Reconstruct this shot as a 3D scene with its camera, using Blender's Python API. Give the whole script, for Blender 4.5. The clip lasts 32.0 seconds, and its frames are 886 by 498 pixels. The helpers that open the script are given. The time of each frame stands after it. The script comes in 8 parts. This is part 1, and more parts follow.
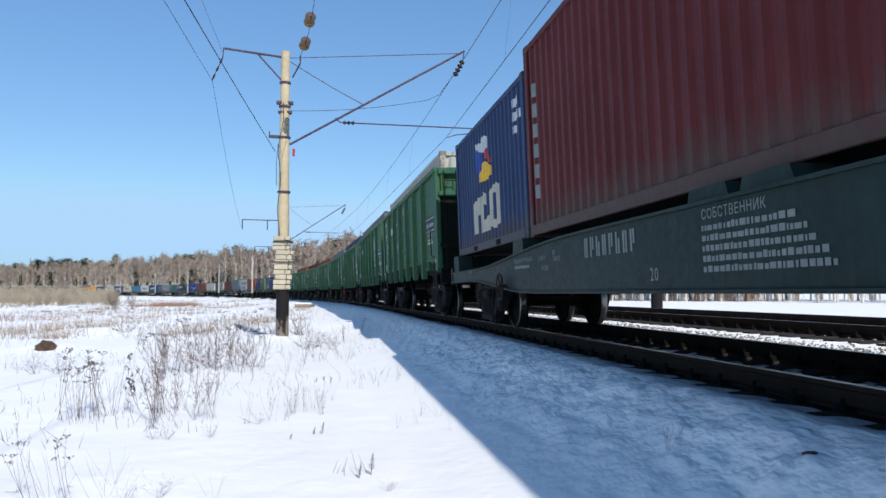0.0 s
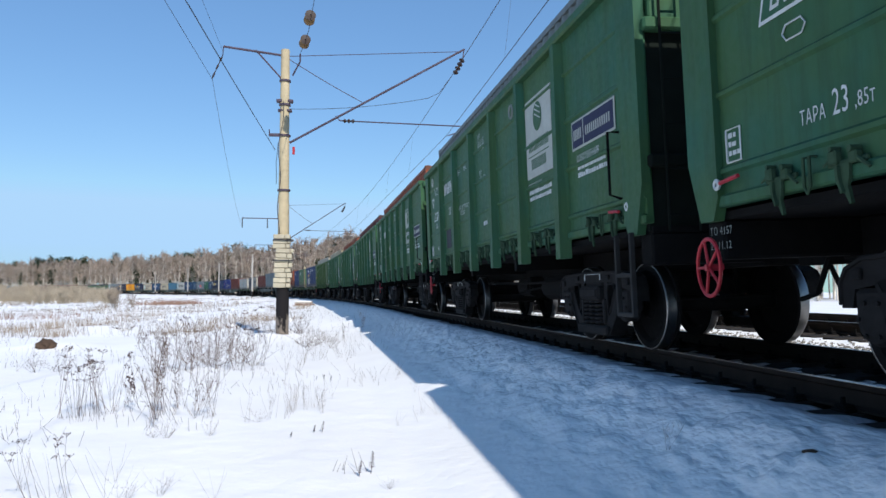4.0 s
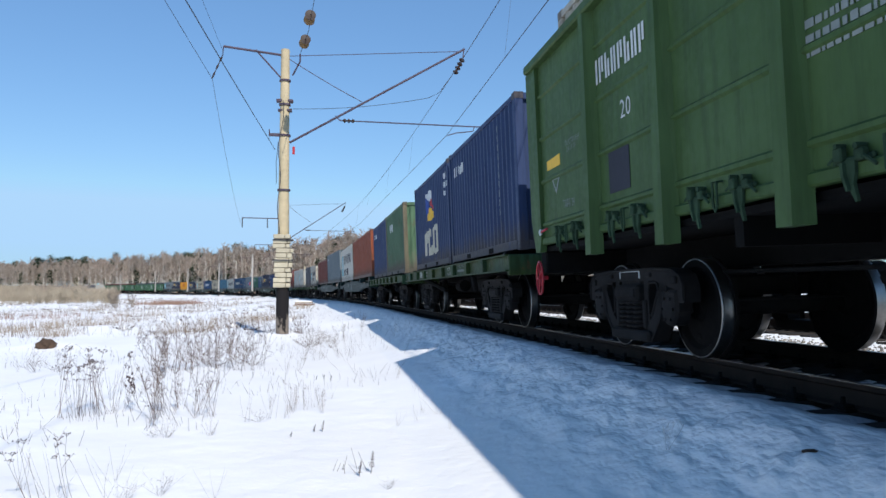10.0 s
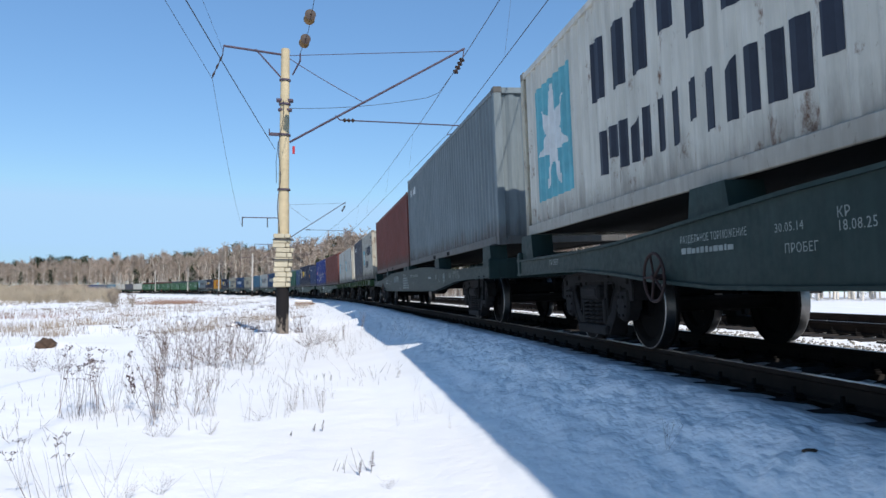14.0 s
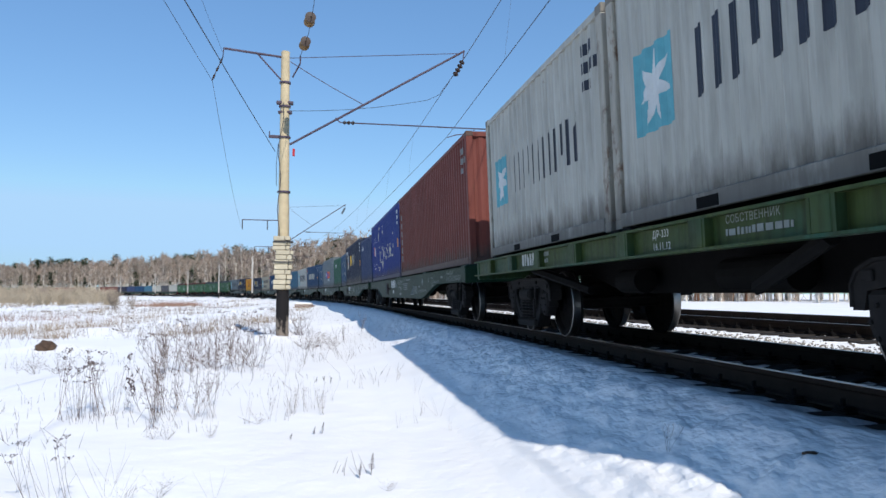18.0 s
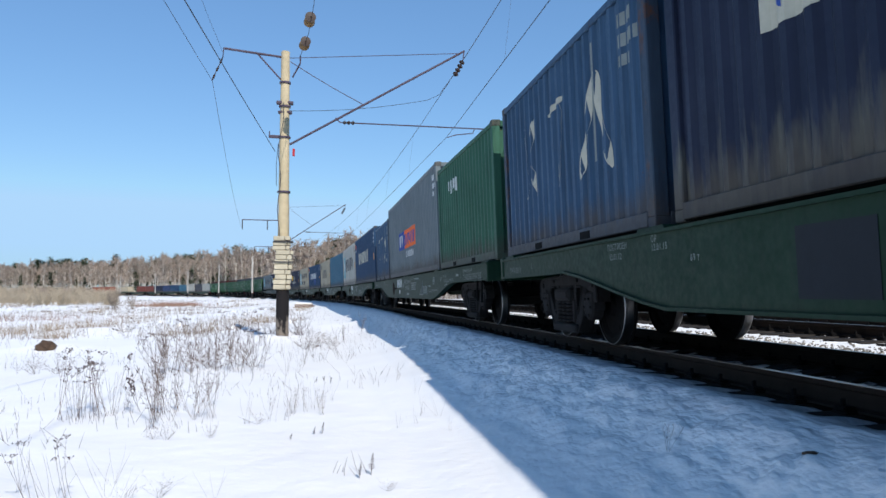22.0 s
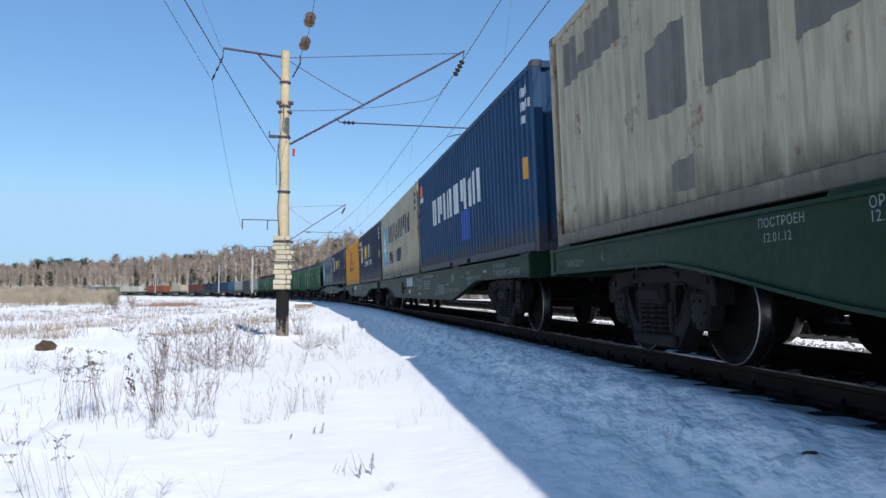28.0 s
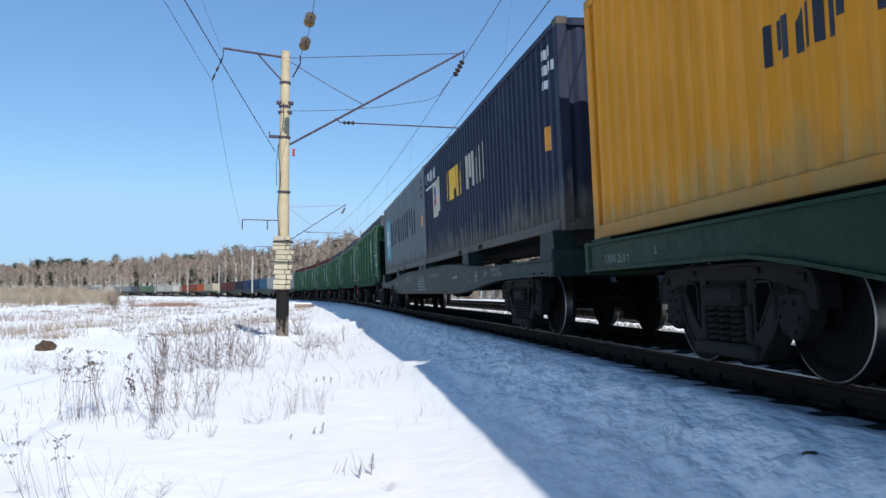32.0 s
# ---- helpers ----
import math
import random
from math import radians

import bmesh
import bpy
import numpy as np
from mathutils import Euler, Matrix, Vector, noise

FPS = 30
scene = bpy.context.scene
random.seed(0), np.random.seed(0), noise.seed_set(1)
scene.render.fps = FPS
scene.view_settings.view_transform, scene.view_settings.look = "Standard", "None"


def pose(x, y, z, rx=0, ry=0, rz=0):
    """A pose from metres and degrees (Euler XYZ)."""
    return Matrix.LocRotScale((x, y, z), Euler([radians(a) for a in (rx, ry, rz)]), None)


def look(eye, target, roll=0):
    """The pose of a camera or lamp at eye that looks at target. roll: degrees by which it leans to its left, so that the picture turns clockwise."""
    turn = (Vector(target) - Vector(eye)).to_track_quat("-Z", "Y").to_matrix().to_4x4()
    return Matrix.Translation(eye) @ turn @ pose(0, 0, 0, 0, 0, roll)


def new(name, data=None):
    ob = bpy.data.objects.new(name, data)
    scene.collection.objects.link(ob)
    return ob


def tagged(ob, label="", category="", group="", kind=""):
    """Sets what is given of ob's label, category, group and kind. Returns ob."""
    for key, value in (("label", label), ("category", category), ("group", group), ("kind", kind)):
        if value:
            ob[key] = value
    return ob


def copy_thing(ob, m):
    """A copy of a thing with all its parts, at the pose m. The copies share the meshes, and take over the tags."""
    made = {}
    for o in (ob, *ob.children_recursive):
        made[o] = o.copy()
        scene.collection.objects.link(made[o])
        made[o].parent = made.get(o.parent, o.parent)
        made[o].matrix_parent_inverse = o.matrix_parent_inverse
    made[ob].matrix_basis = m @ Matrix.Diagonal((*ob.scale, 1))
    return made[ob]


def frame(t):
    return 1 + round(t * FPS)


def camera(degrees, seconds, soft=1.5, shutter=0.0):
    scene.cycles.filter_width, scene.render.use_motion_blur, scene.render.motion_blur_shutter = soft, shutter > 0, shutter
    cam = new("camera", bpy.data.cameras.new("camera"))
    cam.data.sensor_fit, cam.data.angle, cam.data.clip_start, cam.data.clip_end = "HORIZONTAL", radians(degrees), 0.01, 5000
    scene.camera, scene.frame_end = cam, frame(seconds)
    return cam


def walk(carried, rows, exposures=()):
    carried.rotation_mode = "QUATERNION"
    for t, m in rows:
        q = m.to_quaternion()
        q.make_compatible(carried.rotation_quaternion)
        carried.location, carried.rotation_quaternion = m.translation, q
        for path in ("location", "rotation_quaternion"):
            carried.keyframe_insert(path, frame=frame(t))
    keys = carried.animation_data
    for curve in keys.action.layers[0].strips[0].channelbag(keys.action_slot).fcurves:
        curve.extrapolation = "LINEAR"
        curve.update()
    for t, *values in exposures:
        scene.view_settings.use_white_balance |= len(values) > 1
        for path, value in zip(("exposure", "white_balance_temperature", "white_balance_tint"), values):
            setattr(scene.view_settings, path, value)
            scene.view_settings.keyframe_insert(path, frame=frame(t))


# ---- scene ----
# Freight train on a curve in a snowy clearing. Rail level is z = 0, the camera stands inside the curve.
cam = camera(60.62, 32.0)
EYE = (0.0, 0.0, 0.6)


def aim(pitch):
    return pose(*EYE, 90 + pitch, 0, 0)


walk(cam, [(0.0, aim(3.37)), (0.5, aim(3.31)), (1.2, aim(3.26)), (5.5, aim(3.24)), (9.0, aim(3.23)), (11.5, aim(3.21)),
           (12.5, aim(3.16)), (13.5, aim(3.155)), (14.5, aim(3.26)), (16.5, aim(3.35)), (17.5, aim(3.37)),
           (25.0, aim(3.37)), (27.5, aim(3.36)), (32.0, aim(3.37))], exposures=[(0.0, 0.16, 6150, 10), (32.0, 0.16, 6150, 10)])

# ---- light ----
SUN_ELEVATION, SHADOW_HEADING = 40.0, 22.8     # degrees; the shadows run this far to the left of +y
world = bpy.data.worlds.new("sky")
scene.world = world
world.use_nodes = True
sky = world.node_tree.nodes.new("ShaderNodeTexSky")
sky.sky_type, sky.sun_disc = "NISHITA", False
sky.sun_elevation = radians(SUN_ELEVATION)
sky.sun_rotation = radians(180 - SHADOW_HEADING)
sky.altitude, sky.air_density, sky.dust_density, sky.ozone_density = 0.0, 1.3, 0.0, 7.0
even = world.node_tree.nodes.new("ShaderNodeMix")
even.data_type = "RGBA"
even.inputs[0].default_value, even.inputs[7].default_value = 0.26, (1.35, 2.95, 5.4, 1)     # a clear sky, pale blue down to the horizon
cap = world.node_tree.nodes.new("ShaderNodeMix")
cap.data_type, cap.blend_type = "RGBA", "DARKEN"
cap.inputs[0].default_value, cap.inputs[7].default_value = 1.0, (4.3, 6.2, 7.9, 1)
world.node_tree.links.new(sky.outputs[0], cap.inputs[6])
world.node_tree.links.new(cap.outputs[2], even.inputs[6])
world.node_tree.links.new(even.outputs[2], world.node_tree.nodes["Background"].inputs[0])
world.node_tree.nodes["Background"].inputs[1].default_value = 0.115
a, e = radians(SHADOW_HEADING), radians(SUN_ELEVATION)
ray = Vector((-math.sin(a) * math.cos(e), math.cos(a) * math.cos(e), -math.sin(e)))
sun = new("sun", bpy.data.lights.new("sun", "SUN"))
sun.data.energy, sun.data.angle, sun.data.color = 4.4, radians(0.53), (1.0, 0.93, 0.83)
sun.matrix_world = look(-ray * 300, (0, 0, 0))


# ---- the line of the track ----
STEP = 0.5
S_GRID = np.arange(-480.0, 820.0, STEP)
KAPPA = np.interp(S_GRID, [-480, 5, 30, 80, 160, 300, 820], [0.0015, 0.0015, 0.00049, 0.00192, 0.0011, 0.00164, 0.00164])
ZERO = int(round(480 / STEP))
HEAD = np.cumsum(KAPPA) * STEP
HEAD = HEAD - HEAD[ZERO] + 0.14472
X_GRID, Y_GRID = np.cumsum(-np.sin(HEAD)) * STEP, np.cumsum(np.cos(HEAD)) * STEP
X_GRID, Y_GRID = X_GRID - X_GRID[ZERO] + 4.421, Y_GRID - Y_GRID[ZERO]
CANT = 0.03895
SPEED, SLOWING = 13.943, -0.0259


def line(s):
    """The middle of the near track at s metres along it, and its heading."""
    return (float(np.interp(s, S_GRID, X_GRID)), float(np.interp(s, S_GRID, Y_GRID)), float(np.interp(s, S_GRID, HEAD)))


def spot(s, lat, z=0.0):
    """World place: s along the track, lat metres to the left of it (towards the camera's side)."""
    x, y, h = line(s)
    return Vector((x - lat * math.cos(h), y - lat * math.sin(h), z))


def on_track(s, base=0.0):
    """Pose of a body on the track: x away along the line, y to the left, z up, leaning with the cant."""
    ax, ay, _ = line(s - base / 2 if base else s - 1)
    bx, by, _ = line(s + base / 2 if base else s + 1)
    turn = Euler((-CANT, 0, math.atan2(by - ay, bx - ax))).to_matrix().to_4x4()
    return Matrix.Translation(((ax + bx) / 2, (ay + by) / 2, 0)) @ turn


def gone(t):
    """Metres that the train has covered since the start."""
    return SPEED * t + 0.5 * SLOWING * t * t


# ---- mesh building ----
class Shape:
    """Collects faces for one mesh."""

    def __init__(self):
        self.v, self.f = [], []

    def poly(self, pts, faces):
        n = len(self.v)
        self.v += [tuple(p) for p in pts]
        self.f += [tuple(n + i for i in f) for f in faces]
        return self

    def box(self, x0, x1, y0, y1, z0, z1, m=None):
        pts = [Vector((x, y, z)) for x in (x0, x1) for y in (y0, y1) for z in (z0, z1)]
        if m:
            pts = [m @ p for p in pts]
        return self.poly(pts, [(0, 1, 3, 2), (4, 6, 7, 5), (0, 4, 5, 1), (2, 3, 7, 6), (0, 2, 6, 4), (1, 5, 7, 3)])

    def soft(self, x0, x1, y0, y1, z0, z1, c=0.01):
        """A box with chamfered edges."""
        pts = []
        for x, dx in ((x0, c), (x1, -c)):
            for y, dy_ in ((y0, c), (y1, -c)):
                for z, dz in ((z0, c), (z1, -c)):
                    pts += [(x, y + dy_, z + dz), (x + dx, y, z + dz), (x + dx, y + dy_, z)]
        k = lambda i, j, l, a: (i * 4 + j * 2 + l) * 3 + a
        fs = []
        for i in (0, 1):
            fs.append([k(i, 0, 0, 0), k(i, 0, 1, 0), k(i, 1, 1, 0), k(i, 1, 0, 0)][::1 if i == 0 else -1])
            fs.append([k(0, i, 0, 1), k(1, i, 0, 1), k(1, i, 1, 1), k(0, i, 1, 1)][::1 if i == 0 else -1])
            fs.append([k(0, 0, i, 2), k(0, 1, i, 2), k(1, 1, i, 2), k(1, 0, i, 2)][::1 if i == 0 else -1])
            for j in (0, 1):
                fs.append([k(i, j, 0, 0), k(i, j, 1, 0), k(i, j, 1, 1), k(i, j, 0, 1)])
                fs.append([k(i, 0, j, 0), k(i, 1, j, 0), k(i, 1, j, 2), k(i, 0, j, 2)])
                fs.append([k(0, i, j, 1), k(1, i, j, 1), k(1, i, j, 2), k(0, i, j, 2)])
                for l in (0, 1):
                    fs.append([k(i, j, l, 0), k(i, j, l, 1), k(i, j, l, 2)])
        return self.poly(pts, fs)

    def prism(self, outline, y0, y1, m=None):
        """An outline in x and z, drawn out from y0 to y1."""
        n = len(outline)
        pts = [Vector((x, y, z)) for y in (y0, y1) for x, z in outline]
        if m:
            pts = [m @ p for p in pts]
        return self.poly(pts, [tuple(range(n)), tuple(range(2 * n - 1, n - 1, -1))] + [(i, n + i, n + (i + 1) % n, (i + 1) % n) for i in range(n)])

    def rod(self, p, q, r, n=8, r2=None, caps=True):
        p, q = Vector(p), Vector(q)
        r2 = r if r2 is None else r2
        d = (q - p).normalized()
        u = d.orthogonal().normalized()
        w = d.cross(u)
        pts = []
        for o, rr in ((p, r), (q, r2)):
            pts += [o + (u * math.cos(k * math.tau / n) + w * math.sin(k * math.tau / n)) * rr for k in range(n)]
        fs = [(i, (i + 1) % n, n + (i + 1) % n, n + i) for i in range(n)]
        if caps:
            fs += [tuple(range(n - 1, -1, -1)), tuple(range(n, 2 * n))]
        return self.poly(pts, fs)

    def tube(self, pts, r, n=6):
        """One bent tube through the points."""
        pts = [Vector(p) for p in pts]
        last, base, u = len(pts) - 1, len(self.v), None
        for i, p in enumerate(pts):
            d = (pts[min(i + 1, last)] - pts[max(i - 1, 0)]).normalized()
            u = d.orthogonal().normalized() if u is None else (u - d * u.dot(d)).normalized()
            w = d.cross(u)
            self.v += [tuple(p + (u * math.cos(k * math.tau / n) + w * math.sin(k * math.tau / n)) * r) for k in range(n)]
        self.f += [(base + i * n + k, base + i * n + (k + 1) % n, base + (i + 1) * n + (k + 1) % n, base + (i + 1) * n + k) for i in range(last) for k in range(n)]
        self.f += [tuple(base + k for k in range(n - 1, -1, -1)), tuple(base + last * n + k for k in range(n))]
        return self

    def strip(self, xs, height, y0, y1, t):
        """A thin flange that follows a curve z = height(x)."""
        base, n = len(self.v), len(xs)
        for x in xs:
            z = height(x)
            self.v += [(x, y0, z - t), (x, y1, z - t), (x, y1, z + t), (x, y0, z + t)]
        self.f += [(base + 4 * i + k, base + 4 * i + (k + 1) % 4, base + 4 * i + 4 + (k + 1) % 4, base + 4 * i + 4 + k) for i in range(n - 1) for k in range(4)]
        self.f += [(base, base + 3, base + 2, base + 1), tuple(base + 4 * n - 4 + k for k in range(4))]
        return self

    def turned(self, profile, o, axis, n=24):
        """A profile of (along, radius) turned round an axis."""
        d = Vector(axis).normalized()
        u = d.orthogonal().normalized()
        w = d.cross(u)
        k = len(profile)
        pts = [Vector(o) + d * h + (u * math.cos(i * math.tau / n) + w * math.sin(i * math.tau / n)) * r for i in range(n) for h, r in profile]
        return self.poly(pts, [(i * k + j, i * k + j + 1, (i + 1) % n * k + j + 1, (i + 1) % n * k + j) for i in range(n) for j in range(k - 1)])

    def ring(self, o, axis, R, r, n=20, k=6):
        return self.turned([(r * math.cos(j * math.tau / k), R + r * math.sin(j * math.tau / k)) for j in range(k + 1)], o, axis, n)

    def mesh(self, name, smooth=False):
        me = bpy.data.meshes.new(name)
        me.from_pydata(self.v, [], self.f)
        me.update()
        me.materials.append(None)
        if smooth:
            me.shade_smooth()
        return me


def put(name, me, material, parent=None, m=None, label=""):
    """Links a mesh as one object under a thing or a part."""
    if isinstance(me, Shape):
        me = me.mesh(name)
    ob = new(name, me)
    ob.material_slots[0].link = "OBJECT"
    ob.material_slots[0].material = material
    if parent:
        ob.parent = parent
    if m:
        ob.matrix_basis = m
    return tagged(ob, label)


def thing(name, label, category, group="", kind="", m=None):
    ob = new(name)
    ob.empty_display_size = 0.3
    if m:
        ob.matrix_basis = m
    return tagged(ob, label, category, group, kind)


# ---- materials ----
def nodes_of(name):
    m = bpy.data.materials.new(name)
    m.use_nodes = True
    nt = m.node_tree
    return m, nt, nt.nodes["Principled BSDF"]


def node(nt, kind, **values):
    n = nt.nodes.new(kind)
    for k, v in values.items():
        n.inputs[k].default_value = v
    return n


def coords(nt, scale=(1, 1, 1), world=False, shift=True):
    """Object or world coordinates, shifted by each object's own random number."""
    mp = nt.nodes.new("ShaderNodeMapping")
    mp.inputs["Scale"].default_value = scale
    if world:
        geo = nt.nodes.new("ShaderNodeNewGeometry")
        nt.links.new(geo.outputs["Position"], mp.inputs["Vector"])
        return mp.outputs[0]
    tc = nt.nodes.new("ShaderNodeTexCoord")
    if not shift:
        nt.links.new(tc.outputs["Object"], mp.inputs["Vector"])
        return mp.outputs[0]
    info, add = nt.nodes.new("ShaderNodeObjectInfo"), nt.nodes.new("ShaderNodeVectorMath")
    mul = nt.nodes.new("ShaderNodeMath")
    mul.operation = "MULTIPLY"
    mul.inputs[1].default_value = 37.0
    nt.links.new(info.outputs["Random"], mul.inputs[0])
    nt.links.new(tc.outputs["Object"], add.inputs[0])
    nt.links.new(mul.outputs[0], add.inputs[1])
    nt.links.new(add.outputs[0], mp.inputs["Vector"])
    return mp.outputs[0]


def turned_coords(nt, degrees, scale):
    """World coordinates turned about z, so that a stretched grain runs along the track."""
    geo, turn = nt.nodes.new("ShaderNodeNewGeometry"), nt.nodes.new("ShaderNodeMapping")
    turn.inputs["Rotation"].default_value = (0, 0, -radians(degrees))
    nt.links.new(geo.outputs["Position"], turn.inputs["Vector"])
    stretch = nt.nodes.new("ShaderNodeMapping")
    stretch.inputs["Scale"].default_value = scale
    nt.links.new(turn.outputs[0], stretch.inputs["Vector"])
    return stretch.outputs[0]


def noise_of(nt, vec, scale, detail=6, rough=0.6):
    n = node(nt, "ShaderNodeTexNoise", Scale=scale, Detail=detail, Roughness=rough)
    nt.links.new(vec, n.inputs["Vector"])
    return n.outputs["Fac"]


def ramp(nt, fac, lo, hi, a_=(0, 0, 0, 1), b_=(1, 1, 1, 1)):
    r = nt.nodes.new("ShaderNodeValToRGB")
    r.color_ramp.elements[0].position, r.color_ramp.elements[1].position = lo, hi
    r.color_ramp.elements[0].color, r.color_ramp.elements[1].color = a_, b_
    nt.links.new(fac, r.inputs[0])
    return r.outputs["Color"]


def mix(nt, fac, a_, b_):
    m = nt.nodes.new("ShaderNodeMix")
    m.data_type = "RGBA"
    for sock, v in ((m.inputs[0], fac), (m.inputs[6], a_), (m.inputs[7], b_)):
        if isinstance(v, (tuple, float, int)):
            sock.default_value = v if not isinstance(v, tuple) or len(v) == 4 else (*v, 1)
        else:
            nt.links.new(v, sock)
    return m.outputs[2]


def bump(nt, bsdf, height, strength, distance=0.02):
    b = node(nt, "ShaderNodeBump", Strength=strength, Distance=distance)
    nt.links.new(height, b.inputs["Height"])
    nt.links.new(b.outputs[0], bsdf.inputs["Normal"])


def painted_steel(name, colour, rust=0.35, grime=0.4, fade=0.25, rough=0.55, wash=None, other=None, splash=0.0):
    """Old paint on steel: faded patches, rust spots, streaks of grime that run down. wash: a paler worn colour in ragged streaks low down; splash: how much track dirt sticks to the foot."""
    m, nt, b = nodes_of(name)
    v = coords(nt)
    big = noise_of(nt, v, 0.9, 4)
    fine = noise_of(nt, v, 14, 6)
    streak = noise_of(nt, coords(nt, (5, 5, 0.5)), 2.2, 5)
    c = colour
    pale = other or tuple(min(1, x * 1.35 + 0.012) for x in c)
    fade = 0.5 if other else fade
    col = mix(nt, ramp(nt, big, 0.4, 0.7), (*c, 1), (*[x + (y - x) * fade * 2 for x, y in zip(c, pale)], 1))
    dark = tuple(x * 0.45 + 0.002 for x in c)
    g = nt.nodes.new("ShaderNodeMath")
    g.operation = "MULTIPLY"
    g.inputs[1].default_value = grime
    nt.links.new(ramp(nt, streak, 0.44, 0.66), g.inputs[0])
    col = mix(nt, g.outputs[0], col, (*dark, 1))
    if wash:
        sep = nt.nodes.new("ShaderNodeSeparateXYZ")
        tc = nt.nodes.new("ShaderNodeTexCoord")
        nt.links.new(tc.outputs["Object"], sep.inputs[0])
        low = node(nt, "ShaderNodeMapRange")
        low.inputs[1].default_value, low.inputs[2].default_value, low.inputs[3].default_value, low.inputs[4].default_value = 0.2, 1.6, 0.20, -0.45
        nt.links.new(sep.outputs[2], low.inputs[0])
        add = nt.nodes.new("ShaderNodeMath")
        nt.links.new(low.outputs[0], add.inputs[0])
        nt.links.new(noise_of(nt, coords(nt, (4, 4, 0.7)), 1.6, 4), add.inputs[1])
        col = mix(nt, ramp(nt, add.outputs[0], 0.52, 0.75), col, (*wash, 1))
    spots = noise_of(nt, coords(nt, (1, 1, 0.6)), 3.5, 9, 0.75)
    col = mix(nt, ramp(nt, spots, 0.72 - rust * 0.18, 0.78 - rust * 0.12), col, (0.105, 0.045, 0.022, 1))
    if splash:
        sep, low, add, part_ = nt.nodes.new("ShaderNodeSeparateXYZ"), node(nt, "ShaderNodeMapRange"), nt.nodes.new("ShaderNodeMath"), nt.nodes.new("ShaderNodeMath")
        low.inputs[1].default_value, low.inputs[2].default_value, low.inputs[3].default_value, low.inputs[4].default_value = 0.10, 0.75, 0.36, -0.34
        nt.links.new(nt.nodes.new("ShaderNodeTexCoord").outputs["Object"], sep.inputs[0])
        nt.links.new(sep.outputs[2], low.inputs[0])
        nt.links.new(low.outputs[0], add.inputs[0])
        nt.links.new(noise_of(nt, coords(nt, (2.5, 2.5, 0.6)), 1.8, 6, 0.65), add.inputs[1])
        part_.operation = "MULTIPLY"
        part_.inputs[1].default_value = splash
        nt.links.new(ramp(nt, add.outputs[0], 0.42, 0.80), part_.inputs[0])
        col = mix(nt, part_.outputs[0], col, (0.070, 0.058, 0.048, 1))
    nt.links.new(col, b.inputs["Base Color"])
    nt.links.new(ramp(nt, fine, 0.2, 0.8, (rough - 0.12,) * 3 + (1,), (rough + 0.15,) * 3 + (1,)), b.inputs["Roughness"])
    b.inputs["Specular IOR Level"].default_value = 0.13
    bump(nt, b, mix(nt, 0.3, big, fine), 0.12, 0.01)
    return m


def plain(name, colour, rough=0.7, vary=0.3, scale=8, metal=0.0, relief=0.15, world=False, gloss=0.3):
    m, nt, b = nodes_of(name)
    v = coords(nt, world=world)
    n1, n2 = noise_of(nt, v, scale, 6), noise_of(nt, v, scale * 0.12, 3)
    lo, hi = tuple(x * (1 - vary) for x in colour), tuple(min(1, x * (1 + vary)) for x in colour)
    nt.links.new(mix(nt, 0.5, ramp(nt, n1, 0.3, 0.7, (*lo, 1), (*hi, 1)), ramp(nt, n2, 0.35, 0.65, (*lo, 1), (*hi, 1))), b.inputs["Base Color"])
    b.inputs["Roughness"].default_value, b.inputs["Metallic"].default_value = rough, metal
    b.inputs["Specular IOR Level"].default_value = gloss
    bump(nt, b, n1, relief, 0.01)
    return m


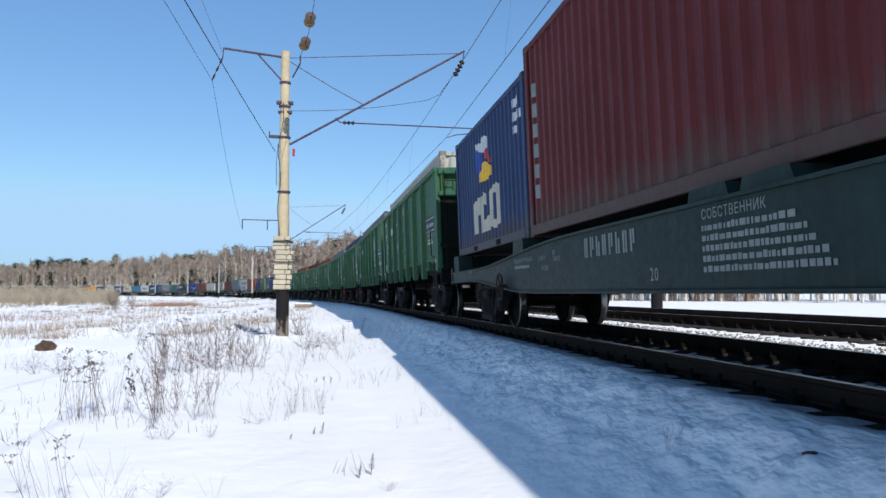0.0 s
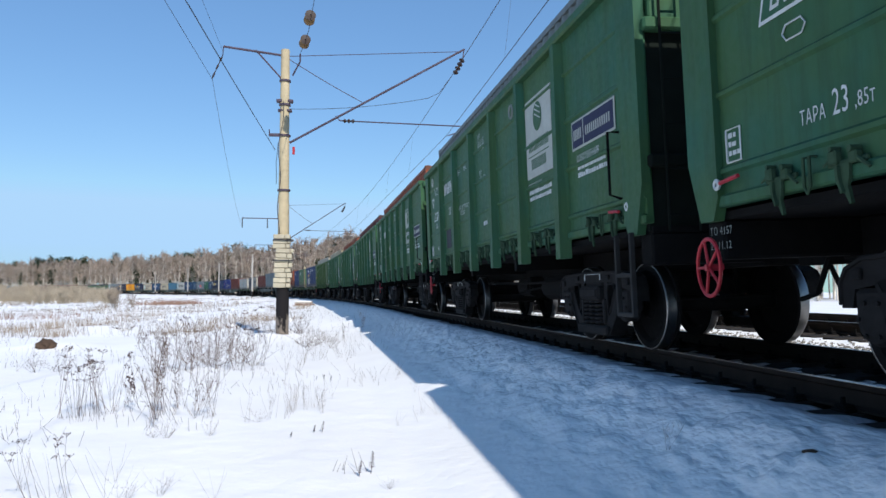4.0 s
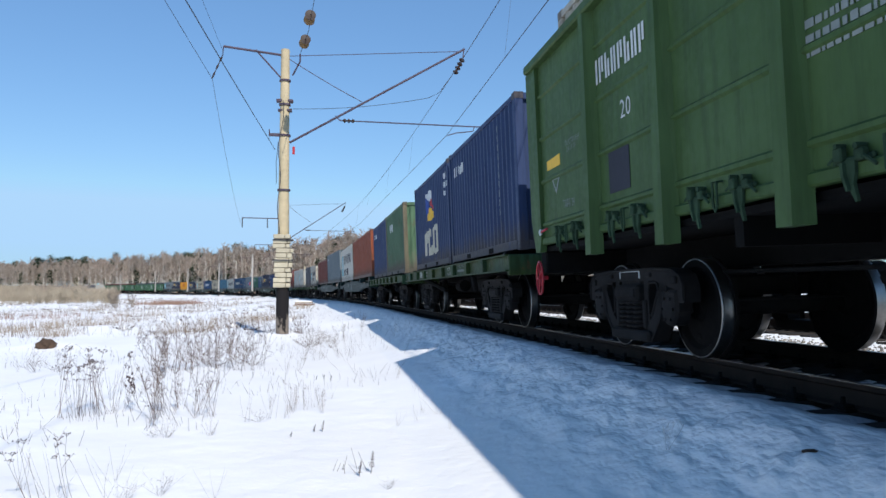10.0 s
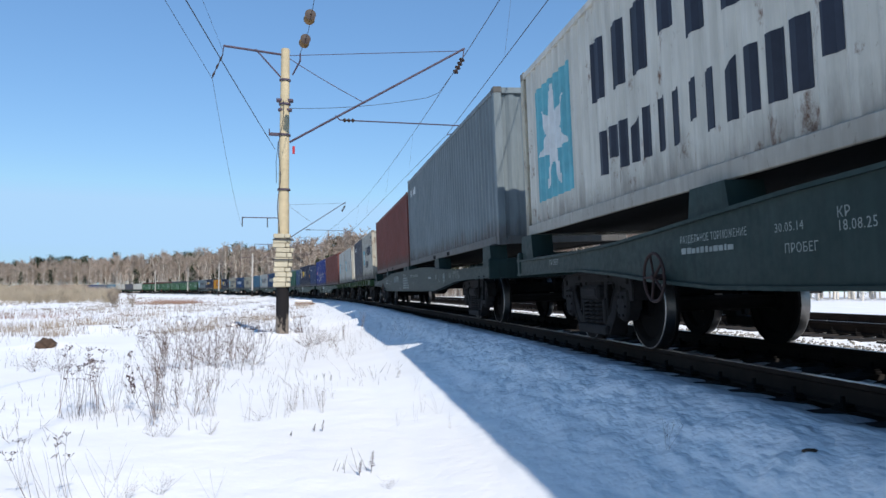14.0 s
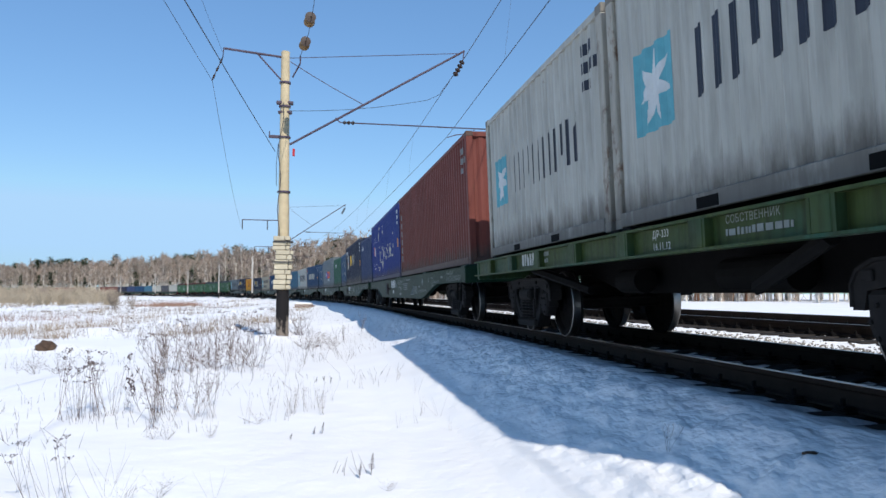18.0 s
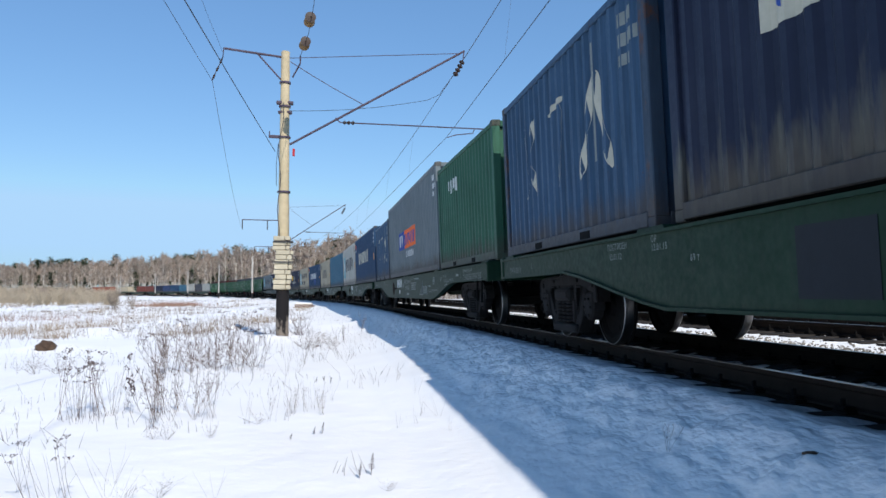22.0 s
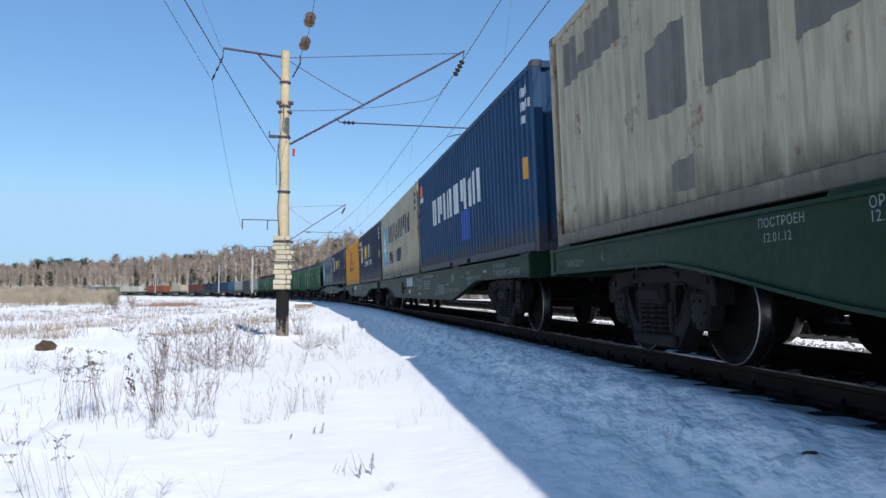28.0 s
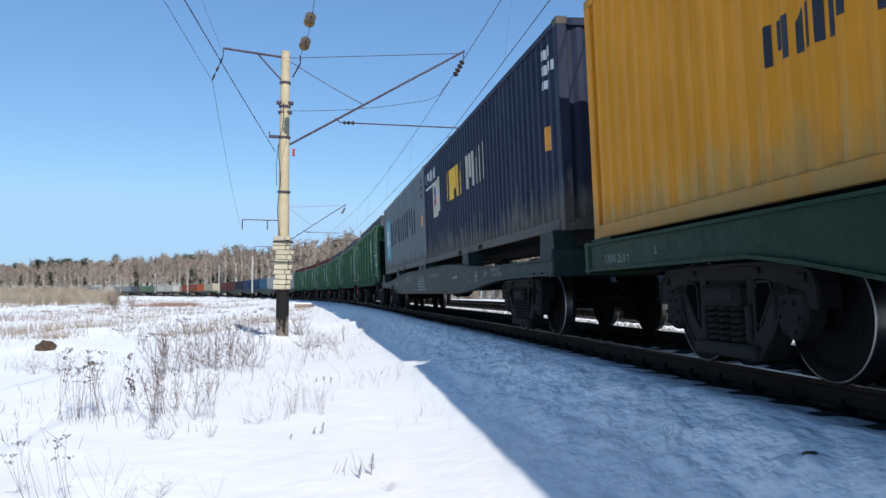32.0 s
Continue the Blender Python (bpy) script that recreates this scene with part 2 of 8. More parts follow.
def snow_material():
    """Old spring snow: wind crust in long flakes on the verge, shade and sooty dust coloured in beside the rails,
    smooth and slightly dirty in the field.
    """
    m, nt, b = nodes_of("snow")
    v = coords(nt, world=True)
    n1, n2, n3 = noise_of(nt, v, 0.5, 5), noise_of(nt, v, 8, 4, 0.55), noise_of(nt, v, 40, 4)
    col = mix(nt, ramp(nt, n1, 0.35, 0.75), (0.86, 0.848, 0.838, 1), (0.79, 0.772, 0.755, 1))
    col = mix(nt, ramp(nt, noise_of(nt, v, 3.1, 8, 0.7), 0.64, 0.78), col, (0.66, 0.635, 0.60, 1))
    crust, soot_shade = nt.nodes.new("ShaderNodeAttribute"), nt.nodes.new("ShaderNodeAttribute")
    crust.attribute_name, soot_shade.attribute_name = "crust", "soot_shade"
    flake_v = turned_coords(nt, 8.0, (1.0, 0.42, 1.0))
    patchy = nt.nodes.new("ShaderNodeMath")
    patchy.operation = "MULTIPLY"
    nt.links.new(soot_shade.outputs["Fac"], patchy.inputs[0])
    nt.links.new(ramp(nt, noise_of(nt, flake_v, 4.5, 6, 0.65), 0.24, 0.58), patchy.inputs[1])
    # bluish grey for the shaded strip by the rails, and its sooty dust
    col = mix(nt, patchy.outputs[0], col, (0.37, 0.385, 0.43, 1))
    nt.links.new(col, b.inputs["Base Color"])
    b.inputs["Roughness"].default_value = 0.75
    b.inputs["Specular IOR Level"].default_value = 0.25
    flakes = noise_of(nt, flake_v, 4.2, 3.5, 0.50)
    chips = ramp(nt, noise_of(nt, turned_coords(nt, 8.0, (1.0, 0.5, 1.0)), 6.0, 2.5, 0.45), 0.42, 0.58)
    broken = mix(nt, 0.13, flakes, chips)
    tall, lift, add = [nt.nodes.new("ShaderNodeMath") for _ in range(3)]
    tall.operation, lift.operation = "MULTIPLY", "MULTIPLY"
    lift.inputs[1].default_value = 0.14
    nt.links.new(broken, tall.inputs[0])
    nt.links.new(crust.outputs["Fac"], tall.inputs[1])
    nt.links.new(mix(nt, 0.15, n2, n3), lift.inputs[0])
    nt.links.new(tall.outputs[0], add.inputs[0])
    nt.links.new(lift.outputs[0], add.inputs[1])
    bump(nt, b, add.outputs[0], 1.0, 0.10)
    return m


def ballast_material():
    m, nt, b = nodes_of("ballast")
    v = coords(nt, world=True)
    cell = node(nt, "ShaderNodeTexVoronoi", Scale=22)
    nt.links.new(v, cell.inputs["Vector"])
    col = mix(nt, ramp(nt, cell.outputs["Color"], 0.1, 0.9), (0.012, 0.011, 0.010, 1), (0.045, 0.04, 0.037, 1))
    col = mix(nt, ramp(nt, noise_of(nt, v, 2.6, 5), 0.40, 0.50), col, (0.66, 0.67, 0.69, 1))
    nt.links.new(col, b.inputs["Base Color"])
    b.inputs["Roughness"].default_value = 0.95
    b.inputs["Specular IOR Level"].default_value = 0.2
    bump(nt, b, cell.outputs["Distance"], 0.9, 0.04)
    return m


SNOW, BALLAST = snow_material(), ballast_material()
RAIL_STEEL = plain("rail_rust", (0.022, 0.016, 0.013), 0.9, 0.35, 10, gloss=0.1)
RAIL_HEAD = plain("rail_head", (0.32, 0.31, 0.30), 0.28, 0.15, 30, 1.0, 0.02)
SLEEPER = plain("sleeper_concrete", (0.03, 0.027, 0.025), 0.95, 0.4, 9, gloss=0.1)
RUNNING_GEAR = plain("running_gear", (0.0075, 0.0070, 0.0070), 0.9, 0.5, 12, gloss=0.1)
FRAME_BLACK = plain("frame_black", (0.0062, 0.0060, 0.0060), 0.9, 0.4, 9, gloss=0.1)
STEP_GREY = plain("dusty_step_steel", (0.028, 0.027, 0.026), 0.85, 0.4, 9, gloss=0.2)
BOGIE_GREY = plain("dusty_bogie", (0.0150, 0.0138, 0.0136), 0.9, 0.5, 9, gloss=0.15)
# gondola ends: the shade in the gap between wagons, put into the colour
END_BLACK = plain("shaded_wagon_end", (0.007, 0.010, 0.008), 0.9, 0.5, 4, gloss=0.1)
GRIMY_GREEN = plain("grimy_latch_green", (0.034, 0.062, 0.036), 0.9, 0.5, 9, gloss=0.1)
SIGN_NAVY = plain("navy_sign", (0.014, 0.018, 0.055), 0.7, 0.2, 9)
BOARD_WHITE = plain("board_white", (0.36, 0.38, 0.35), 0.7, 0.15, 9)
TREAD = plain("wheel_tread", (0.25, 0.245, 0.24), 0.35, 0.2, 30, 1.0, 0.02)
RED_PAINT = plain("red_paint", (0.36, 0.02, 0.03), 0.5, 0.3, 9)
WHITE_PAINT = plain("white_paint", (0.52, 0.54, 0.53), 0.65, 0.18, 9)
DULL_WHITE = plain("dull_white_paint", (0.20, 0.225, 0.215), 0.8, 0.25, 9)
INK = plain("ink_blue_paint", (0.018, 0.022, 0.035), 0.6, 0.3, 9)
LABEL_ORANGE = plain("orange_label_paint", (0.62, 0.27, 0.03), 0.55, 0.25, 9)
YELLOW_PAINT = plain("yellow_paint", (0.70, 0.42, 0.03), 0.55, 0.2, 9)
ORANGE_PAINT = plain("orange_paint", (0.75, 0.13, 0.02), 0.55, 0.2, 9)
LOGO_BLUE = plain("logo_blue_paint", (0.02, 0.06, 0.28), 0.55, 0.2, 9)
SKY_PAINT = plain("sky_blue_paint", (0.10, 0.31, 0.36), 0.65, 0.2, 9)
CREAM_PAINT = plain("cream_paint", (0.44, 0.42, 0.33), 0.65, 0.2, 9)
PATCH = plain("grey_patch_paint", (0.14, 0.13, 0.11), 0.7, 0.2, 9)
PAINTED_OUT = plain("painted_out_patch", (0.010, 0.013, 0.018), 0.8, 0.2, 9)
DARK_PATCH = plain("dark_patch_paint", (0.02, 0.022, 0.035), 0.7, 0.2, 9)
WAGON_GREEN = painted_steel("wagon_green_paint", (0.045, 0.104, 0.043), 0.1, 0.35, 0.3, other=(0.028, 0.102, 0.064))
OLIVE_GREEN = painted_steel("olive_green_paint", (0.050, 0.092, 0.030), 0.15, 0.4, 0.3)
FLAT_GREEN = painted_steel("flat_wagon_green_paint", (0.0050, 0.0235, 0.0110), 0.1, 0.3, 0.25)
OLD_GREEN = painted_steel("old_grey_green_paint", (0.0115, 0.025, 0.0232), 0.2, 0.4, 0.3)
BRIGHT_GREEN = painted_steel("bright_green_paint", (0.040, 0.062, 0.017), 0.55, 0.85, 0.35, other=(0.020, 0.066, 0.042))
BOX = {
    "red": painted_steel("red_brown_container_paint", (0.125, 0.036, 0.027), 0.3, 0.3, splash=0.75),
    "maroon": painted_steel("maroon_container_paint", (0.097, 0.019, 0.019), 0.3, 0.35, splash=0.75),
    "orange": painted_steel("orange_brown_container_paint", (0.215, 0.062, 0.034), 0.4, 0.6, splash=0.75),
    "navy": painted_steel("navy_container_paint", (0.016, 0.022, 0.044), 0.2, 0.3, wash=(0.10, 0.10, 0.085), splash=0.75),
    "darkblue": painted_steel("dark_blue_container_paint", (0.027, 0.045, 0.106), 0.4, 0.35, splash=0.75),
    "blue": painted_steel("blue_container_paint", (0.016, 0.032, 0.16), 0.15, 0.25, splash=0.75),
    "sea": painted_steel("sea_blue_container_paint", (0.014, 0.045, 0.100), 0.25, 0.3, splash=0.75),
    "kta": painted_steel("worn_blue_container_paint", (0.036, 0.076, 0.135), 0.5, 0.5, splash=0.75),
    "pale": painted_steel("pale_blue_container_paint", (0.045, 0.12, 0.18), 0.25, 0.3, splash=0.75),
    "grey": painted_steel("blue_grey_container_paint", (0.13, 0.155, 0.165), 0.2, 0.3, splash=0.75),
    "slate": painted_steel("slate_container_paint", (0.068, 0.071, 0.083), 0.75, 0.7, splash=1.0),
    "white": painted_steel("white_container_paint", (0.37, 0.365, 0.325), 0.35, 0.35, splash=0.75),
    "rusty": painted_steel("rusty_white_container_paint", (0.36, 0.345, 0.295), 1.0, 0.5, splash=1.0),
    "chalk": painted_steel("chalky_white_container_paint", (0.46, 0.445, 0.39), 0.8, 0.28, splash=0.5),
    "cream": painted_steel("cream_container_paint", (0.36, 0.318, 0.232), 0.75, 0.5, splash=0.75),
    "green": painted_steel("green_container_paint", (0.032, 0.097, 0.061), 0.4, 0.4, splash=0.75),
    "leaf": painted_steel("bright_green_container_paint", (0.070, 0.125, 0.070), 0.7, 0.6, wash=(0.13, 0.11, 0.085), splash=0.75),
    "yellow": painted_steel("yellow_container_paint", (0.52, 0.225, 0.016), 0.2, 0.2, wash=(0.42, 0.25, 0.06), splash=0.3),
}
WORN_POST = {key: painted_steel("rusted_" + key + "_post_paint", colour, 1.05, 0.5, splash=0.6) for key, colour in
             {"rusty": (0.33, 0.30, 0.24), "chalk": (0.38, 0.35, 0.27), "cream": (0.33, 0.27, 0.18), "white": (0.34, 0.32, 0.27), "leaf": (0.13, 0.115, 0.075), "orange": (0.22, 0.06, 0.028), "kta": (0.035, 0.055, 0.085)}.items()}
POST_OF = {BOX[key]: paint for key, paint in WORN_POST.items()}
PALE_CONCRETE = plain("pale_pole_concrete", (0.36, 0.34, 0.31), 0.9, 0.15, 7)
CONCRETE = plain("pole_concrete", (0.40, 0.33, 0.21), 0.9, 0.2, 7)


def tar_material():
    """Black tar that has peeled off the concrete in ragged patches near the foot."""
    m, nt, b = nodes_of("peeling_tar")
    v = coords(nt, world=True)
    sep, low, add = nt.nodes.new("ShaderNodeSeparateXYZ"), node(nt, "ShaderNodeMapRange"), nt.nodes.new("ShaderNodeMath")
    nt.links.new(v, sep.inputs[0])
    low.inputs[1].default_value, low.inputs[2].default_value, low.inputs[3].default_value, low.inputs[4].default_value = -0.9, 0.45, 0.26, -0.30
    nt.links.new(sep.outputs[2], low.inputs[0])
    nt.links.new(low.outputs[0], add.inputs[0])
    nt.links.new(noise_of(nt, coords(nt, (1, 1, 0.5), world=True), 5.0, 5), add.inputs[1])
    col = mix(nt, ramp(nt, add.outputs[0], 0.50, 0.56), (0.012, 0.011, 0.012, 1), mix(nt, noise_of(nt, v, 9, 5), (0.06, 0.05, 0.045, 1), (0.26, 0.22, 0.18, 1)))
    nt.links.new(col, b.inputs["Base Color"])
    b.inputs["Roughness"].default_value, b.inputs["Specular IOR Level"].default_value = 0.85, 0.15
    bump(nt, b, add.outputs[0], 0.5, 0.02)
    return m


TAR = tar_material()
SLAB = plain("slab_concrete", (0.43, 0.385, 0.285), 0.9, 0.22, 6)
ARM_STEEL = plain("arm_steel", (0.06, 0.045, 0.065), 0.6, 0.35, 14)
WIRE = plain("wire", (0.03, 0.032, 0.04), 0.6, 0.2, 14)
PORCELAIN = plain("brown_porcelain", (0.030, 0.017, 0.013), 0.5, 0.3, 14, gloss=0.2)
TAN_GLASS = plain("tan_porcelain", (0.17, 0.105, 0.045), 0.6, 0.3, 14, gloss=0.2)
STALK = plain("dry_stalk", (0.15, 0.112, 0.092), 0.9, 0.4, 20)
HEAD_BROWN = plain("dry_flower_head", (0.075, 0.052, 0.050), 0.95, 0.4, 20)
STRAW = plain("dry_straw", (0.26, 0.21, 0.16), 0.9, 0.35, 0.6, world=True)
BARK = plain("birch_bark", (0.60, 0.55, 0.48), 0.9, 0.4, 1.2, world=True)
TWIG = plain("bare_twigs", (0.285, 0.225, 0.18), 0.95, 0.35, 0.25, world=True)
THICKET = plain("dry_thicket", (0.34, 0.285, 0.21), 0.95, 0.35, 0.5, world=True)
RUSSET = plain("russet_grass", (0.24, 0.15, 0.11), 0.95, 0.3, 0.8, world=True)
PINE_BARK = plain("pine_bark", (0.16, 0.08, 0.045), 0.95, 0.3, 2)
NEEDLES = plain("pine_needles", (0.022, 0.036, 0.014), 0.9, 0.4, 0.5, world=True)
SOIL = plain("dark_soil", (0.07, 0.045, 0.03), 0.95, 0.4, 12)
EMBLEM_BLUE = plain("emblem_blue", (0.014, 0.04, 0.045), 0.6)
RUSTY_RED = plain("rusty_wheel", (0.028, 0.016, 0.014), 0.85, 0.4, 9)


# ---- ground ----
PROFILE = [(-400, -0.9), (-60, -0.9), (-14, -0.75), (-8.0, -0.62), (-6.3, -0.12), (-5.6, 0.04), (-3.1, -0.105), (-2.9, -0.10), (-2.6, -0.11), (-1.75, -0.14), (-1.35, -0.22), (-1.0, -0.40),
           (0.0, -0.45), (0.83, -0.45), (0.86, -0.232), (1.0, -0.212), (1.12, -0.200), (1.36, -0.196), (1.6, -0.28), (2.0, -0.50), (2.5, -0.70), (3.0, -0.84), (3.6, -0.92), (5.5, -0.95), (12, -0.96), (60, -1.0), (400, -1.0)]
PROFILE_LAT, PROFILE_Z = np.array([p[0] for p in PROFILE]), np.array([p[1] for p in PROFILE])


def lat_of(x, y):
    """Distance to the left of the near track and the way along it, for arrays of places."""
    best, where = np.full(x.shape, 1e9), np.zeros(x.shape)
    lat = np.zeros(x.shape)
    for i in range(0, len(S_GRID), 4):
        dx, dy = x - X_GRID[i], y - Y_GRID[i]
        d = dx * dx + dy * dy
        hit = d < best
        best = np.where(hit, d, best)
        c, s = math.cos(HEAD[i]), math.sin(HEAD[i])
        lat = np.where(hit, -dx * c - dy * s, lat)
        where = np.where(hit, S_GRID[i] - dx * s + dy * c, where)
    return lat, where


def rough(x, y, lat, s):
    """Drifts, crust and clods of the snow."""
    v = noise.noise
    far = math.hypot(x, y)
    z = 0.0
    if lat > 3.4 or lat < -8:
        k = min(1.0, abs(lat) / 6 - 0.5)
        z += k * (0.10 * v((x * 0.22, y * 0.22, 3.1)) + 0.045 * v((x * 0.9, y * 0.9, 7.7)))
        if lat > 12:
            z += min(1, (lat - 12) / 20) * 0.18 * v((x * 0.07, y * 0.05, 1.3))
    if far < 60:
        if 0.84 < lat < 1.46:       # the snow has sunk over each sleeper's end
            off = abs((s + 0.2725) % 0.545 - 0.2725) + 0.03 * v((x * 6, y * 6, 2.0))
            z -= 0.062 * min(1, max(0, (0.185 - off) / 0.05)) * min(1, max(0, (1.17 + 0.06 * v((x * 3, y * 3, 4.0)) - lat) / 0.05))
            z += 0.012 * v((x * 4, y * 4, 3.0))
        if 1.05 < lat < 3.2:
            k = min(1, max(0, lat - 1.22) / 0.4) * min(1, (3.1 - lat) / 1.3) * min(1, max(0, (26 - far) / 12))
            wx, wy = x + 0.10 * v((x * 2.5, y * 2.5, 11.0)), y + 0.10 * v((x * 2.5, y * 2.5, 17.0))
            scale = lambda f, w: 2 * abs(v((wx * f, wy * f * 0.8, w))) - 0.5
            z += k * (0.022 * scale(2.0, 0.4) + 0.026 * scale(4.0, 2.0) + 0.022 * scale(6.6, 9.0) + 0.045 * v((lat * 4.2, s * 1.3, 2.0)) + 0.03 * v((x * 0.9, y * 0.7, 5.0)))
        elif lat >= 3.2:
            z += 0.010 * v((x * 3.1, y * 3.1, 6.0))
        elif -3 < lat < -1.5:
            z += 0.025 * v((x * 5, y * 5, 1.0))
    return z


def spaced(lo, hi, fine_lo, fine_hi, step, grow):
    mid = list(np.arange(fine_lo, fine_hi + 1e-6, step))
    d, a_, left = step, fine_lo, []
    while a_ > lo:
        d *= grow
        a_ -= d
        left.append(a_)
    d, b_, right = step, fine_hi, []
    while b_ < hi:
        d *= grow
        b_ += d
        right.append(b_)
    return np.array(left[::-1] + mid + right)


GX, GY = spaced(-1800, 1800, -2.0, 5.5, 0.05, 1.05), spaced(-1500, 2000, 3.8, 14.0, 0.05, 1.047)
XX, YY = np.meshgrid(GX, GY)
LAT, ALONG = lat_of(XX, YY)
ZZ = np.interp(LAT, PROFILE_LAT, PROFILE_Z)
near = np.abs(XX) + np.abs(YY) < 500
for i, j in np.argwhere(near):
    ZZ[i, j] += rough(XX[i, j], YY[i, j], LAT[i, j], ALONG[i, j])
HUMPS = [(-10.9, 21.5, 0.9, 0.16), (-13.5, 30.0, 1.6, 0.22), (-9.0, 27.0, 1.4, 0.12), (-5.6, 25.6, 1.4, 0.17), (-3.4, 28.0, 0.9, 0.12), (-4.6, 33.0, 1.5, 0.22), (-7.0, 38.0, 2.0, 0.2)]
for hx, hy, hr, hz in HUMPS:
    ZZ += hz * np.exp(-((XX - hx) ** 2 + (YY - hy) ** 2) / hr ** 2)
nx = len(GX)
me = bpy.data.meshes.new("ground")
me.from_pydata(np.stack([XX, YY, ZZ], -1).reshape(-1, 3).tolist(), [], [(j * nx + i, j * nx + i + 1, (j + 1) * nx + i + 1, (j + 1) * nx + i) for j in range(len(GY) - 1) for i in range(nx - 1)])
me.materials.append(None)
me.shade_smooth()
crust = me.attributes.new("crust", "FLOAT", "POINT")      # how broken the surface is: crusted along the verge, smooth in the field
crust.data.foreach_set("value", (np.clip((LAT - 1.0) / 0.3, 0, 1) * np.clip((3.0 - LAT) / 1.1, 0, 1)).reshape(-1).tolist())
soot_shade = me.attributes.new("soot_shade", "FLOAT", "POINT")       # the train's shade beside the rails, put into the colour, with some sooty dust
soot_shade.data.foreach_set("value", (np.clip((1.80 - LAT) / 0.75, 0, 1) * np.clip((LAT + 1.5) / 0.5, 0, 1)).reshape(-1).tolist())
tagged(put("ground", me, SNOW), "crusted white spring snow over a flat railway clearing", "snow", kind="structure")


def ground_z(x, y):
    i, j = int(np.clip(np.searchsorted(GX, x) - 1, 0, nx - 2)), int(np.clip(np.searchsorted(GY, y) - 1, 0, len(GY) - 2))
    u, w = (x - GX[i]) / (GX[i + 1] - GX[i]), (y - GY[j]) / (GY[j + 1] - GY[j])
    return float((ZZ[j, i] * (1 - u) + ZZ[j, i + 1] * u) * (1 - w) + (ZZ[j + 1, i] * (1 - u) + ZZ[j + 1, i + 1] * u) * w)


def swept(outline, lat, z, s0, s1, step, shape=None):
    """An outline in (lat, z) swept along the track from s0 to s1; z follows the cant about the near track's middle."""
    sh = shape or Shape()
    n, rows = len(outline), int(round((s1 - s0) / step)) + 1
    base = len(sh.v)
    for k in range(rows):
        s = s0 + k * step
        for a_, b_ in outline:
            sh.v.append(tuple(spot(s, lat + a_, z + b_)))
    for k in range(rows - 1):
        for i in range(n):
            i2 = (i + 1) % n
            sh.f.append((base + k * n + i, base + k * n + i2, base + (k + 1) * n + i2, base + (k + 1) * n + i))
    sh.f.append(tuple(base + i for i in range(n))[::-1])
    sh.f.append(tuple(base + (rows - 1) * n + i for i in range(n)))
    return sh


# ---- tracks ----
RAIL = [(-0.036, -0.012), (-0.032, 0.0), (0.032, 0.0), (0.036, -0.012), (0.036, -0.036), (0.010, -0.05), (0.010, -0.15), (0.066, -0.166), (0.066, -0.18), (-0.066, -0.18), (-0.066, -0.166), (-0.010, -0.15), (-0.010, -0.05), (-0.036, -0.036)]
SLEEPER_SHAPE = Shape().prism([(-1.35, -0.20), (-1.33, 0.0), (-0.42, 0.0), (-0.30, -0.025), (0.30, -0.025), (0.42, 0.0), (1.33, 0.0), (1.35, -0.20)], -0.13, 0.13).mesh("sleeper")
FASTENER = Shape()
FASTENER.soft(-0.16, 0.16, -0.08, 0.08, 0.0, 0.025, 0.008).rod((-0.115, 0, 0.02), (-0.115, 0, 0.10), 0.018, 6).rod((0.115, 0, 0.02), (0.115, 0, 0.10), 0.018, 6)
FASTENER.soft(-0.15, -0.06, -0.05, 0.05, 0.025, 0.05, 0.006).soft(0.06, 0.15, -0.05, 0.05, 0.025, 0.05, 0.006)
FASTENER = FASTENER.mesh("rail_fastener")


def railway(name, label, lat, level, s_near, s_count):
    """A track: two rails, sleepers and their fastenings, the near ones one by one."""
    track = thing(name, label, "railway track", "tracks", "structure", Matrix.Translation(spot(5, lat, level)))
    back = track.matrix_basis.inverted()
    for side in (1, -1):
        z = level - side * 0.76 * CANT
        rail = put("rail", swept(RAIL, lat + side * 0.76, z, -470, 790, 3.0), RAIL_STEEL, track, back)
        put("railhead", swept([(-0.030, 0.001), (-0.030, 0.003), (0.030, 0.003), (0.030, 0.001)], lat + side * 0.76, z, -470, 790, 3.0), RAIL_HEAD, rail)
    far = Shape()
    for k in range(s_near, 400):
        s = k * 0.545
        x, y, h = line(s)
        m = Matrix.Translation(spot(s, lat, level - 0.185)) @ Matrix.Rotation(h, 4, "Z") @ Matrix.Rotation(-CANT, 4, "Y") @ Matrix.Rotation(random.uniform(-0.01, 0.01), 4, "Z")
        if k < s_near + s_count:
            sl = put("sleeper", SLEEPER_SHAPE, SLEEPER, track, back @ m)
            for side in (0.76, -0.76):
                put("fastener", FASTENER, RUNNING_GEAR, sl, Matrix.Translation((side, 0, 0)))
        else:
            far.box(-1.35, 1.35, -0.13, 0.13, -0.15, 0, m)
    tagged(put("sleepers", far, SLEEPER, track, back), kind="stuff")
    return track


railway("railway_track", "near track with worn steel rails on dark sleepers, ploughed free of snow", 0.0, 0.0, 4, 110)
railway("railway_track", "second track behind the train, dark rails on half-buried sleepers", -4.3, 0.16, 6, 110)

# black ballast between the near rails, with scraps of snow
bed = Shape()
cols = [-1.25, -1.05, -0.86, -0.7, -0.5, -0.3, -0.1, 0.1, 0.3, 0.5, 0.7, 0.86, 1.0, 1.13]
rows = [k * 0.22 for k in range(5, 220)] + [48.4 + 2.5 * k for k in range(1, 200)]
for s in [-400, -200, -60, -20] + rows:
    for c in cols:
        bump_z = 0.035 * noise.noise((s * 3.1, c * 4.0, 0.5))
        bed.v.append(tuple(spot(s, c, -0.215 - c * CANT + bump_z - (0.07 if abs(abs(c) - 0.86) < 0.2 else 0))))
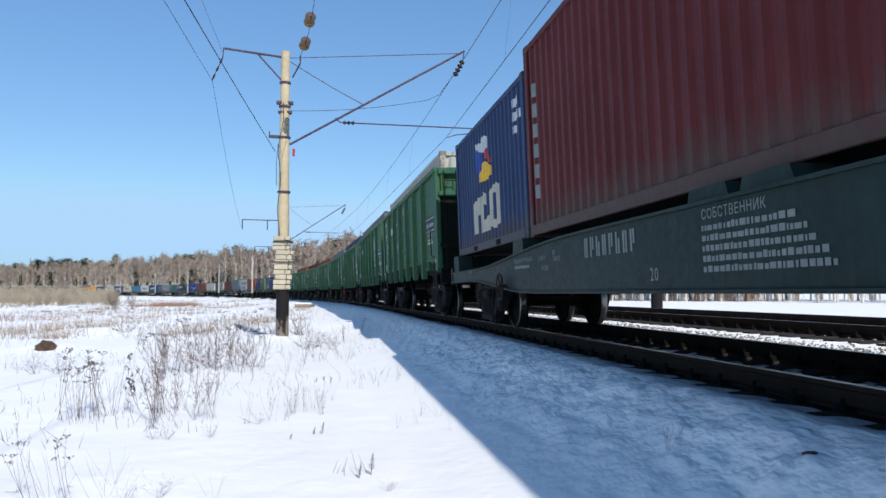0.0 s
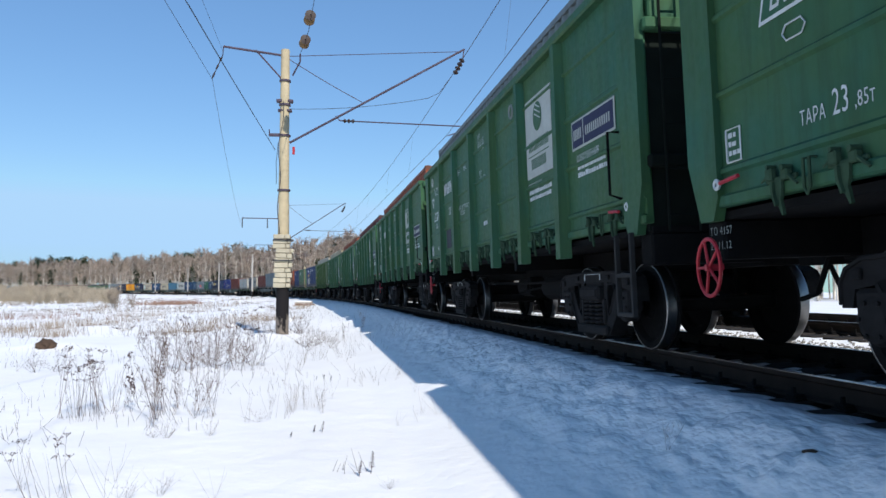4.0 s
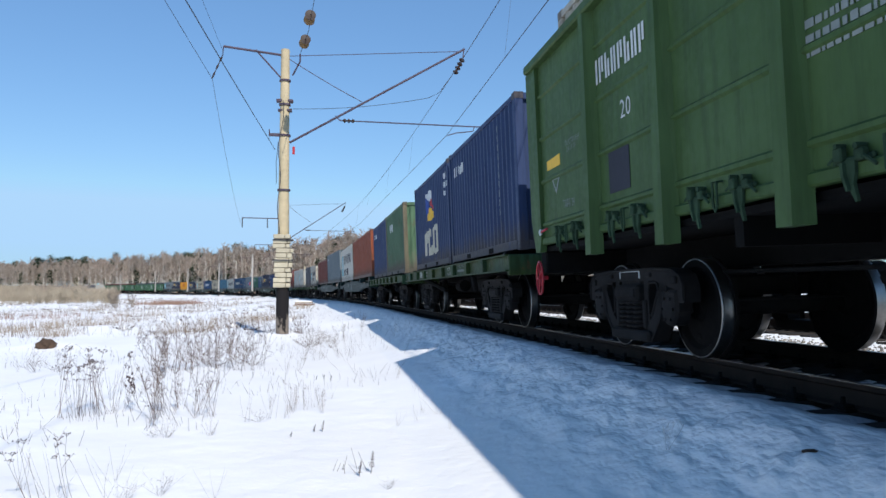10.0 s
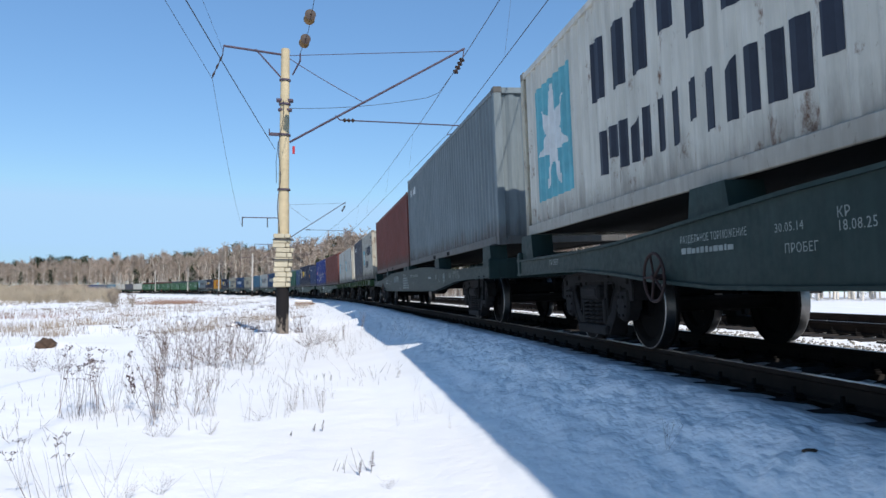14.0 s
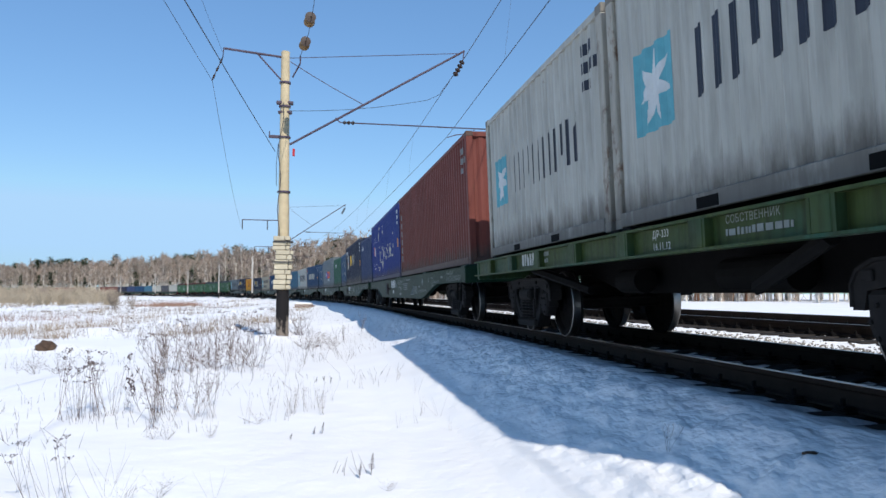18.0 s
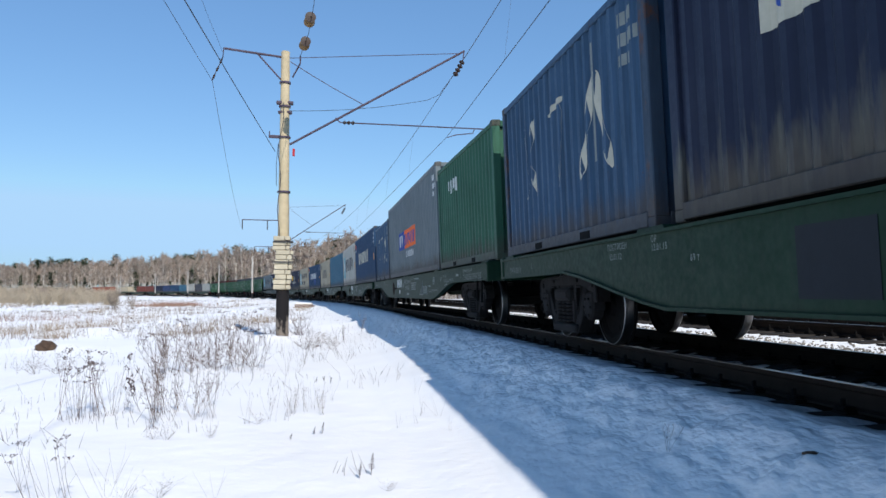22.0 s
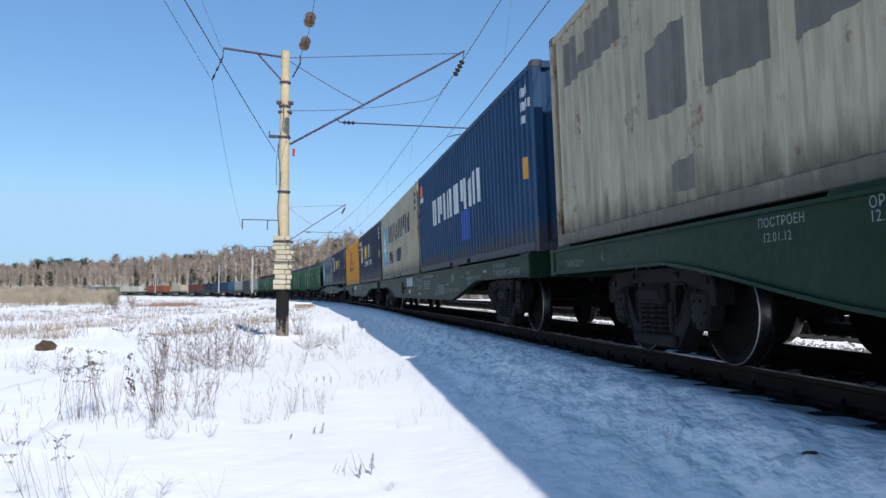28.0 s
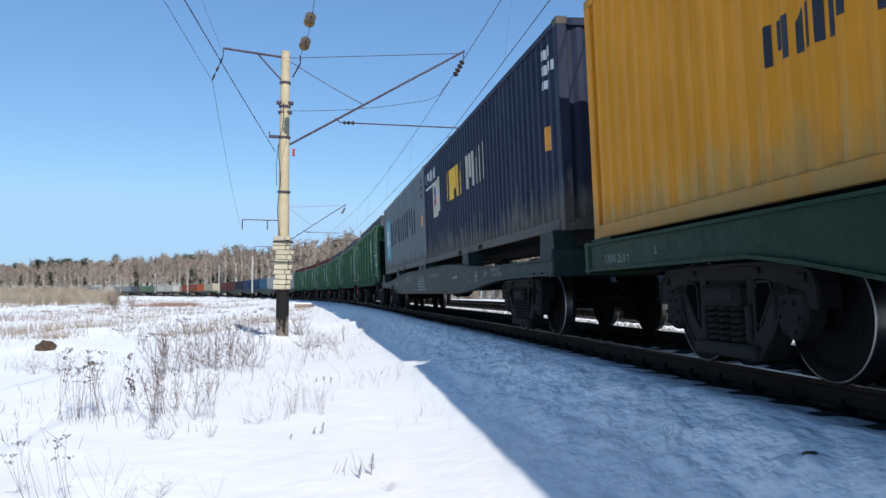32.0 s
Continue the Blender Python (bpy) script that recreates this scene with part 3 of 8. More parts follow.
nr, nc = len(rows) + 4, len(cols)
bed.f = [(r * nc + i, r * nc + i + 1, (r + 1) * nc + i + 1, (r + 1) * nc + i) for r in range(nr - 1) for i in range(nc - 1)]
tagged(put("ballast_bed", bed, BALLAST), "oily black crushed stone between rails with scraps of snow", "ballast", kind="structure")

# stones that show through the snow between the tracks
STONES = Shape()
for k in range(5200):
    s = 3 + 70 * random.random() ** 1.6
    lat = random.gauss(-2.25, 0.20)
    p = spot(s, lat)
    r = random.uniform(0.006, 0.020)
    z = ground_z(p.x, p.y)
    t3 = Euler((random.random() * 6, random.random() * 6, random.random() * 6)).to_matrix().to_4x4()
    STONES.box(-r, r, -r * 0.8, r * 0.8, -r * 0.6, r * 0.6, Matrix.Translation((p.x, p.y, z + r * 0.25)) @ t3)
tagged(put("ballast_stones", STONES, plain("stone", (0.24, 0.22, 0.19), 0.9, 0.5, 1.5, world=True)), "grey crushed stones poking out of snow between the tracks", "stones", kind="stuff")


# ---- overhead line ----
def insulator(p, q, r, rings, parent, name="insulator", material=None):
    """A string of porcelain discs between two points."""
    p, q = Vector(p), Vector(q)
    d = q - p
    n = d.length
    prof = [(0, 0.02)]
    for k in range(rings):
        a_, b_ = n * (k + 0.15) / rings, n * (k + 0.85) / rings
        prof += [(a_, r * 0.45), (a_ + (b_ - a_) * 0.35, r), (a_ + (b_ - a_) * 0.75, r * 0.92), (b_, r * 0.4)]
    prof.append((n, 0.02))
    return put(name, Shape().turned(prof, p, d, 14), material or PORCELAIN, parent)


def sagging(p, q, sag, n=14):
    p, q = Vector(p), Vector(q)
    return [p.lerp(q, k / n) - Vector((0, 0, sag * 4 * (k / n) * (1 - k / n))) for k in range(n + 1)]


def mast(s, lat, top, tip, left, detail=0):
    """A concrete mast with a bracket arm over the track. tip: (lat, z) of the arm's end; left: (lat, z) of the arm to the field."""
    x, y, h = line(s)
    o = spot(s, lat)
    base = ground_z(o.x, o.y) - 0.1 if detail else -0.9
    m = Matrix.Translation((o.x, o.y, 0)) @ Matrix.Rotation(h, 4, "Z")          # local -x: to the left, +x: over the track
    ob = thing("catenary_mast", "ochre concrete mast with a tarred foot and steel bracket arm" if detail else "far concrete mast with a steel bracket arm beside the track", "mast", "masts", m=m @ Matrix.Translation((0, 0, base)))
    k = Matrix.Translation((0, 0, -base))
    n = 16 if detail else 8
    R = 0.205
    pale = CONCRETE if detail else PALE_CONCRETE
    put("pole", Shape().turned([(base + 0.0, 0.001), (base, R), (0.75, R - 0.01), (top - 0.02, 0.142), (top, 0.13), (top, 0.001)], (0, 0, 0), (0, 0, 1), n).mesh("pole", True), pale, ob, k)
    put("tarred_foot", Shape().turned([(base - 0.05, R + 0.006), (0.72, R + 0.004), (0.73, R - 0.02)], (0, 0, 0), (0, 0, 1), n).mesh("tarred_foot", True), TAR, ob, k, "black tarred foot")
    reach, root = lat - tip[0], 5.62
    arm = Shape().rod((0.17, 0, root), (reach, 0, tip[1]), 0.038, 8)
    put("bracket_arm", arm, ARM_STEEL, ob, k)
    put("tie_rod", Shape().rod((0.1, 0, top - 0.22), (reach * 0.97, 0, tip[1] - 0.10), 0.012, 6), ARM_STEEL, ob, k)
    fx = 0.42
    put("stay", Shape().tube(sagging((0.1, 0, top - 0.3), (reach * fx, 0, root + (tip[1] - root) * fx), 0.04, 5), 0.014, 5), ARM_STEEL, ob, k)
    hang = (reach - 0.06, 0, tip[1] - 0.34)
    put("hook", Shape().rod((reach - 0.02, 0, tip[1]), hang, 0.02, 6), ARM_STEEL, ob, k)
    insulator(hang, (reach - 0.36, 0, tip[1] - 0.92), 0.105, 4, ob).matrix_basis = k
    sx = reach * 0.30
    put("steady_bar", Shape().rod((sx, 0, 6.44), (reach + 0.9, 0, 6.40), 0.022, 6), ARM_STEEL, ob, k)
    insulator((sx + 0.08, 0, 6.44), (sx + 0.5, 0, 6.44), 0.07, 3, ob, "steady_insulator").matrix_basis = k
    put("steady_hook", Shape().tube([(sx, 0, 6.44), (sx - 0.12, 0, 6.54), (sx - 0.16, 0, root + (tip[1] - root) * (sx - 0.16) / reach)], 0.02, 6), ARM_STEEL, ob, k)
    put("registration_arm", Shape().tube([(reach + 0.35, 0, 6.41), (reach + 0.30, 0, 6.24), (reach - 0.3, 0, 6.16), (reach - 0.62, 0, 6.06)], 0.018, 6), ARM_STEEL, ob, k)
    lx, lz = lat - left[0], left[1]
    if detail:
        put("field_arm", Shape().rod((-0.1, 0, top - 0.20), (lx, 0, lz), 0.04, 8), ARM_STEEL, ob, k)
        put("arm_strut", Shape().rod((-0.12, 0, top - 1.0), (lx * 0.48, 0, lz - 0.07), 0.028, 6), ARM_STEEL, ob, k)
        put("drop_rod", Shape().rod((lx, 0, lz), (lx - 0.02, 0, lz - 0.30), 0.018, 6), ARM_STEEL, ob, k)
        insulator((lx - 0.02, 0, lz - 0.30), (lx - 0.36, 0, lz - 1.12), 0.035, 3, ob, "field_insulator").matrix_basis = k
        for z, w in ((7.72, 0.0), (6.9, 0.02), (5.85, 0.0), (4.0, 0.0)):
            put("band", Shape().turned([(z - 0.035, 0.150 + (top - z) * 0.007), (z - 0.03, 0.185 + (top - z) * 0.007), (z + 0.03, 0.185 + (top - z) * 0.007), (z + 0.035, 0.15)], (0, 0, 0), (0, 0, 1), 16), ARM_STEEL, ob, k, "rusty steel clamp band")
        put("clamp", Shape().soft(-0.28, 0.28, -0.12, 0.12, 6.98, 7.08, 0.02).soft(-0.22, 0.24, -0.14, 0.10, 6.66, 6.74, 0.02), ARM_STEEL, ob, k)
        put("side_bracket", Shape().soft(-0.52, -0.12, -0.05, 0.05, 5.82, 5.92, 0.01).rod((-0.5, 0, 5.9), (-0.5, 0, 6.05), 0.02, 6), ARM_STEEL, ob, k)
        put("tag", Shape().soft(0.27, 0.35, -0.06, 0.0, 5.22, 5.48, 0.01), RED_PAINT, ob, k, "small red hanging weight")
        cable = [Vector((-0.05 - 0.10 * min(1, q / 5) + 0.05 * math.sin(q * 1.1), -0.20, 7.0 - q * 0.36)) for q in range(14)]
        put("ground_cable", Shape().tube(cable, 0.012, 5), WIRE, ob, k)
        put("side_cable", Shape().tube([(-0.2, -0.1, 5.6), (-0.26, -0.1, 4.9), (-0.24, -0.1, 4.2)], 0.01, 5), WIRE, ob, k)
        # old concrete slabs strapped round the foot
        z0 = 0.74
        for q in range(11):
            tall = random.uniform(0.135, 0.168)
            a_, b_ = 0.285 + 0.025 * random.uniform(-1, 1), 0.285 + 0.03 * random.uniform(-1, 1)
            cut = b_ - 0.15 + 0.05 * random.uniform(-1, 1)
            tip_ = Matrix.Rotation(random.uniform(-0.06, 0.06), 4, "Z") @ Matrix.Rotation(random.uniform(-0.025, 0.025), 4, "Y")
            put("slab", Shape().soft(-a_, cut - 0.006, -0.29 + 0.02 * random.random(), 0.26, z0, z0 + tall, 0.018), SLAB, ob, k @ tip_)
            put("slab", Shape().soft(cut + 0.006, b_, -0.28 + 0.03 * random.random(), 0.26, z0 + 0.01 * random.random(), z0 + tall - 0.01 * random.random(), 0.018), SLAB, ob, k @ tip_)
            z0 += tall + random.uniform(0.004, 0.016)
        for z0 in (1.63, 2.30):
            put("strap", Shape().box(-0.33, 0.33, -0.33, 0.29, z0, z0 + 0.03), WIRE, ob, k)
    else:
        put("field_arm", Shape().rod((-0.1, 0, lz), (lx, 0, lz), 0.045, 6), ARM_STEEL, ob, k)
        for f in (0.45, 1.0):
            put("drop_insulator", Shape().rod((lx * f, 0, lz), (lx * f, 0, lz - 0.9), 0.05, 6), PORCELAIN, ob, k)
    return ob


MASTS = [(26.6, 5.55, 8.80, (-0.65, 9.17), (7.58, 8.80), 1), (74.0, 5.75, 9.0, (0.30, 9.17), (9.9, 7.5), 0), (121.0, 3.9, 8.9, (-0.3, 9.1), (7.6, 7.8), 0),
         (169.0, 3.4, 8.6, (-0.3, 9.0), (6.0, 7.8), 0), (228.0, 3.4, 8.8, (-0.3, 9.0), (6.0, 7.8), 0), (282.0, 3.4, 8.8, (-0.3, 9.0), (6.0, 7.8), 0),
         (335.0, 3.4, 8.8, (-0.3, 9.0), (6.0, 7.8), 0), (388.0, 3.4, 8.8, (-0.3, 9.0), (6.0, 7.8), 0), (545.0, 3.4, 8.8, (-0.3, 9.0), (6.0, 7.8), 0)]
for s, lat, top, tip, left, detail in MASTS:
    mast(s, lat, top, tip, left, detail)

# masts of the second track, beyond the train
for s in (27.5, 76.0, 123.0, 171.0):
    o = spot(s, -8.2)
    far_mast = thing("far_mast", "dark concrete mast beyond the second track", "mast", "masts", m=Matrix.Translation((o.x, o.y, -0.7)))
    put("pole", Shape().turned([(-0.1, 0.21), (6.9, 0.16), (6.95, 0.0)], (0, 0, 0), (0, 0, 1), 12).mesh("pole", True), CONCRETE, far_mast)
    put("tarred_foot", Shape().turned([(-0.15, 0.216), (1.5, 0.212), (1.51, 0.15)], (0, 0, 0), (0, 0, 1), 12), TAR, far_mast)


def wire(name, pts, r, label):
    return tagged(put(name, Shape().tube(pts, r, 5), WIRE), label, "wire")


# messenger and contact wires over the near track, with droppers
STOPS = [-21.0, 26.6, 74.0, 121.0, 169.0, 228.0, 282.0, 335.0]
for a_, b_ in zip(STOPS, STOPS[1:]):
    messenger, contact = [], []
    for k in range(17):
        f = k / 16
        messenger.append(spot(a_, -0.22, 8.24).lerp(spot(b_, -0.22, 8.24), f) - Vector((0, 0, 4 * 0.45 * f * (1 - f))))
        contact.append(spot(a_, 0.0, 6.06).lerp(spot(b_, 0.0, 6.06), f) - Vector((0, 0, 4 * 0.03 * f * (1 - f))))
    span = tagged(thing("overhead_wire", "dark overhead wires with droppers above the near track", "wire", "overhead wires"))
    span.matrix_basis = Matrix.Translation(messenger[0])
    back = span.matrix_basis.inverted()
    put("messenger_wire", Shape().tube(messenger, 0.011, 5), WIRE, span, back)
    put("contact_wire", Shape().tube(contact, 0.009, 5), WIRE, span, back)
    for k in (3, 6, 10, 13):
        put("dropper", Shape().rod(messenger[k], contact[k], 0.0035, 4), WIRE, span, back)

# field wires on the masts' left side
hang1 = spot(26.6, 7.92, 7.66)
wire("field_wire", sagging(spot(-19, 9.2, 9.2), hang1, 0.15), 0.008, "thin slack feeder wire leaving the field arm")
wire("field_wire", sagging(hang1, spot(74.0, 9.9, 6.65), 0.6), 0.008, "thin slack feeder wire between two masts")
wire("field_wire", sagging(spot(-19, 7.4, 9.7), spot(26.6, 7.58, 8.6), 0.1), 0.005, "thin slack feeder wire leaving the field arm")
wire("anchor_wire", sagging(spot(-19, 8.7, 8.0), spot(26.5, 5.85, 5.35), 0.32), 0.011, "dark anchor wire slanting down to the mast")
wire("branch_wire", sagging(spot(26.5, 5.4, 6.75), spot(26.4, 0.7, 7.30), 0.12, 8) + [spot(26.4, 0.3, 7.5), spot(26.5, -0.22, 8.24)], 0.009, "thin branch wire hung from mast to messenger wire")
ia, ib, ic = spot(26.2, 5.05, 8.55), spot(24.4, 4.78, 8.72), spot(22.4, 4.62, 8.92)
feed = thing("feeder_wire", "dark feeder wire with two brown porcelain insulators anchored to the mast", "wire")
feed.matrix_basis = Matrix.Translation(ia)
back = feed.matrix_basis.inverted()
put("link", Shape().tube([spot(26.5, 5.3, 7.9), ia - Vector((0, 0, 0.25)), ia], 0.03, 6), ARM_STEEL, feed, back)
for a_, b_ in ((ia.lerp(ib, 0.35), ib), (ia.lerp(ic, 0.62), ic)):
    insulator(a_, a_ + (b_ - a_).normalized() * 0.55, 0.17, 1, feed, "insulator", TAN_GLASS).matrix_basis = back
    put("insulator_cap", Shape().turned([(0, 0.02), (0.03, 0.15), (0.09, 0.165), (0.10, 0.02)], a_ + (b_ - a_).normalized() * 0.5, b_ - a_, 14), PORCELAIN, feed, back)
put("conductor", Shape().tube([ia, ib, ic] + sagging(ic, spot(-19, 3.9, 10.2), 0.1), 0.009, 6), WIRE, feed, back)


# ---- the train ----
SIDE_TEXT = Matrix(((-1, 0, 0, 0), (0, 0, 1, 0), (0, 1, 0, 0), (0, 0, 0, 1)))      # reads along -x on a side that faces +y
FONTS = {}


def lettering(text, x, y, z, size, parent, material=None, stretch=1.0, name="lettering"):
    """Painted words on a side that faces +y; x, z: the start of the first line's foot."""
    key = (text, size)
    if key not in FONTS:
        cu = bpy.data.curves.new("lettering", "FONT")
        cu.body, cu.size, cu.space_line, cu.space_character = text, size, 0.85, 1.08
        cu.resolution_u = 2
        cu.materials.append(None)
        FONTS[key] = cu
    ob = new(name, FONTS[key])
    ob.material_slots[0].link = "OBJECT"
    ob.material_slots[0].material = material or WHITE_PAINT
    ob.parent = parent
    ob.matrix_basis = Matrix.Translation((x, y, z)) @ SIDE_TEXT @ Matrix.Diagonal((stretch, 1, 1, 1))
    return ob


def bars(x, y, z, widths, height, parent, material=None, gap=0.35, name="marking"):
    """A row of plain upright bars where digits or unreadable words stand."""
    sh = Shape()
    for w in widths:
        sh.box(x - w, x, y - 0.002, y + 0.002, z, z + height)
        x -= w * (1 + gap)
    return put(name, sh, material or WHITE_PAINT, parent)


def digits(n, x, y, z, h, parent, material=None, pitch=0.66):
    """A number as plain bars, two for each digit."""
    sh = Shape()
    for k in range(n):
        a_ = x - k * h * pitch
        sh.box(a_ - h * 0.17, a_, y - 0.002, y + 0.002, z, z + h)
        sh.box(a_ - h * 0.46, a_ - h * 0.29, y - 0.002, y + 0.002, z + (0.35 * h if k % 3 == 1 else 0), z + h * (0.7 if k % 3 == 2 else 1))
    return tagged(put("number_bars", sh, material or WHITE_PAINT, parent), kind="stuff")


def rows_of_bars(x, y, z, width, lines, h, parent, seed, material=None):
    """Small unreadable print: lines of short bars."""
    rnd = random.Random(seed)
    sh = Shape()
    for k in range(lines):
        a_, end = x, x - width * rnd.uniform(0.7, 1.0)
        while a_ > end:
            w = rnd.uniform(0.4, 1.6) * h
            sh.box(a_ - w, a_, y - 0.002, y + 0.002, z - k * h * 1.6, z - k * h * 1.6 + h * rnd.uniform(0.75, 1))
            a_ -= w + h * rnd.uniform(0.25, 0.5)
    return tagged(put("small_print", sh, material or WHITE_PAINT, parent), kind="stuff")


# wheels and bogies
WHEEL = Shape()
for y in (0.76, -0.76):
    o = 1 if y > 0 else -1
    WHEEL.turned([(-0.075, 0.0), (-0.075, 0.10), (-0.02, 0.14), (0.0, 0.36), (-0.06, 0.40), (-0.065, 0.47), (0.065, 0.48), (0.065, 0.40), (0.015, 0.36), (0.04, 0.14), (0.09, 0.11), (0.09, 0.0)] if o > 0 else
                 [(-0.09, 0.0), (-0.09, 0.11), (-0.04, 0.14), (-0.015, 0.36), (-0.065, 0.40), (-0.065, 0.48), (0.065, 0.47), (0.06, 0.40), (0.0, 0.36), (0.02, 0.14), (0.075, 0.10), (0.075, 0.0)], (0, y, 0), (0, 1, 0), 32)
    WHEEL.turned([(-0.09 * 0 - 0.015, 0.47), (-0.015, 0.503), (0.015, 0.503), (0.02, 0.47)], (0, y - o * 0.07, 0), (0, 1, 0), 32)
WHEEL.rod((0, -0.75, 0), (0, 0.75, 0), 0.085, 12)
for q in range(2):
    WHEEL.soft(0.27 - q * 0.58, 0.33 - q * 0.58, 0.71, 0.79, -0.05, 0.05, 0.01)
WHEEL = WHEEL.mesh("wheelset")
WHEEL.shade_smooth()
WHEEL.set_sharp_from_angle(angle=radians(35))
TYRE = Shape().turned([(-0.055, 0.476), (0.055, 0.483), (0.0675, 0.479), (0.0675, 0.466)], (0, 0, 0), (0, 1, 0), 48).mesh("tread", True)
BOGIE = Shape()
TOP_CHORD = [(-1.23, 0.54), (-1.23, 0.70), (-1.17, 0.80), (-1.02, 0.86), (-0.60, 0.885), (0.60, 0.885), (1.02, 0.86), (1.17, 0.80), (1.23, 0.70), (1.23, 0.54),
             (1.13, 0.54), (1.10, 0.66), (0.82, 0.70), (0.62, 0.755), (-0.62, 0.755), (-0.82, 0.70), (-1.10, 0.66), (-1.13, 0.54)]
for y in (1.02, -1.02):
    y0, y1, out = y - 0.085, y + 0.085, y + math.copysign(0.085, y)
    BOGIE.prism(TOP_CHORD, y0, y1)
    for e in (1, -1):
        flip = lambda pts: [(e * x, z) for x, z in (pts if e > 0 else pts[::-1])]
        BOGIE.prism(flip([(0.92, 0.70), (0.74, 0.74), (0.56, 0.42), (0.36, 0.26), (0.36, 0.13), (0.50, 0.13), (0.70, 0.34)]), y0, y1)      # arm down to the spring seat
        BOGIE.prism(flip([(0.90, 0.69), (0.72, 0.72), (0.70, 0.42), (0.78, 0.42)]), y0, y1)                                              # pedestal leg
        BOGIE.prism(flip([(0.44, 0.77), (0.33, 0.77), (0.33, 0.24), (0.44, 0.24)]), y0 + 0.01, y1 - 0.01)                               # column beside the bolster
        BOGIE.tube([(e * x, out, z) for x, z in ((1.23, 0.56), (1.23, 0.70), (1.17, 0.79), (1.02, 0.85), (0.60, 0.87), (0.0, 0.875))], 0.019, 5)
        BOGIE.tube([(e * x, out, z) for x, z in ((0.90, 0.69), (0.70, 0.36), (0.50, 0.15), (0.0, 0.145))], 0.019, 5)
        BOGIE.tube([(e * x, out, z) for x, z in ((0.66, 0.74), (0.50, 0.735), (0.46, 0.66), (0.46, 0.42), (0.52, 0.40), (0.70, 0.66), (0.66, 0.74))], 0.014, 5)
        BOGIE.soft(*sorted((e * 1.02, e * 1.12)), *sorted((out, out + math.copysign(0.025, y))), 0.72, 0.79, 0.008)
        BOGIE.soft(*sorted((e * 0.47, e * 0.56)), *sorted((out, out + math.copysign(0.03, y))), 0.79, 0.84, 0.01)
    BOGIE.soft(-0.50, 0.50, y0 - 0.05, y1 + 0.05, 0.13, 0.245, 0.02)
    BOGIE.soft(-0.31, 0.31, *sorted((y - math.copysign(0.2, y), y + math.copysign(0.15, y))), 0.545, 0.72, 0.03)                         # end of the bolster
    BOGIE.soft(-0.26, 0.26, *sorted((y + math.copysign(0.14, y), y + math.copysign(0.165, y))), 0.585, 0.68, 0.01)
    BOGIE.soft(-0.40, -0.32, y0 - 0.02, y1 + 0.02, 0.26, 0.56, 0.015).soft(0.32, 0.40, y0 - 0.02, y1 + 0.02, 0.26, 0.56, 0.015)         # friction wedges
BOGIE.soft(-0.28, 0.28, -1.1, 1.1, 0.56, 0.78, 0.03)
BOGIE.soft(-1.0, -0.9, -0.85, 0.85, 0.45, 0.55, 0.02).soft(0.9, 1.0, -0.85, 0.85, 0.45, 0.55, 0.02)
for y in (0.55, -0.55):                                                                                                              # brake levers and hangers
    BOGIE.rod((-0.52, y, 0.30), (-0.40, y, 0.88), 0.028, 6).rod((0.52, y, 0.30), (0.40, y, 0.88), 0.028, 6).rod((-0.5, y, 0.36), (0.5, y, 0.36), 0.022, 6)
BOGIE.rod((0, 0, 0.75), (0, 0, 0.98), 0.2, 12)
BOGIE = BOGIE.mesh("bogie")
AXLE_BOX = Shape().soft(-0.17, 0.17, 0.93, 1.12, -0.05, 0.19, 0.03).turned([(0, 0.165), (0.12, 0.165), (0.15, 0.145), (0.16, 0.10), (0.16, 0.0)], (0, 0.97, 0), (0, 1, 0), 18)
for q in range(6):
    AXLE_BOX.rod((0.115 * math.cos(q * 1.047), 1.12, 0.115 * math.sin(q * 1.047)), (0.115 * math.cos(q * 1.047), 1.145, 0.115 * math.sin(q * 1.047)), 0.016, 6)
AXLE_BOX = AXLE_BOX.mesh("axle_box")
SPRING = Shape().tube([(0.082 * math.cos(k * math.tau / 9), 1.06 + 0.082 * math.sin(k * math.tau / 9), 0.265 + 0.275 * k / 50) for k in range(51)], 0.019, 5)
SPRING = SPRING.rod((0, 1.06, 0.25), (0, 1.06, 0.55), 0.045, 8).mesh("spring", True)
BOLSTER_MARK = Shape().box(-0.27, 0.27, 1.108, 1.114, 0.855, 0.872).box(-0.27, -0.25, 1.108, 1.114, 0.785, 0.855).box(0.25, 0.27, 1.108, 1.114, 0.785, 0.855).mesh("stencil_frame")
BRAKE_SHOE = Shape().prism([(0.50, -0.18), (0.56, -0.18), (0.56, 0.18), (0.50, 0.18), (0.485, 0.0)], 0.70, 0.80).mesh("brake_shoe")
COUPLER = Shape().soft(0.0, 0.55, -0.10, 0.10, 0.92, 1.14, 0.03).prism([(0.45, 0.84), (0.62, 0.84), (0.66, 1.0), (0.62, 1.22), (0.45, 1.22)], -0.17, 0.17).tube([(0.2, 0.3, 0.9), (0.35, 0.32, 0.6), (0.6, 0.3, 0.55)], 0.025, 6).mesh("coupler")
WHEEL_BASE = 0.93
WHEELSETS = {}


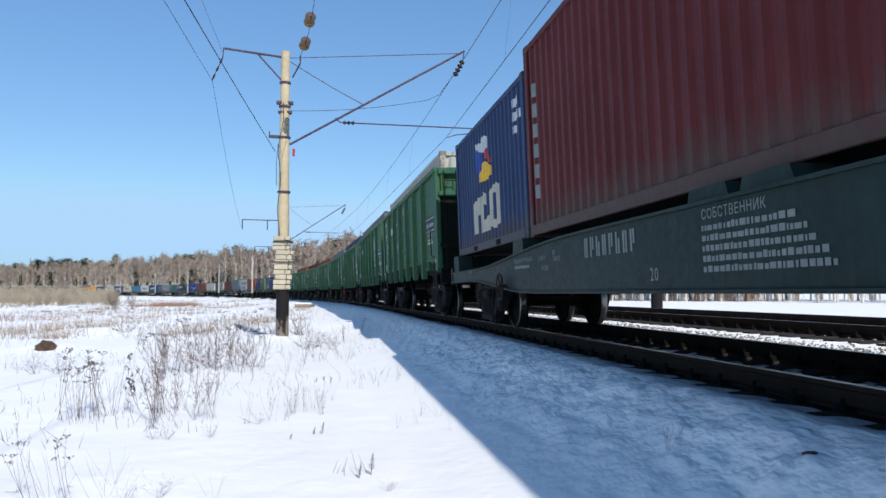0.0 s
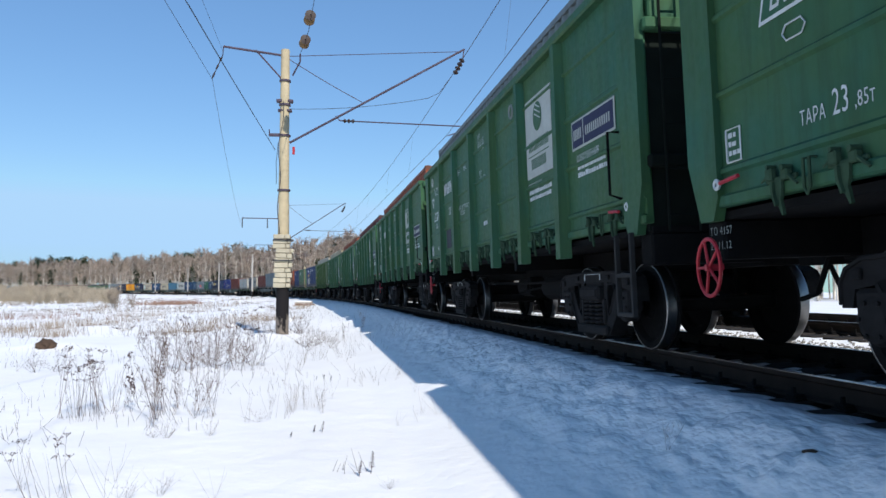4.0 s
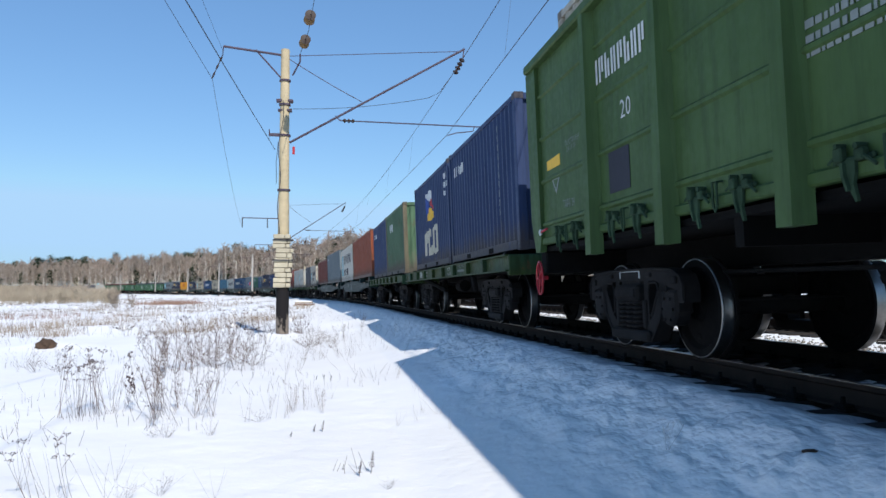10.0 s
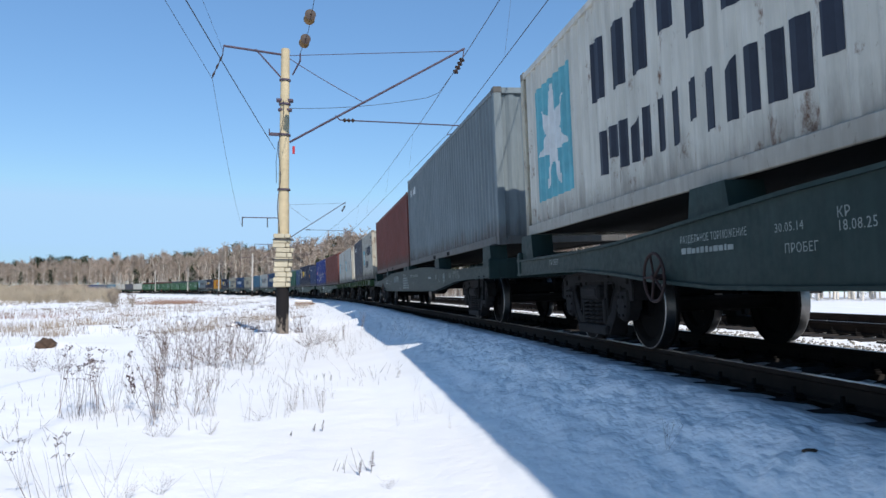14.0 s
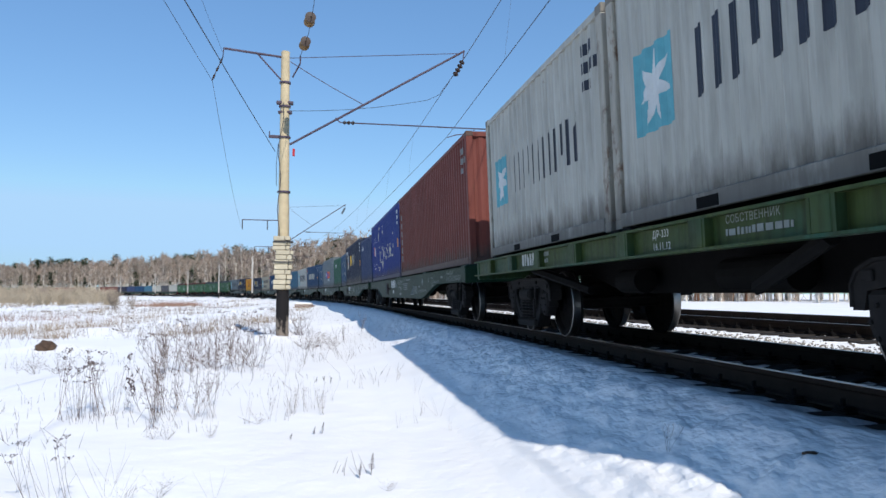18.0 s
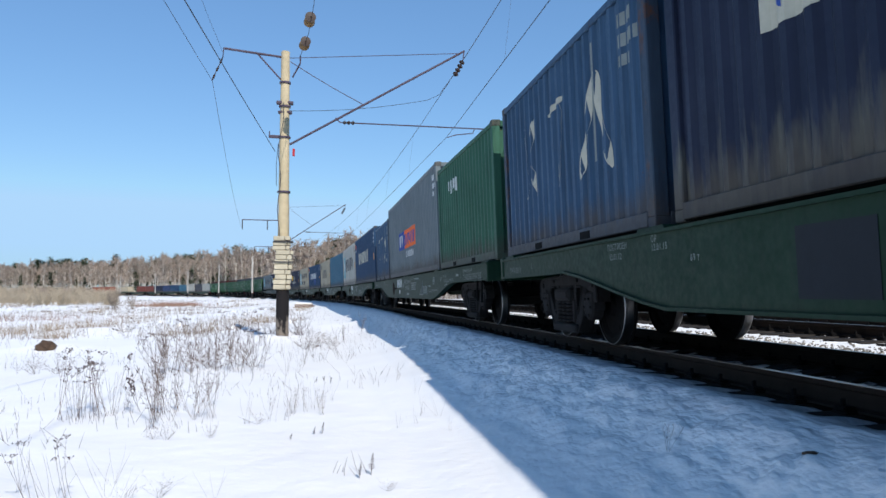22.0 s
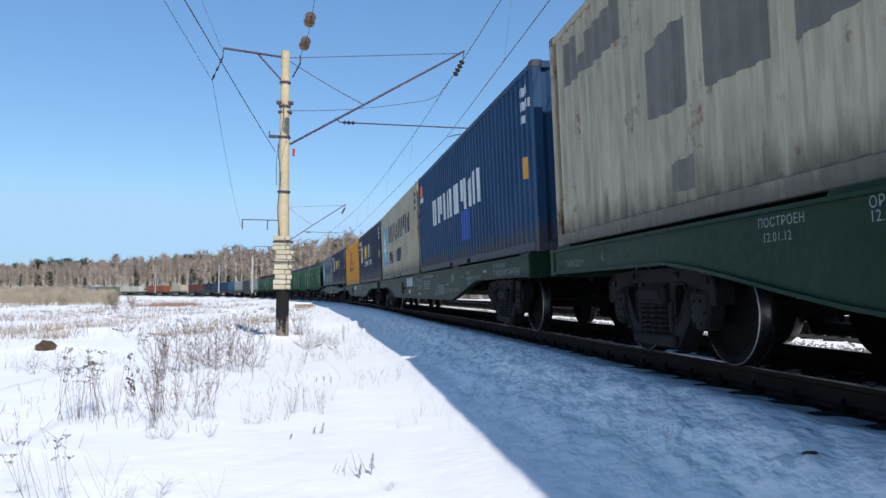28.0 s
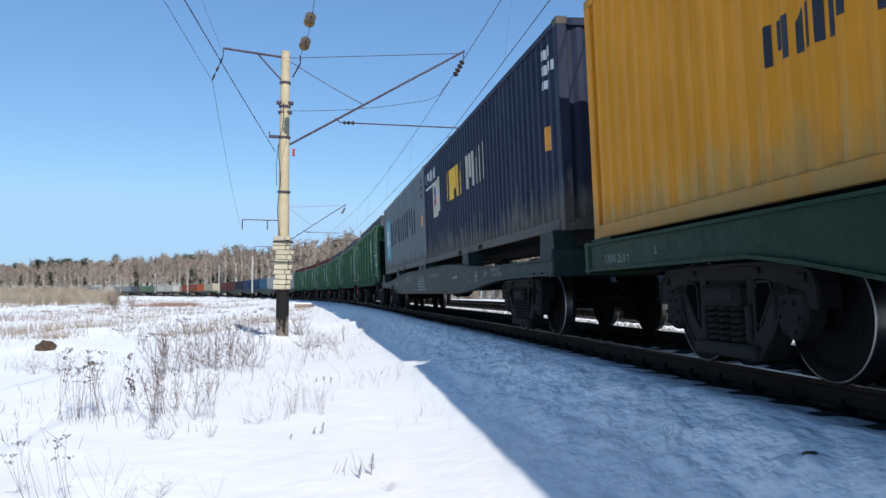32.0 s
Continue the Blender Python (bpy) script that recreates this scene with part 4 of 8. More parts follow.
def running_gear(wagon, centre, white=False):
    """Two bogies with their wheelsets, and the couplers."""
    for x in (centre, -centre):
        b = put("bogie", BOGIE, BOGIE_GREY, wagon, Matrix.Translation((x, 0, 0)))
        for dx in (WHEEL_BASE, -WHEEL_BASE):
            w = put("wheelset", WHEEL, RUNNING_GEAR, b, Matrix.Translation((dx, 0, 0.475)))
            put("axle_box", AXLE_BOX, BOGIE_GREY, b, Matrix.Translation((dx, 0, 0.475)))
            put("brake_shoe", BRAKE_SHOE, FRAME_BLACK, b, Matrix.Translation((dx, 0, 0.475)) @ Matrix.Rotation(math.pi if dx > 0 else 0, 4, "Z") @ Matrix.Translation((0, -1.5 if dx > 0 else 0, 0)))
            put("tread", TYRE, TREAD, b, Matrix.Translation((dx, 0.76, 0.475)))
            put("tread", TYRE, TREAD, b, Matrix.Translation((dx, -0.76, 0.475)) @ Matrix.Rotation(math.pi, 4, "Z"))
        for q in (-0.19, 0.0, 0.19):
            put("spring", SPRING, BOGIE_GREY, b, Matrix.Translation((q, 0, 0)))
        if white:
            put("stencil_frame", BOLSTER_MARK, WHITE_PAINT, b, None, "white painted inspection frame")
    return wagon


HAND_WHEEL = Shape().ring((0, 0, 0), (0, 1, 0), 0.24, 0.017, 24, 6)
for q in range(5):
    HAND_WHEEL.rod((0, 0, 0), (0.24 * math.cos(q * 1.2566), 0, 0.24 * math.sin(q * 1.2566)), 0.014, 5)
HAND_WHEEL.rod((0, -0.12, 0), (0, 0.03, 0), 0.03, 8)
HAND_WHEEL = HAND_WHEEL.mesh("brake_wheel")
LATCH = Shape().prism([(-0.07, 0.04), (0.05, 0.04), (0.045, -0.05), (0.02, -0.12), (-0.055, -0.25), (-0.075, -0.24), (-0.045, -0.12), (-0.065, -0.05)], 0.035, 0.062)       # hooked claw
LATCH.prism([(0.02, 0.03), (0.05, 0.03), (0.045, -0.06), (0.0, -0.17), (-0.02, -0.16), (0.015, -0.06)], 0.02, 0.09)
LATCH.soft(-0.22, 0.20, 0.0, 0.035, 0.03, 0.075, 0.01).soft(-0.16, -0.07, 0.01, 0.075, 0.03, 0.115, 0.012).soft(0.06, 0.15, 0.01, 0.07, 0.045, 0.15, 0.012)
LATCH.rod((-0.11, 0.0, 0.13), (-0.11, 0.085, 0.13), 0.024, 8).rod((0.10, 0.0, 0.16), (0.10, 0.08, 0.16), 0.018, 8).rod((-0.16, 0.06, 0.06), (-0.27, 0.055, -0.02), 0.014, 5).rod((0.12, 0.05, 0.10), (0.22, 0.05, 0.05), 0.012, 5)
LATCH = LATCH.mesh("hatch_latch")
HINGE = Shape().tube([(-0.03, 0.0, 0.13), (-0.03, 0.05, 0.13), (-0.03, 0.05, -0.05), (0.0, 0.05, -0.09), (0.03, 0.05, -0.05), (0.03, 0.05, 0.13), (0.03, 0.0, 0.13)], 0.011, 5).mesh("hatch_hinge")


# gondola wagon, 14.53 m between couplings
GL = 6.74


def gondola(paint, wheel=True):
    w = thing("gondola_wagon", "", "wagon", "wagons of the train")
    for side in (1, -1):
        f = Matrix.Diagonal((1, side, 1, 1))
        prof = [(1.37, 1.30), (1.43, 1.30)]
        for z in (1.55, 2.12, 2.70, 3.28):
            prof += [(1.43, z - 0.035), (1.455, z - 0.015), (1.455, z + 0.015), (1.43, z + 0.035)]
        prof += [(1.43, 3.72), (1.37, 3.72)]
        wall, n = Shape(), len(prof)
        wall.poly([f @ Vector((x, py, pz)) for x in (-GL, GL) for py, pz in prof], [tuple(range(n)), tuple(range(2 * n - 1, n - 1, -1))] + [(i, n + i, n + (i + 1) % n, (i + 1) % n) for i in range(n)])
        put("side_wall", wall, paint, w)
        put("side_sill", Shape().soft(-GL, GL, *sorted((side * 1.36, side * 1.465)), 1.285, 1.375, 0.015), paint, w)
        put("top_rail", Shape().soft(-GL - 0.02, GL + 0.02, *sorted((side * 1.36, side * 1.54)), 3.68, 3.80, 0.02), paint, w)
        for k in range(8):
            x = (k - 3.5) * 1.77 - 0.04
            wd = 0.10 if k in (0, 7) else 0.085
            rib = Shape()
            a_, b_ = (x - wd, x + wd)
            lo = 1.06 if 0 < k < 7 else 1.14
            y0, y1 = side * 1.43, side * 1.56
            rib.poly([(a_ - 0.05, y0, lo), (b_ + 0.05, y0, lo), (b_ + 0.05, y0, 3.69), (a_ - 0.05, y0, 3.69), (a_, y1, lo), (b_, y1, lo), (b_ - 0.02, side * 1.53, 3.69), (a_ + 0.02, side * 1.53, 3.69)],
                     [(4, 5, 6, 7), (0, 4, 7, 3), (1, 2, 6, 5), (0, 1, 5, 4), (3, 7, 6, 2), (0, 3, 2, 1)])
            if 0 < k < 7:
                put("rib", rib, paint, w)
        for e in (1, -1):
            g = GL + (0.10 if e > 0 else 0.03)
            plate = [(e * g, 3.69), (e * g, 1.66), (e * (g - 0.16), 1.19), (e * (g - 0.36), 1.19), (e * (g - 0.44), 1.36), (e * (g - 0.44), 3.69)]
            put("corner_plate", Shape().prism(plate if e * side > 0 else plate[::-1], *sorted((side * 1.40, side * 1.485))), paint, w)
    for end in (1, -1):
        wall = Shape().box(*sorted((end * (GL - 0.03), end * (GL - 0.09))), -1.40, 1.40, 1.22, 3.12)
        put("end_wall", wall, END_BLACK, w, None, "end wall coloured near-black for the shade between wagons")
        for z0, z1 in ((1.8, 1.92), (3.08, 3.20), (3.62, 3.78)):
            # lower ribs take the painted-in shade, the top ones keep the wagon paint
            put("end_rib", Shape().soft(*sorted((end * (GL - 0.04), end * (GL + 0.10))), -1.42, 1.42, z0, z1, 0.02), paint if z0 > 3 else END_BLACK, w)
        for y in (-1.3, -0.45, 0.45, 1.3):
            put("end_post", Shape().soft(*sorted((end * (GL - 0.04), end * (GL + 0.06))), y - 0.05, y + 0.05, 3.18, 3.64, 0.015), paint, w)
        put("end_panel", Shape().box(*sorted((end * (GL - 0.05), end * (GL - 0.08))), -1.38, 1.38, 3.125, 3.66), paint, w)
        for y in (-0.5, 0.5):
            put("end_stiffener", Shape().soft(*sorted((end * (GL - 0.04), end * (GL + 0.06))), y - 0.05, y + 0.05, 1.3, 3.1, 0.015), END_BLACK, w)
        for y in (0.98, 1.28):
            put("ladder_rail", Shape().rod((end * (GL + 0.13), y, 1.2), (end * (GL + 0.13), y, 3.7), 0.014, 5), END_BLACK, w)
        for q in range(6):
            put("ladder_rung", Shape().rod((end * (GL + 0.13), 0.98, 1.35 + q * 0.42), (end * (GL + 0.13), 1.28, 1.35 + q * 0.42), 0.011, 5), END_BLACK, w)
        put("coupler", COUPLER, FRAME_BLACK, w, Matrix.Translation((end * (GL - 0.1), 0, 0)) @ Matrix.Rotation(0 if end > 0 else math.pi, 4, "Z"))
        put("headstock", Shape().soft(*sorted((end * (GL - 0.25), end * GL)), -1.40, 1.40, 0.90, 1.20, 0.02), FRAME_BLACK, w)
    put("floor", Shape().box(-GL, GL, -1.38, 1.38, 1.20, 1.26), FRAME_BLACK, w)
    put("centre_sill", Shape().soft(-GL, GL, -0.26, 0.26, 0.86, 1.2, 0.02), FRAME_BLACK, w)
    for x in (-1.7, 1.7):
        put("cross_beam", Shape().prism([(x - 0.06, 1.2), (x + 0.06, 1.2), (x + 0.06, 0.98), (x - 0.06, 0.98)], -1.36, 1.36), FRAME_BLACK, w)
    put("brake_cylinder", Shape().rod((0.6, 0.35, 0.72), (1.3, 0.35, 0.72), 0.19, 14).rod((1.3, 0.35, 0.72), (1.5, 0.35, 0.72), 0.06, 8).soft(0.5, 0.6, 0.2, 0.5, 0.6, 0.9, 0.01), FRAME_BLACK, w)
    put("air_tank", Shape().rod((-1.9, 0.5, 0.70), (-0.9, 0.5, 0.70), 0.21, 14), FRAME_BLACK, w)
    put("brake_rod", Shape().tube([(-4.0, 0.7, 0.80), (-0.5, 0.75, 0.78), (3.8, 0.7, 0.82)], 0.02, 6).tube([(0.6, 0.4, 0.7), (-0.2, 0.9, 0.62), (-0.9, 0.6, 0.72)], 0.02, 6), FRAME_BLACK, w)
    for k in range(7):
        x0 = (k - 3.5) * 1.77 - 0.04 + (0.0 if k else -0.45)
        for dx in (0.62, 1.26):
            put("hatch_latch", LATCH, GRIMY_GREEN, w, Matrix.Translation((x0 + dx, 1.44, 1.345)) @ Matrix.Scale(0.8, 4))
        put("hatch_hinge", HINGE, GRIMY_GREEN, w, Matrix.Translation((x0 + 0.94, 1.44, 1.34)))
    # ladder and grab handle at the end that leads, brake wheel at the other
    lad = Shape()
    for x in (-GL + 0.22, -GL + 0.58):
        lad.soft(x - 0.018, x + 0.018, 1.48, 1.53, 0.42, 1.22, 0.006)
    for z in (0.44, 0.82):
        lad.soft(-GL + 0.22, -GL + 0.58, 1.48, 1.53, z - 0.02, z + 0.02, 0.006)
    put("step_ladder", lad, STEP_GREY, w)
    put("grab_handle", Shape().tube([(-GL + 0.55, 1.44, 2.25), (-GL + 0.55, 1.56, 2.25), (-GL + 0.55, 1.56, 1.62), (-GL + 0.55, 1.44, 1.58)], 0.014, 6), FRAME_BLACK, w)
    if wheel:
        put("brake_wheel", HAND_WHEEL, RED_PAINT, w, Matrix.Translation((GL - 0.10, 1.46, 0.845)) @ Matrix.Rotation(-0.10, 4, "Z") @ Matrix.Scale(0.92, 4), "red brake hand wheel")
    put("release_lever", Shape().rod((GL - 0.41, 1.5, 1.455), (GL - 0.66, 1.5, 1.475), 0.016, 6), RED_PAINT, w, None, "red release lever")
    put("release_lever", Shape().rod((-GL + 0.5, 1.5, 1.45), (-GL + 0.75, 1.5, 1.47), 0.016, 6), RED_PAINT, w, None, "red release lever")
    put("lamp_hook", Shape().ring((-GL + 0.35, 1.48, 1.48), (0, 1, 0), 0.032, 0.014, 12, 5), WHITE_PAINT, w)
    put("lamp_hook", Shape().ring((GL - 0.36, 1.50, 1.45), (0, 1, 0), 0.030, 0.016, 12, 5), WHITE_PAINT, w)
    running_gear(w, GL - 2.36, True)
    return w


def gondola_marks(w, signs, seed, paint=None):
    """Stencils on the side: numbers as bars, words as they read."""
    y, paint = 1.436, paint or WAGON_GREEN
    before = set(w.children)
    digits(8, 4.08, y, 2.90, 0.25, w)
    lettering("20", 3.55, y, 2.40, 0.26, w)
    put("dark_patch", Shape().box(3.38, 3.96, y - 0.002, y + 0.001, 1.66, 2.08), DARK_PATCH, w)
    lettering("ТАРА", 5.34, y, 1.68, 0.13, w, stretch=0.7)
    lettering("23", 5.03, y, 1.68, 0.22, w, stretch=0.66)
    lettering(",85т", 4.84, y, 1.68, 0.13, w, stretch=0.7)
    lettering("ПОСТРОЕН\n  10.12.12", 5.55, y, 3.16, 0.11, w)
    mark = put("maker_emblem", Shape().prism([(5.72, 2.44), (5.14, 2.44), (5.06, 2.70), (5.64, 2.70)], y - 0.002, y + 0.001), WHITE_PAINT, w, None, "slanted white outlined maker's emblem")
    put("emblem_field", Shape().prism([(5.69, 2.465), (5.17, 2.465), (5.10, 2.675), (5.62, 2.675)], y, y + 0.003), paint, mark)
    for q in range(3):
        a_ = 5.58 - 0.16 * q
        put("emblem_stroke", Shape().prism([(a_, 2.50), (a_ - 0.10, 2.50), (a_ - 0.14, 2.64), (a_ - 0.04, 2.64)], y + 0.002, y + 0.005), WHITE_PAINT, mark)
        put("emblem_gap", Shape().prism([(a_ - 0.035, 2.525), (a_ - 0.085, 2.525), (a_ - 0.11, 2.60), (a_ - 0.055, 2.60)], y + 0.004, y + 0.007), paint, mark)
    badge = put("badge", Shape().prism([(6.02, 3.04), (5.82, 2.80), (5.62, 3.04)], y - 0.002, y + 0.001), WHITE_PAINT, w, None, "white winged triangle badge")
    put("badge_field", Shape().prism([(5.93, 3.0), (5.82, 2.86), (5.71, 3.0)], y, y + 0.003), paint, badge)
    put("top_badge", Shape().ring((5.80, y, 3.46), (0, 1, 0), 0.10, 0.012, 14, 4), WHITE_PAINT, w)
    put("small_badge", Shape().tube([(5.46, y + 0.004, 2.30), (5.42, y + 0.004, 2.35), (5.26, y + 0.004, 2.35), (5.22, y + 0.004, 2.30), (5.26, y + 0.004, 2.25), (5.42, y + 0.004, 2.25), (5.46, y + 0.004, 2.30)], 0.006, 4), WHITE_PAINT, w)
    plate = put("data_table", Shape().tube([(6.22, y, 1.60), (6.22, y, 1.84), (6.03, y, 1.84), (6.03, y, 1.60), (6.22, y, 1.60)], 0.008, 4), WHITE_PAINT, w, None, "white stencilled data table")
    rows_of_bars(6.19, y, 1.775, 0.12, 3, 0.04, plate, seed + 3)
    lettering("69,5 т", 2.36, y, 3.12, 0.13, w)
    lettering("88 м", 1.68, y, 3.12, 0.13, w)
    lettering("ПРИПИСАН СТ. ВАГОНОЗАВОД СВЕР\n         КОД 770300", 2.36, y, 2.36, 0.125, w, stretch=0.58)
    lettering("ОР\n21.11.15\nПРОБЕГ", 0.25, y, 3.46, 0.13, w)
    lettering("КР\n21.11.23", 0.20, y, 2.78, 0.13, w)
    bars(0.0, y, 1.86, [0.04, 0.07, 0.06, 0.06], 0.07, w)
    put("round_badge", Shape().ring((-2.2, y, 3.42), (0, 1, 0), 0.10, 0.02, 14, 4), DULL_WHITE, w)
    if signs:
        b0 = -3.0
        board = put("sign_board", Shape().soft(b0 - 1.18, b0, y - 0.004, y + 0.008, 2.36, 3.46, 0.003), BOARD_WHITE, w, None, "white painted sign with a green emblem")
        put("emblem", Shape().turned([(0, 0), (0.001, 0.20)], (b0 - 0.59, y + 0.011, 3.16), (0, 1, 0), 18), WAGON_GREEN, board)
        for q in range(3):
            put("emblem_stroke", Shape().prism([(b0 - 0.46, 3.20 + q * 0.07), (b0 - 0.72, 3.10 + q * 0.07), (b0 - 0.72, 3.12 + q * 0.07), (b0 - 0.46, 3.225 + q * 0.07)], y + 0.012, y + 0.014), BOARD_WHITE, board)
        bars(b0 - 0.14, y + 0.010, 2.72, [0.028] * 16, 0.14, board, WAGON_GREEN, 1.05)
        bars(b0 - 0.24, y + 0.010, 2.47, [0.028] * 12, 0.14, board, WAGON_GREEN, 1.05)
        bars(b0 - 0.10, y + 0.010, 2.65, [0.95], 0.012, board, WAGON_GREEN)
        board.matrix_basis = Matrix.Translation((0, 0, -0.12))
        lettering("СОБСТВЕННИК", b0, y, 2.10, 0.10, w, stretch=0.8)
        rows_of_bars(b0 - 0.05, y, 2.02, 1.15, 2, 0.055, w, seed)
    sx = -4.92
    frame_ = put("company_sign", Shape().soft(sx - 1.30, sx, y - 0.004, y + 0.006, 2.56, 2.90, 0.003), BOARD_WHITE, w, None, "dark blue company sign with a white border")
    put("sign_field", Shape().box(sx - 1.27, sx - 0.40, y + 0.006, y + 0.009, 2.585, 2.875), SIGN_NAVY, frame_)
    put("sign_field", Shape().box(sx - 0.37, sx - 0.03, y + 0.006, y + 0.009, 2.585, 2.875), SIGN_NAVY, frame_)
    bars(sx - 0.47, y + 0.011, 2.67, [0.028] * 12, 0.10, frame_, BOARD_WHITE, 1.2)
    bars(sx - 0.08, y + 0.011, 2.67, [0.03] * 5, 0.12, frame_, BOARD_WHITE, 0.8)
    frame_.matrix_basis = Matrix.Translation((0, 0, -0.26))
    lettering("СОБСТВЕННИК", sx - 0.12, y, 2.15, 0.11, w, stretch=0.8)
    rows_of_bars(sx - 0.15, y, 2.06, 0.95, 2, 0.055, w, seed + 1)
    for ob in set(w.children) - before:
        ob.matrix_basis = Matrix.Translation((0.10, 0, 0)) @ ob.matrix_basis
    lettering("ТО 4157", GL - 0.04, 1.404, 1.09, 0.085, w, DULL_WHITE)
    lettering("23.11.12", GL - 0.04, 1.404, 0.98, 0.085, w, DULL_WHITE)


def olive_marks(w, seed):
    """Sparse worn stencils of the older gondola."""
    y = 1.436
    digits(8, 4.30, y, 2.86, 0.26, w)
    lettering("20", 3.62, y, 2.36, 0.26, w)
    put("dark_patch", Shape().box(3.45, 3.98, y - 0.002, y + 0.001, 1.66, 2.08), DARK_PATCH, w)
    lettering("ТАРА 24", 5.55, y, 1.68, 0.14, w, DULL_WHITE, 0.75)
    lettering("ПОСТРОЕН\n  24.11.09", 5.38, y, 2.42, 0.09, w, DULL_WHITE)
    put("yellow_patch", Shape().prism([(6.15, 2.24), (5.60, 2.24), (5.60, 2.38), (6.15, 2.36)], y - 0.002, y + 0.001), YELLOW_PAINT, w, None, "faded yellow paint patch")
    badge = put("badge", Shape().prism([(5.98, 2.12), (5.80, 1.90), (5.62, 2.12)], y - 0.002, y + 0.001), DULL_WHITE, w)
    put("badge_field", Shape().prism([(5.90, 2.08), (5.80, 1.96), (5.70, 2.08)], y, y + 0.003), OLIVE_GREEN, badge)
    bars(2.55, y, 3.12, [0.05, 0.07, 0.05], 0.12, w, DULL_WHITE)
    put("dark_patch", Shape().prism([(0.45, 3.02), (-0.55, 2.98), (-0.50, 3.22), (0.20, 3.26)], y - 0.002, y + 0.001), TAR, w)
    lettering("ПРОБЕГ", 0.15, y, 2.82, 0.13, w, DULL_WHITE)
    rows_of_bars(0.70, y, 2.24, 1.0, 3, 0.055, w, seed, DULL_WHITE)
    rows_of_bars(-3.3, y, 2.6, 0.9, 2, 0.055, w, seed + 1, DULL_WHITE)
    bars(-1.0, 1.404, 0.98, [0.12, 0.08, 0.08], 0.08, w, DULL_WHITE)


# flat wagons
VL = 12.28


def belly(x):
    """Foot of the side sill of the long flat wagon."""
    a_ = abs(x)
    u = min(1, max(0, (a_ - 5.9) / 2.9))
    return 0.52 + 0.40 * (0.6 * u + 0.4 * u * u * (3 - 2 * u))


def long_flat(paint, old, rise=0.21):
    """A fishbelly container flat for 80 feet of load; old: bowed sills and raised stands."""
    w = thing("container_flat_wagon", "", "wagon", "wagons of the train")
    xs = [-VL, -8.8, -8.2, -7.6, -7.0, -6.4, -5.9, 0, 5.9, 6.4, 7.0, 7.6, 8.2, 8.8, VL]
    if old:
        xs = [VL * k / 12 for k in range(-12, 13)]
        top = lambda x: 1.12 + rise * (0.5 + 0.5 * math.cos(math.pi * min(1, max(0, (abs(x) - 3.5) / 6.0))))
        foot = lambda x: 0.91 - 0.24 * (0.5 + 0.5 * math.cos(math.pi * min(1, max(0, (abs(x) - 5.5) / 4.5))))
    else:
        top, foot = (lambda x: 1.21), belly
    outline = [(x, foot(x)) for x in xs] + [(x, top(x)) for x in xs[::-1]]
    for side in (1, -1):
        put("side_sill", Shape().prism(outline, *sorted((side * 1.36, side * 1.375))), paint, w)
        put("top_flange", Shape().strip(xs, top, *sorted((side * 1.28, side * 1.41)), 0.015), paint, w)
        put("bottom_flange", Shape().strip(xs, foot, *sorted((side * 1.28, side * 1.41)), 0.015), paint, w)
    for end in (1, -1):
        put("headstock", Shape().soft(*sorted((end * (VL - 0.12), end * (VL + 0.02))), -1.40, 1.40, 0.88, 1.25, 0.02), paint, w)
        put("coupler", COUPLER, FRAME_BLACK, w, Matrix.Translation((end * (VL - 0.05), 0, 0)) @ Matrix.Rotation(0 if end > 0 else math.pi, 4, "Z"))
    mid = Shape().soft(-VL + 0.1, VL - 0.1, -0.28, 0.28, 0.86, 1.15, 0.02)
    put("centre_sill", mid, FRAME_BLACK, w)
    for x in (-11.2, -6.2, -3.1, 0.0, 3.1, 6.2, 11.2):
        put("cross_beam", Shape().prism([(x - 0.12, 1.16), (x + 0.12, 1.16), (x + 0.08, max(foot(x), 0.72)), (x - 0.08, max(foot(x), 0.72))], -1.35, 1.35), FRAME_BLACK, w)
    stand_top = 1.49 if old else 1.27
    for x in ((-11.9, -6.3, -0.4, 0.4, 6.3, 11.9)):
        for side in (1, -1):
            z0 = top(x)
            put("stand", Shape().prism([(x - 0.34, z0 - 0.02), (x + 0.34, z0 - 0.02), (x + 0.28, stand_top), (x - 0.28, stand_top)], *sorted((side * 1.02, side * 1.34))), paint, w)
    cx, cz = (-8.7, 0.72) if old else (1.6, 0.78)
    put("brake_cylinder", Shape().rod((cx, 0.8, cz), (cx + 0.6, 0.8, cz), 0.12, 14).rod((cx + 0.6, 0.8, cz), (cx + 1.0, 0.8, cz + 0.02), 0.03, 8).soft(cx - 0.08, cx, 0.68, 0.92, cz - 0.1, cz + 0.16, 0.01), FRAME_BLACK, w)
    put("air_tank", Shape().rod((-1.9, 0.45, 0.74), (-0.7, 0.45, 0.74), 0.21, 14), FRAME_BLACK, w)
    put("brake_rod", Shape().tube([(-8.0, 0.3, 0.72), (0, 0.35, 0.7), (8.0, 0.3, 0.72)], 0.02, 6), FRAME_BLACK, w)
    put("brake_wheel", HAND_WHEEL, RUSTY_RED, w, Matrix.Translation((7.05 if old else 2.62, 1.48, 0.78 if old else 0.84)) @ Matrix.Scale(0.88, 4), "rusty brown brake hand wheel")
    put("step", Shape().tube([(-VL + 0.5, 1.38, 0.95), (-VL + 0.5, 1.40, 0.5), (-VL + 0.9, 1.40, 0.5), (-VL + 0.9, 1.38, 0.95)], 0.02, 6), FRAME_BLACK, w)
    running_gear(w, VL - 2.6)
    return w


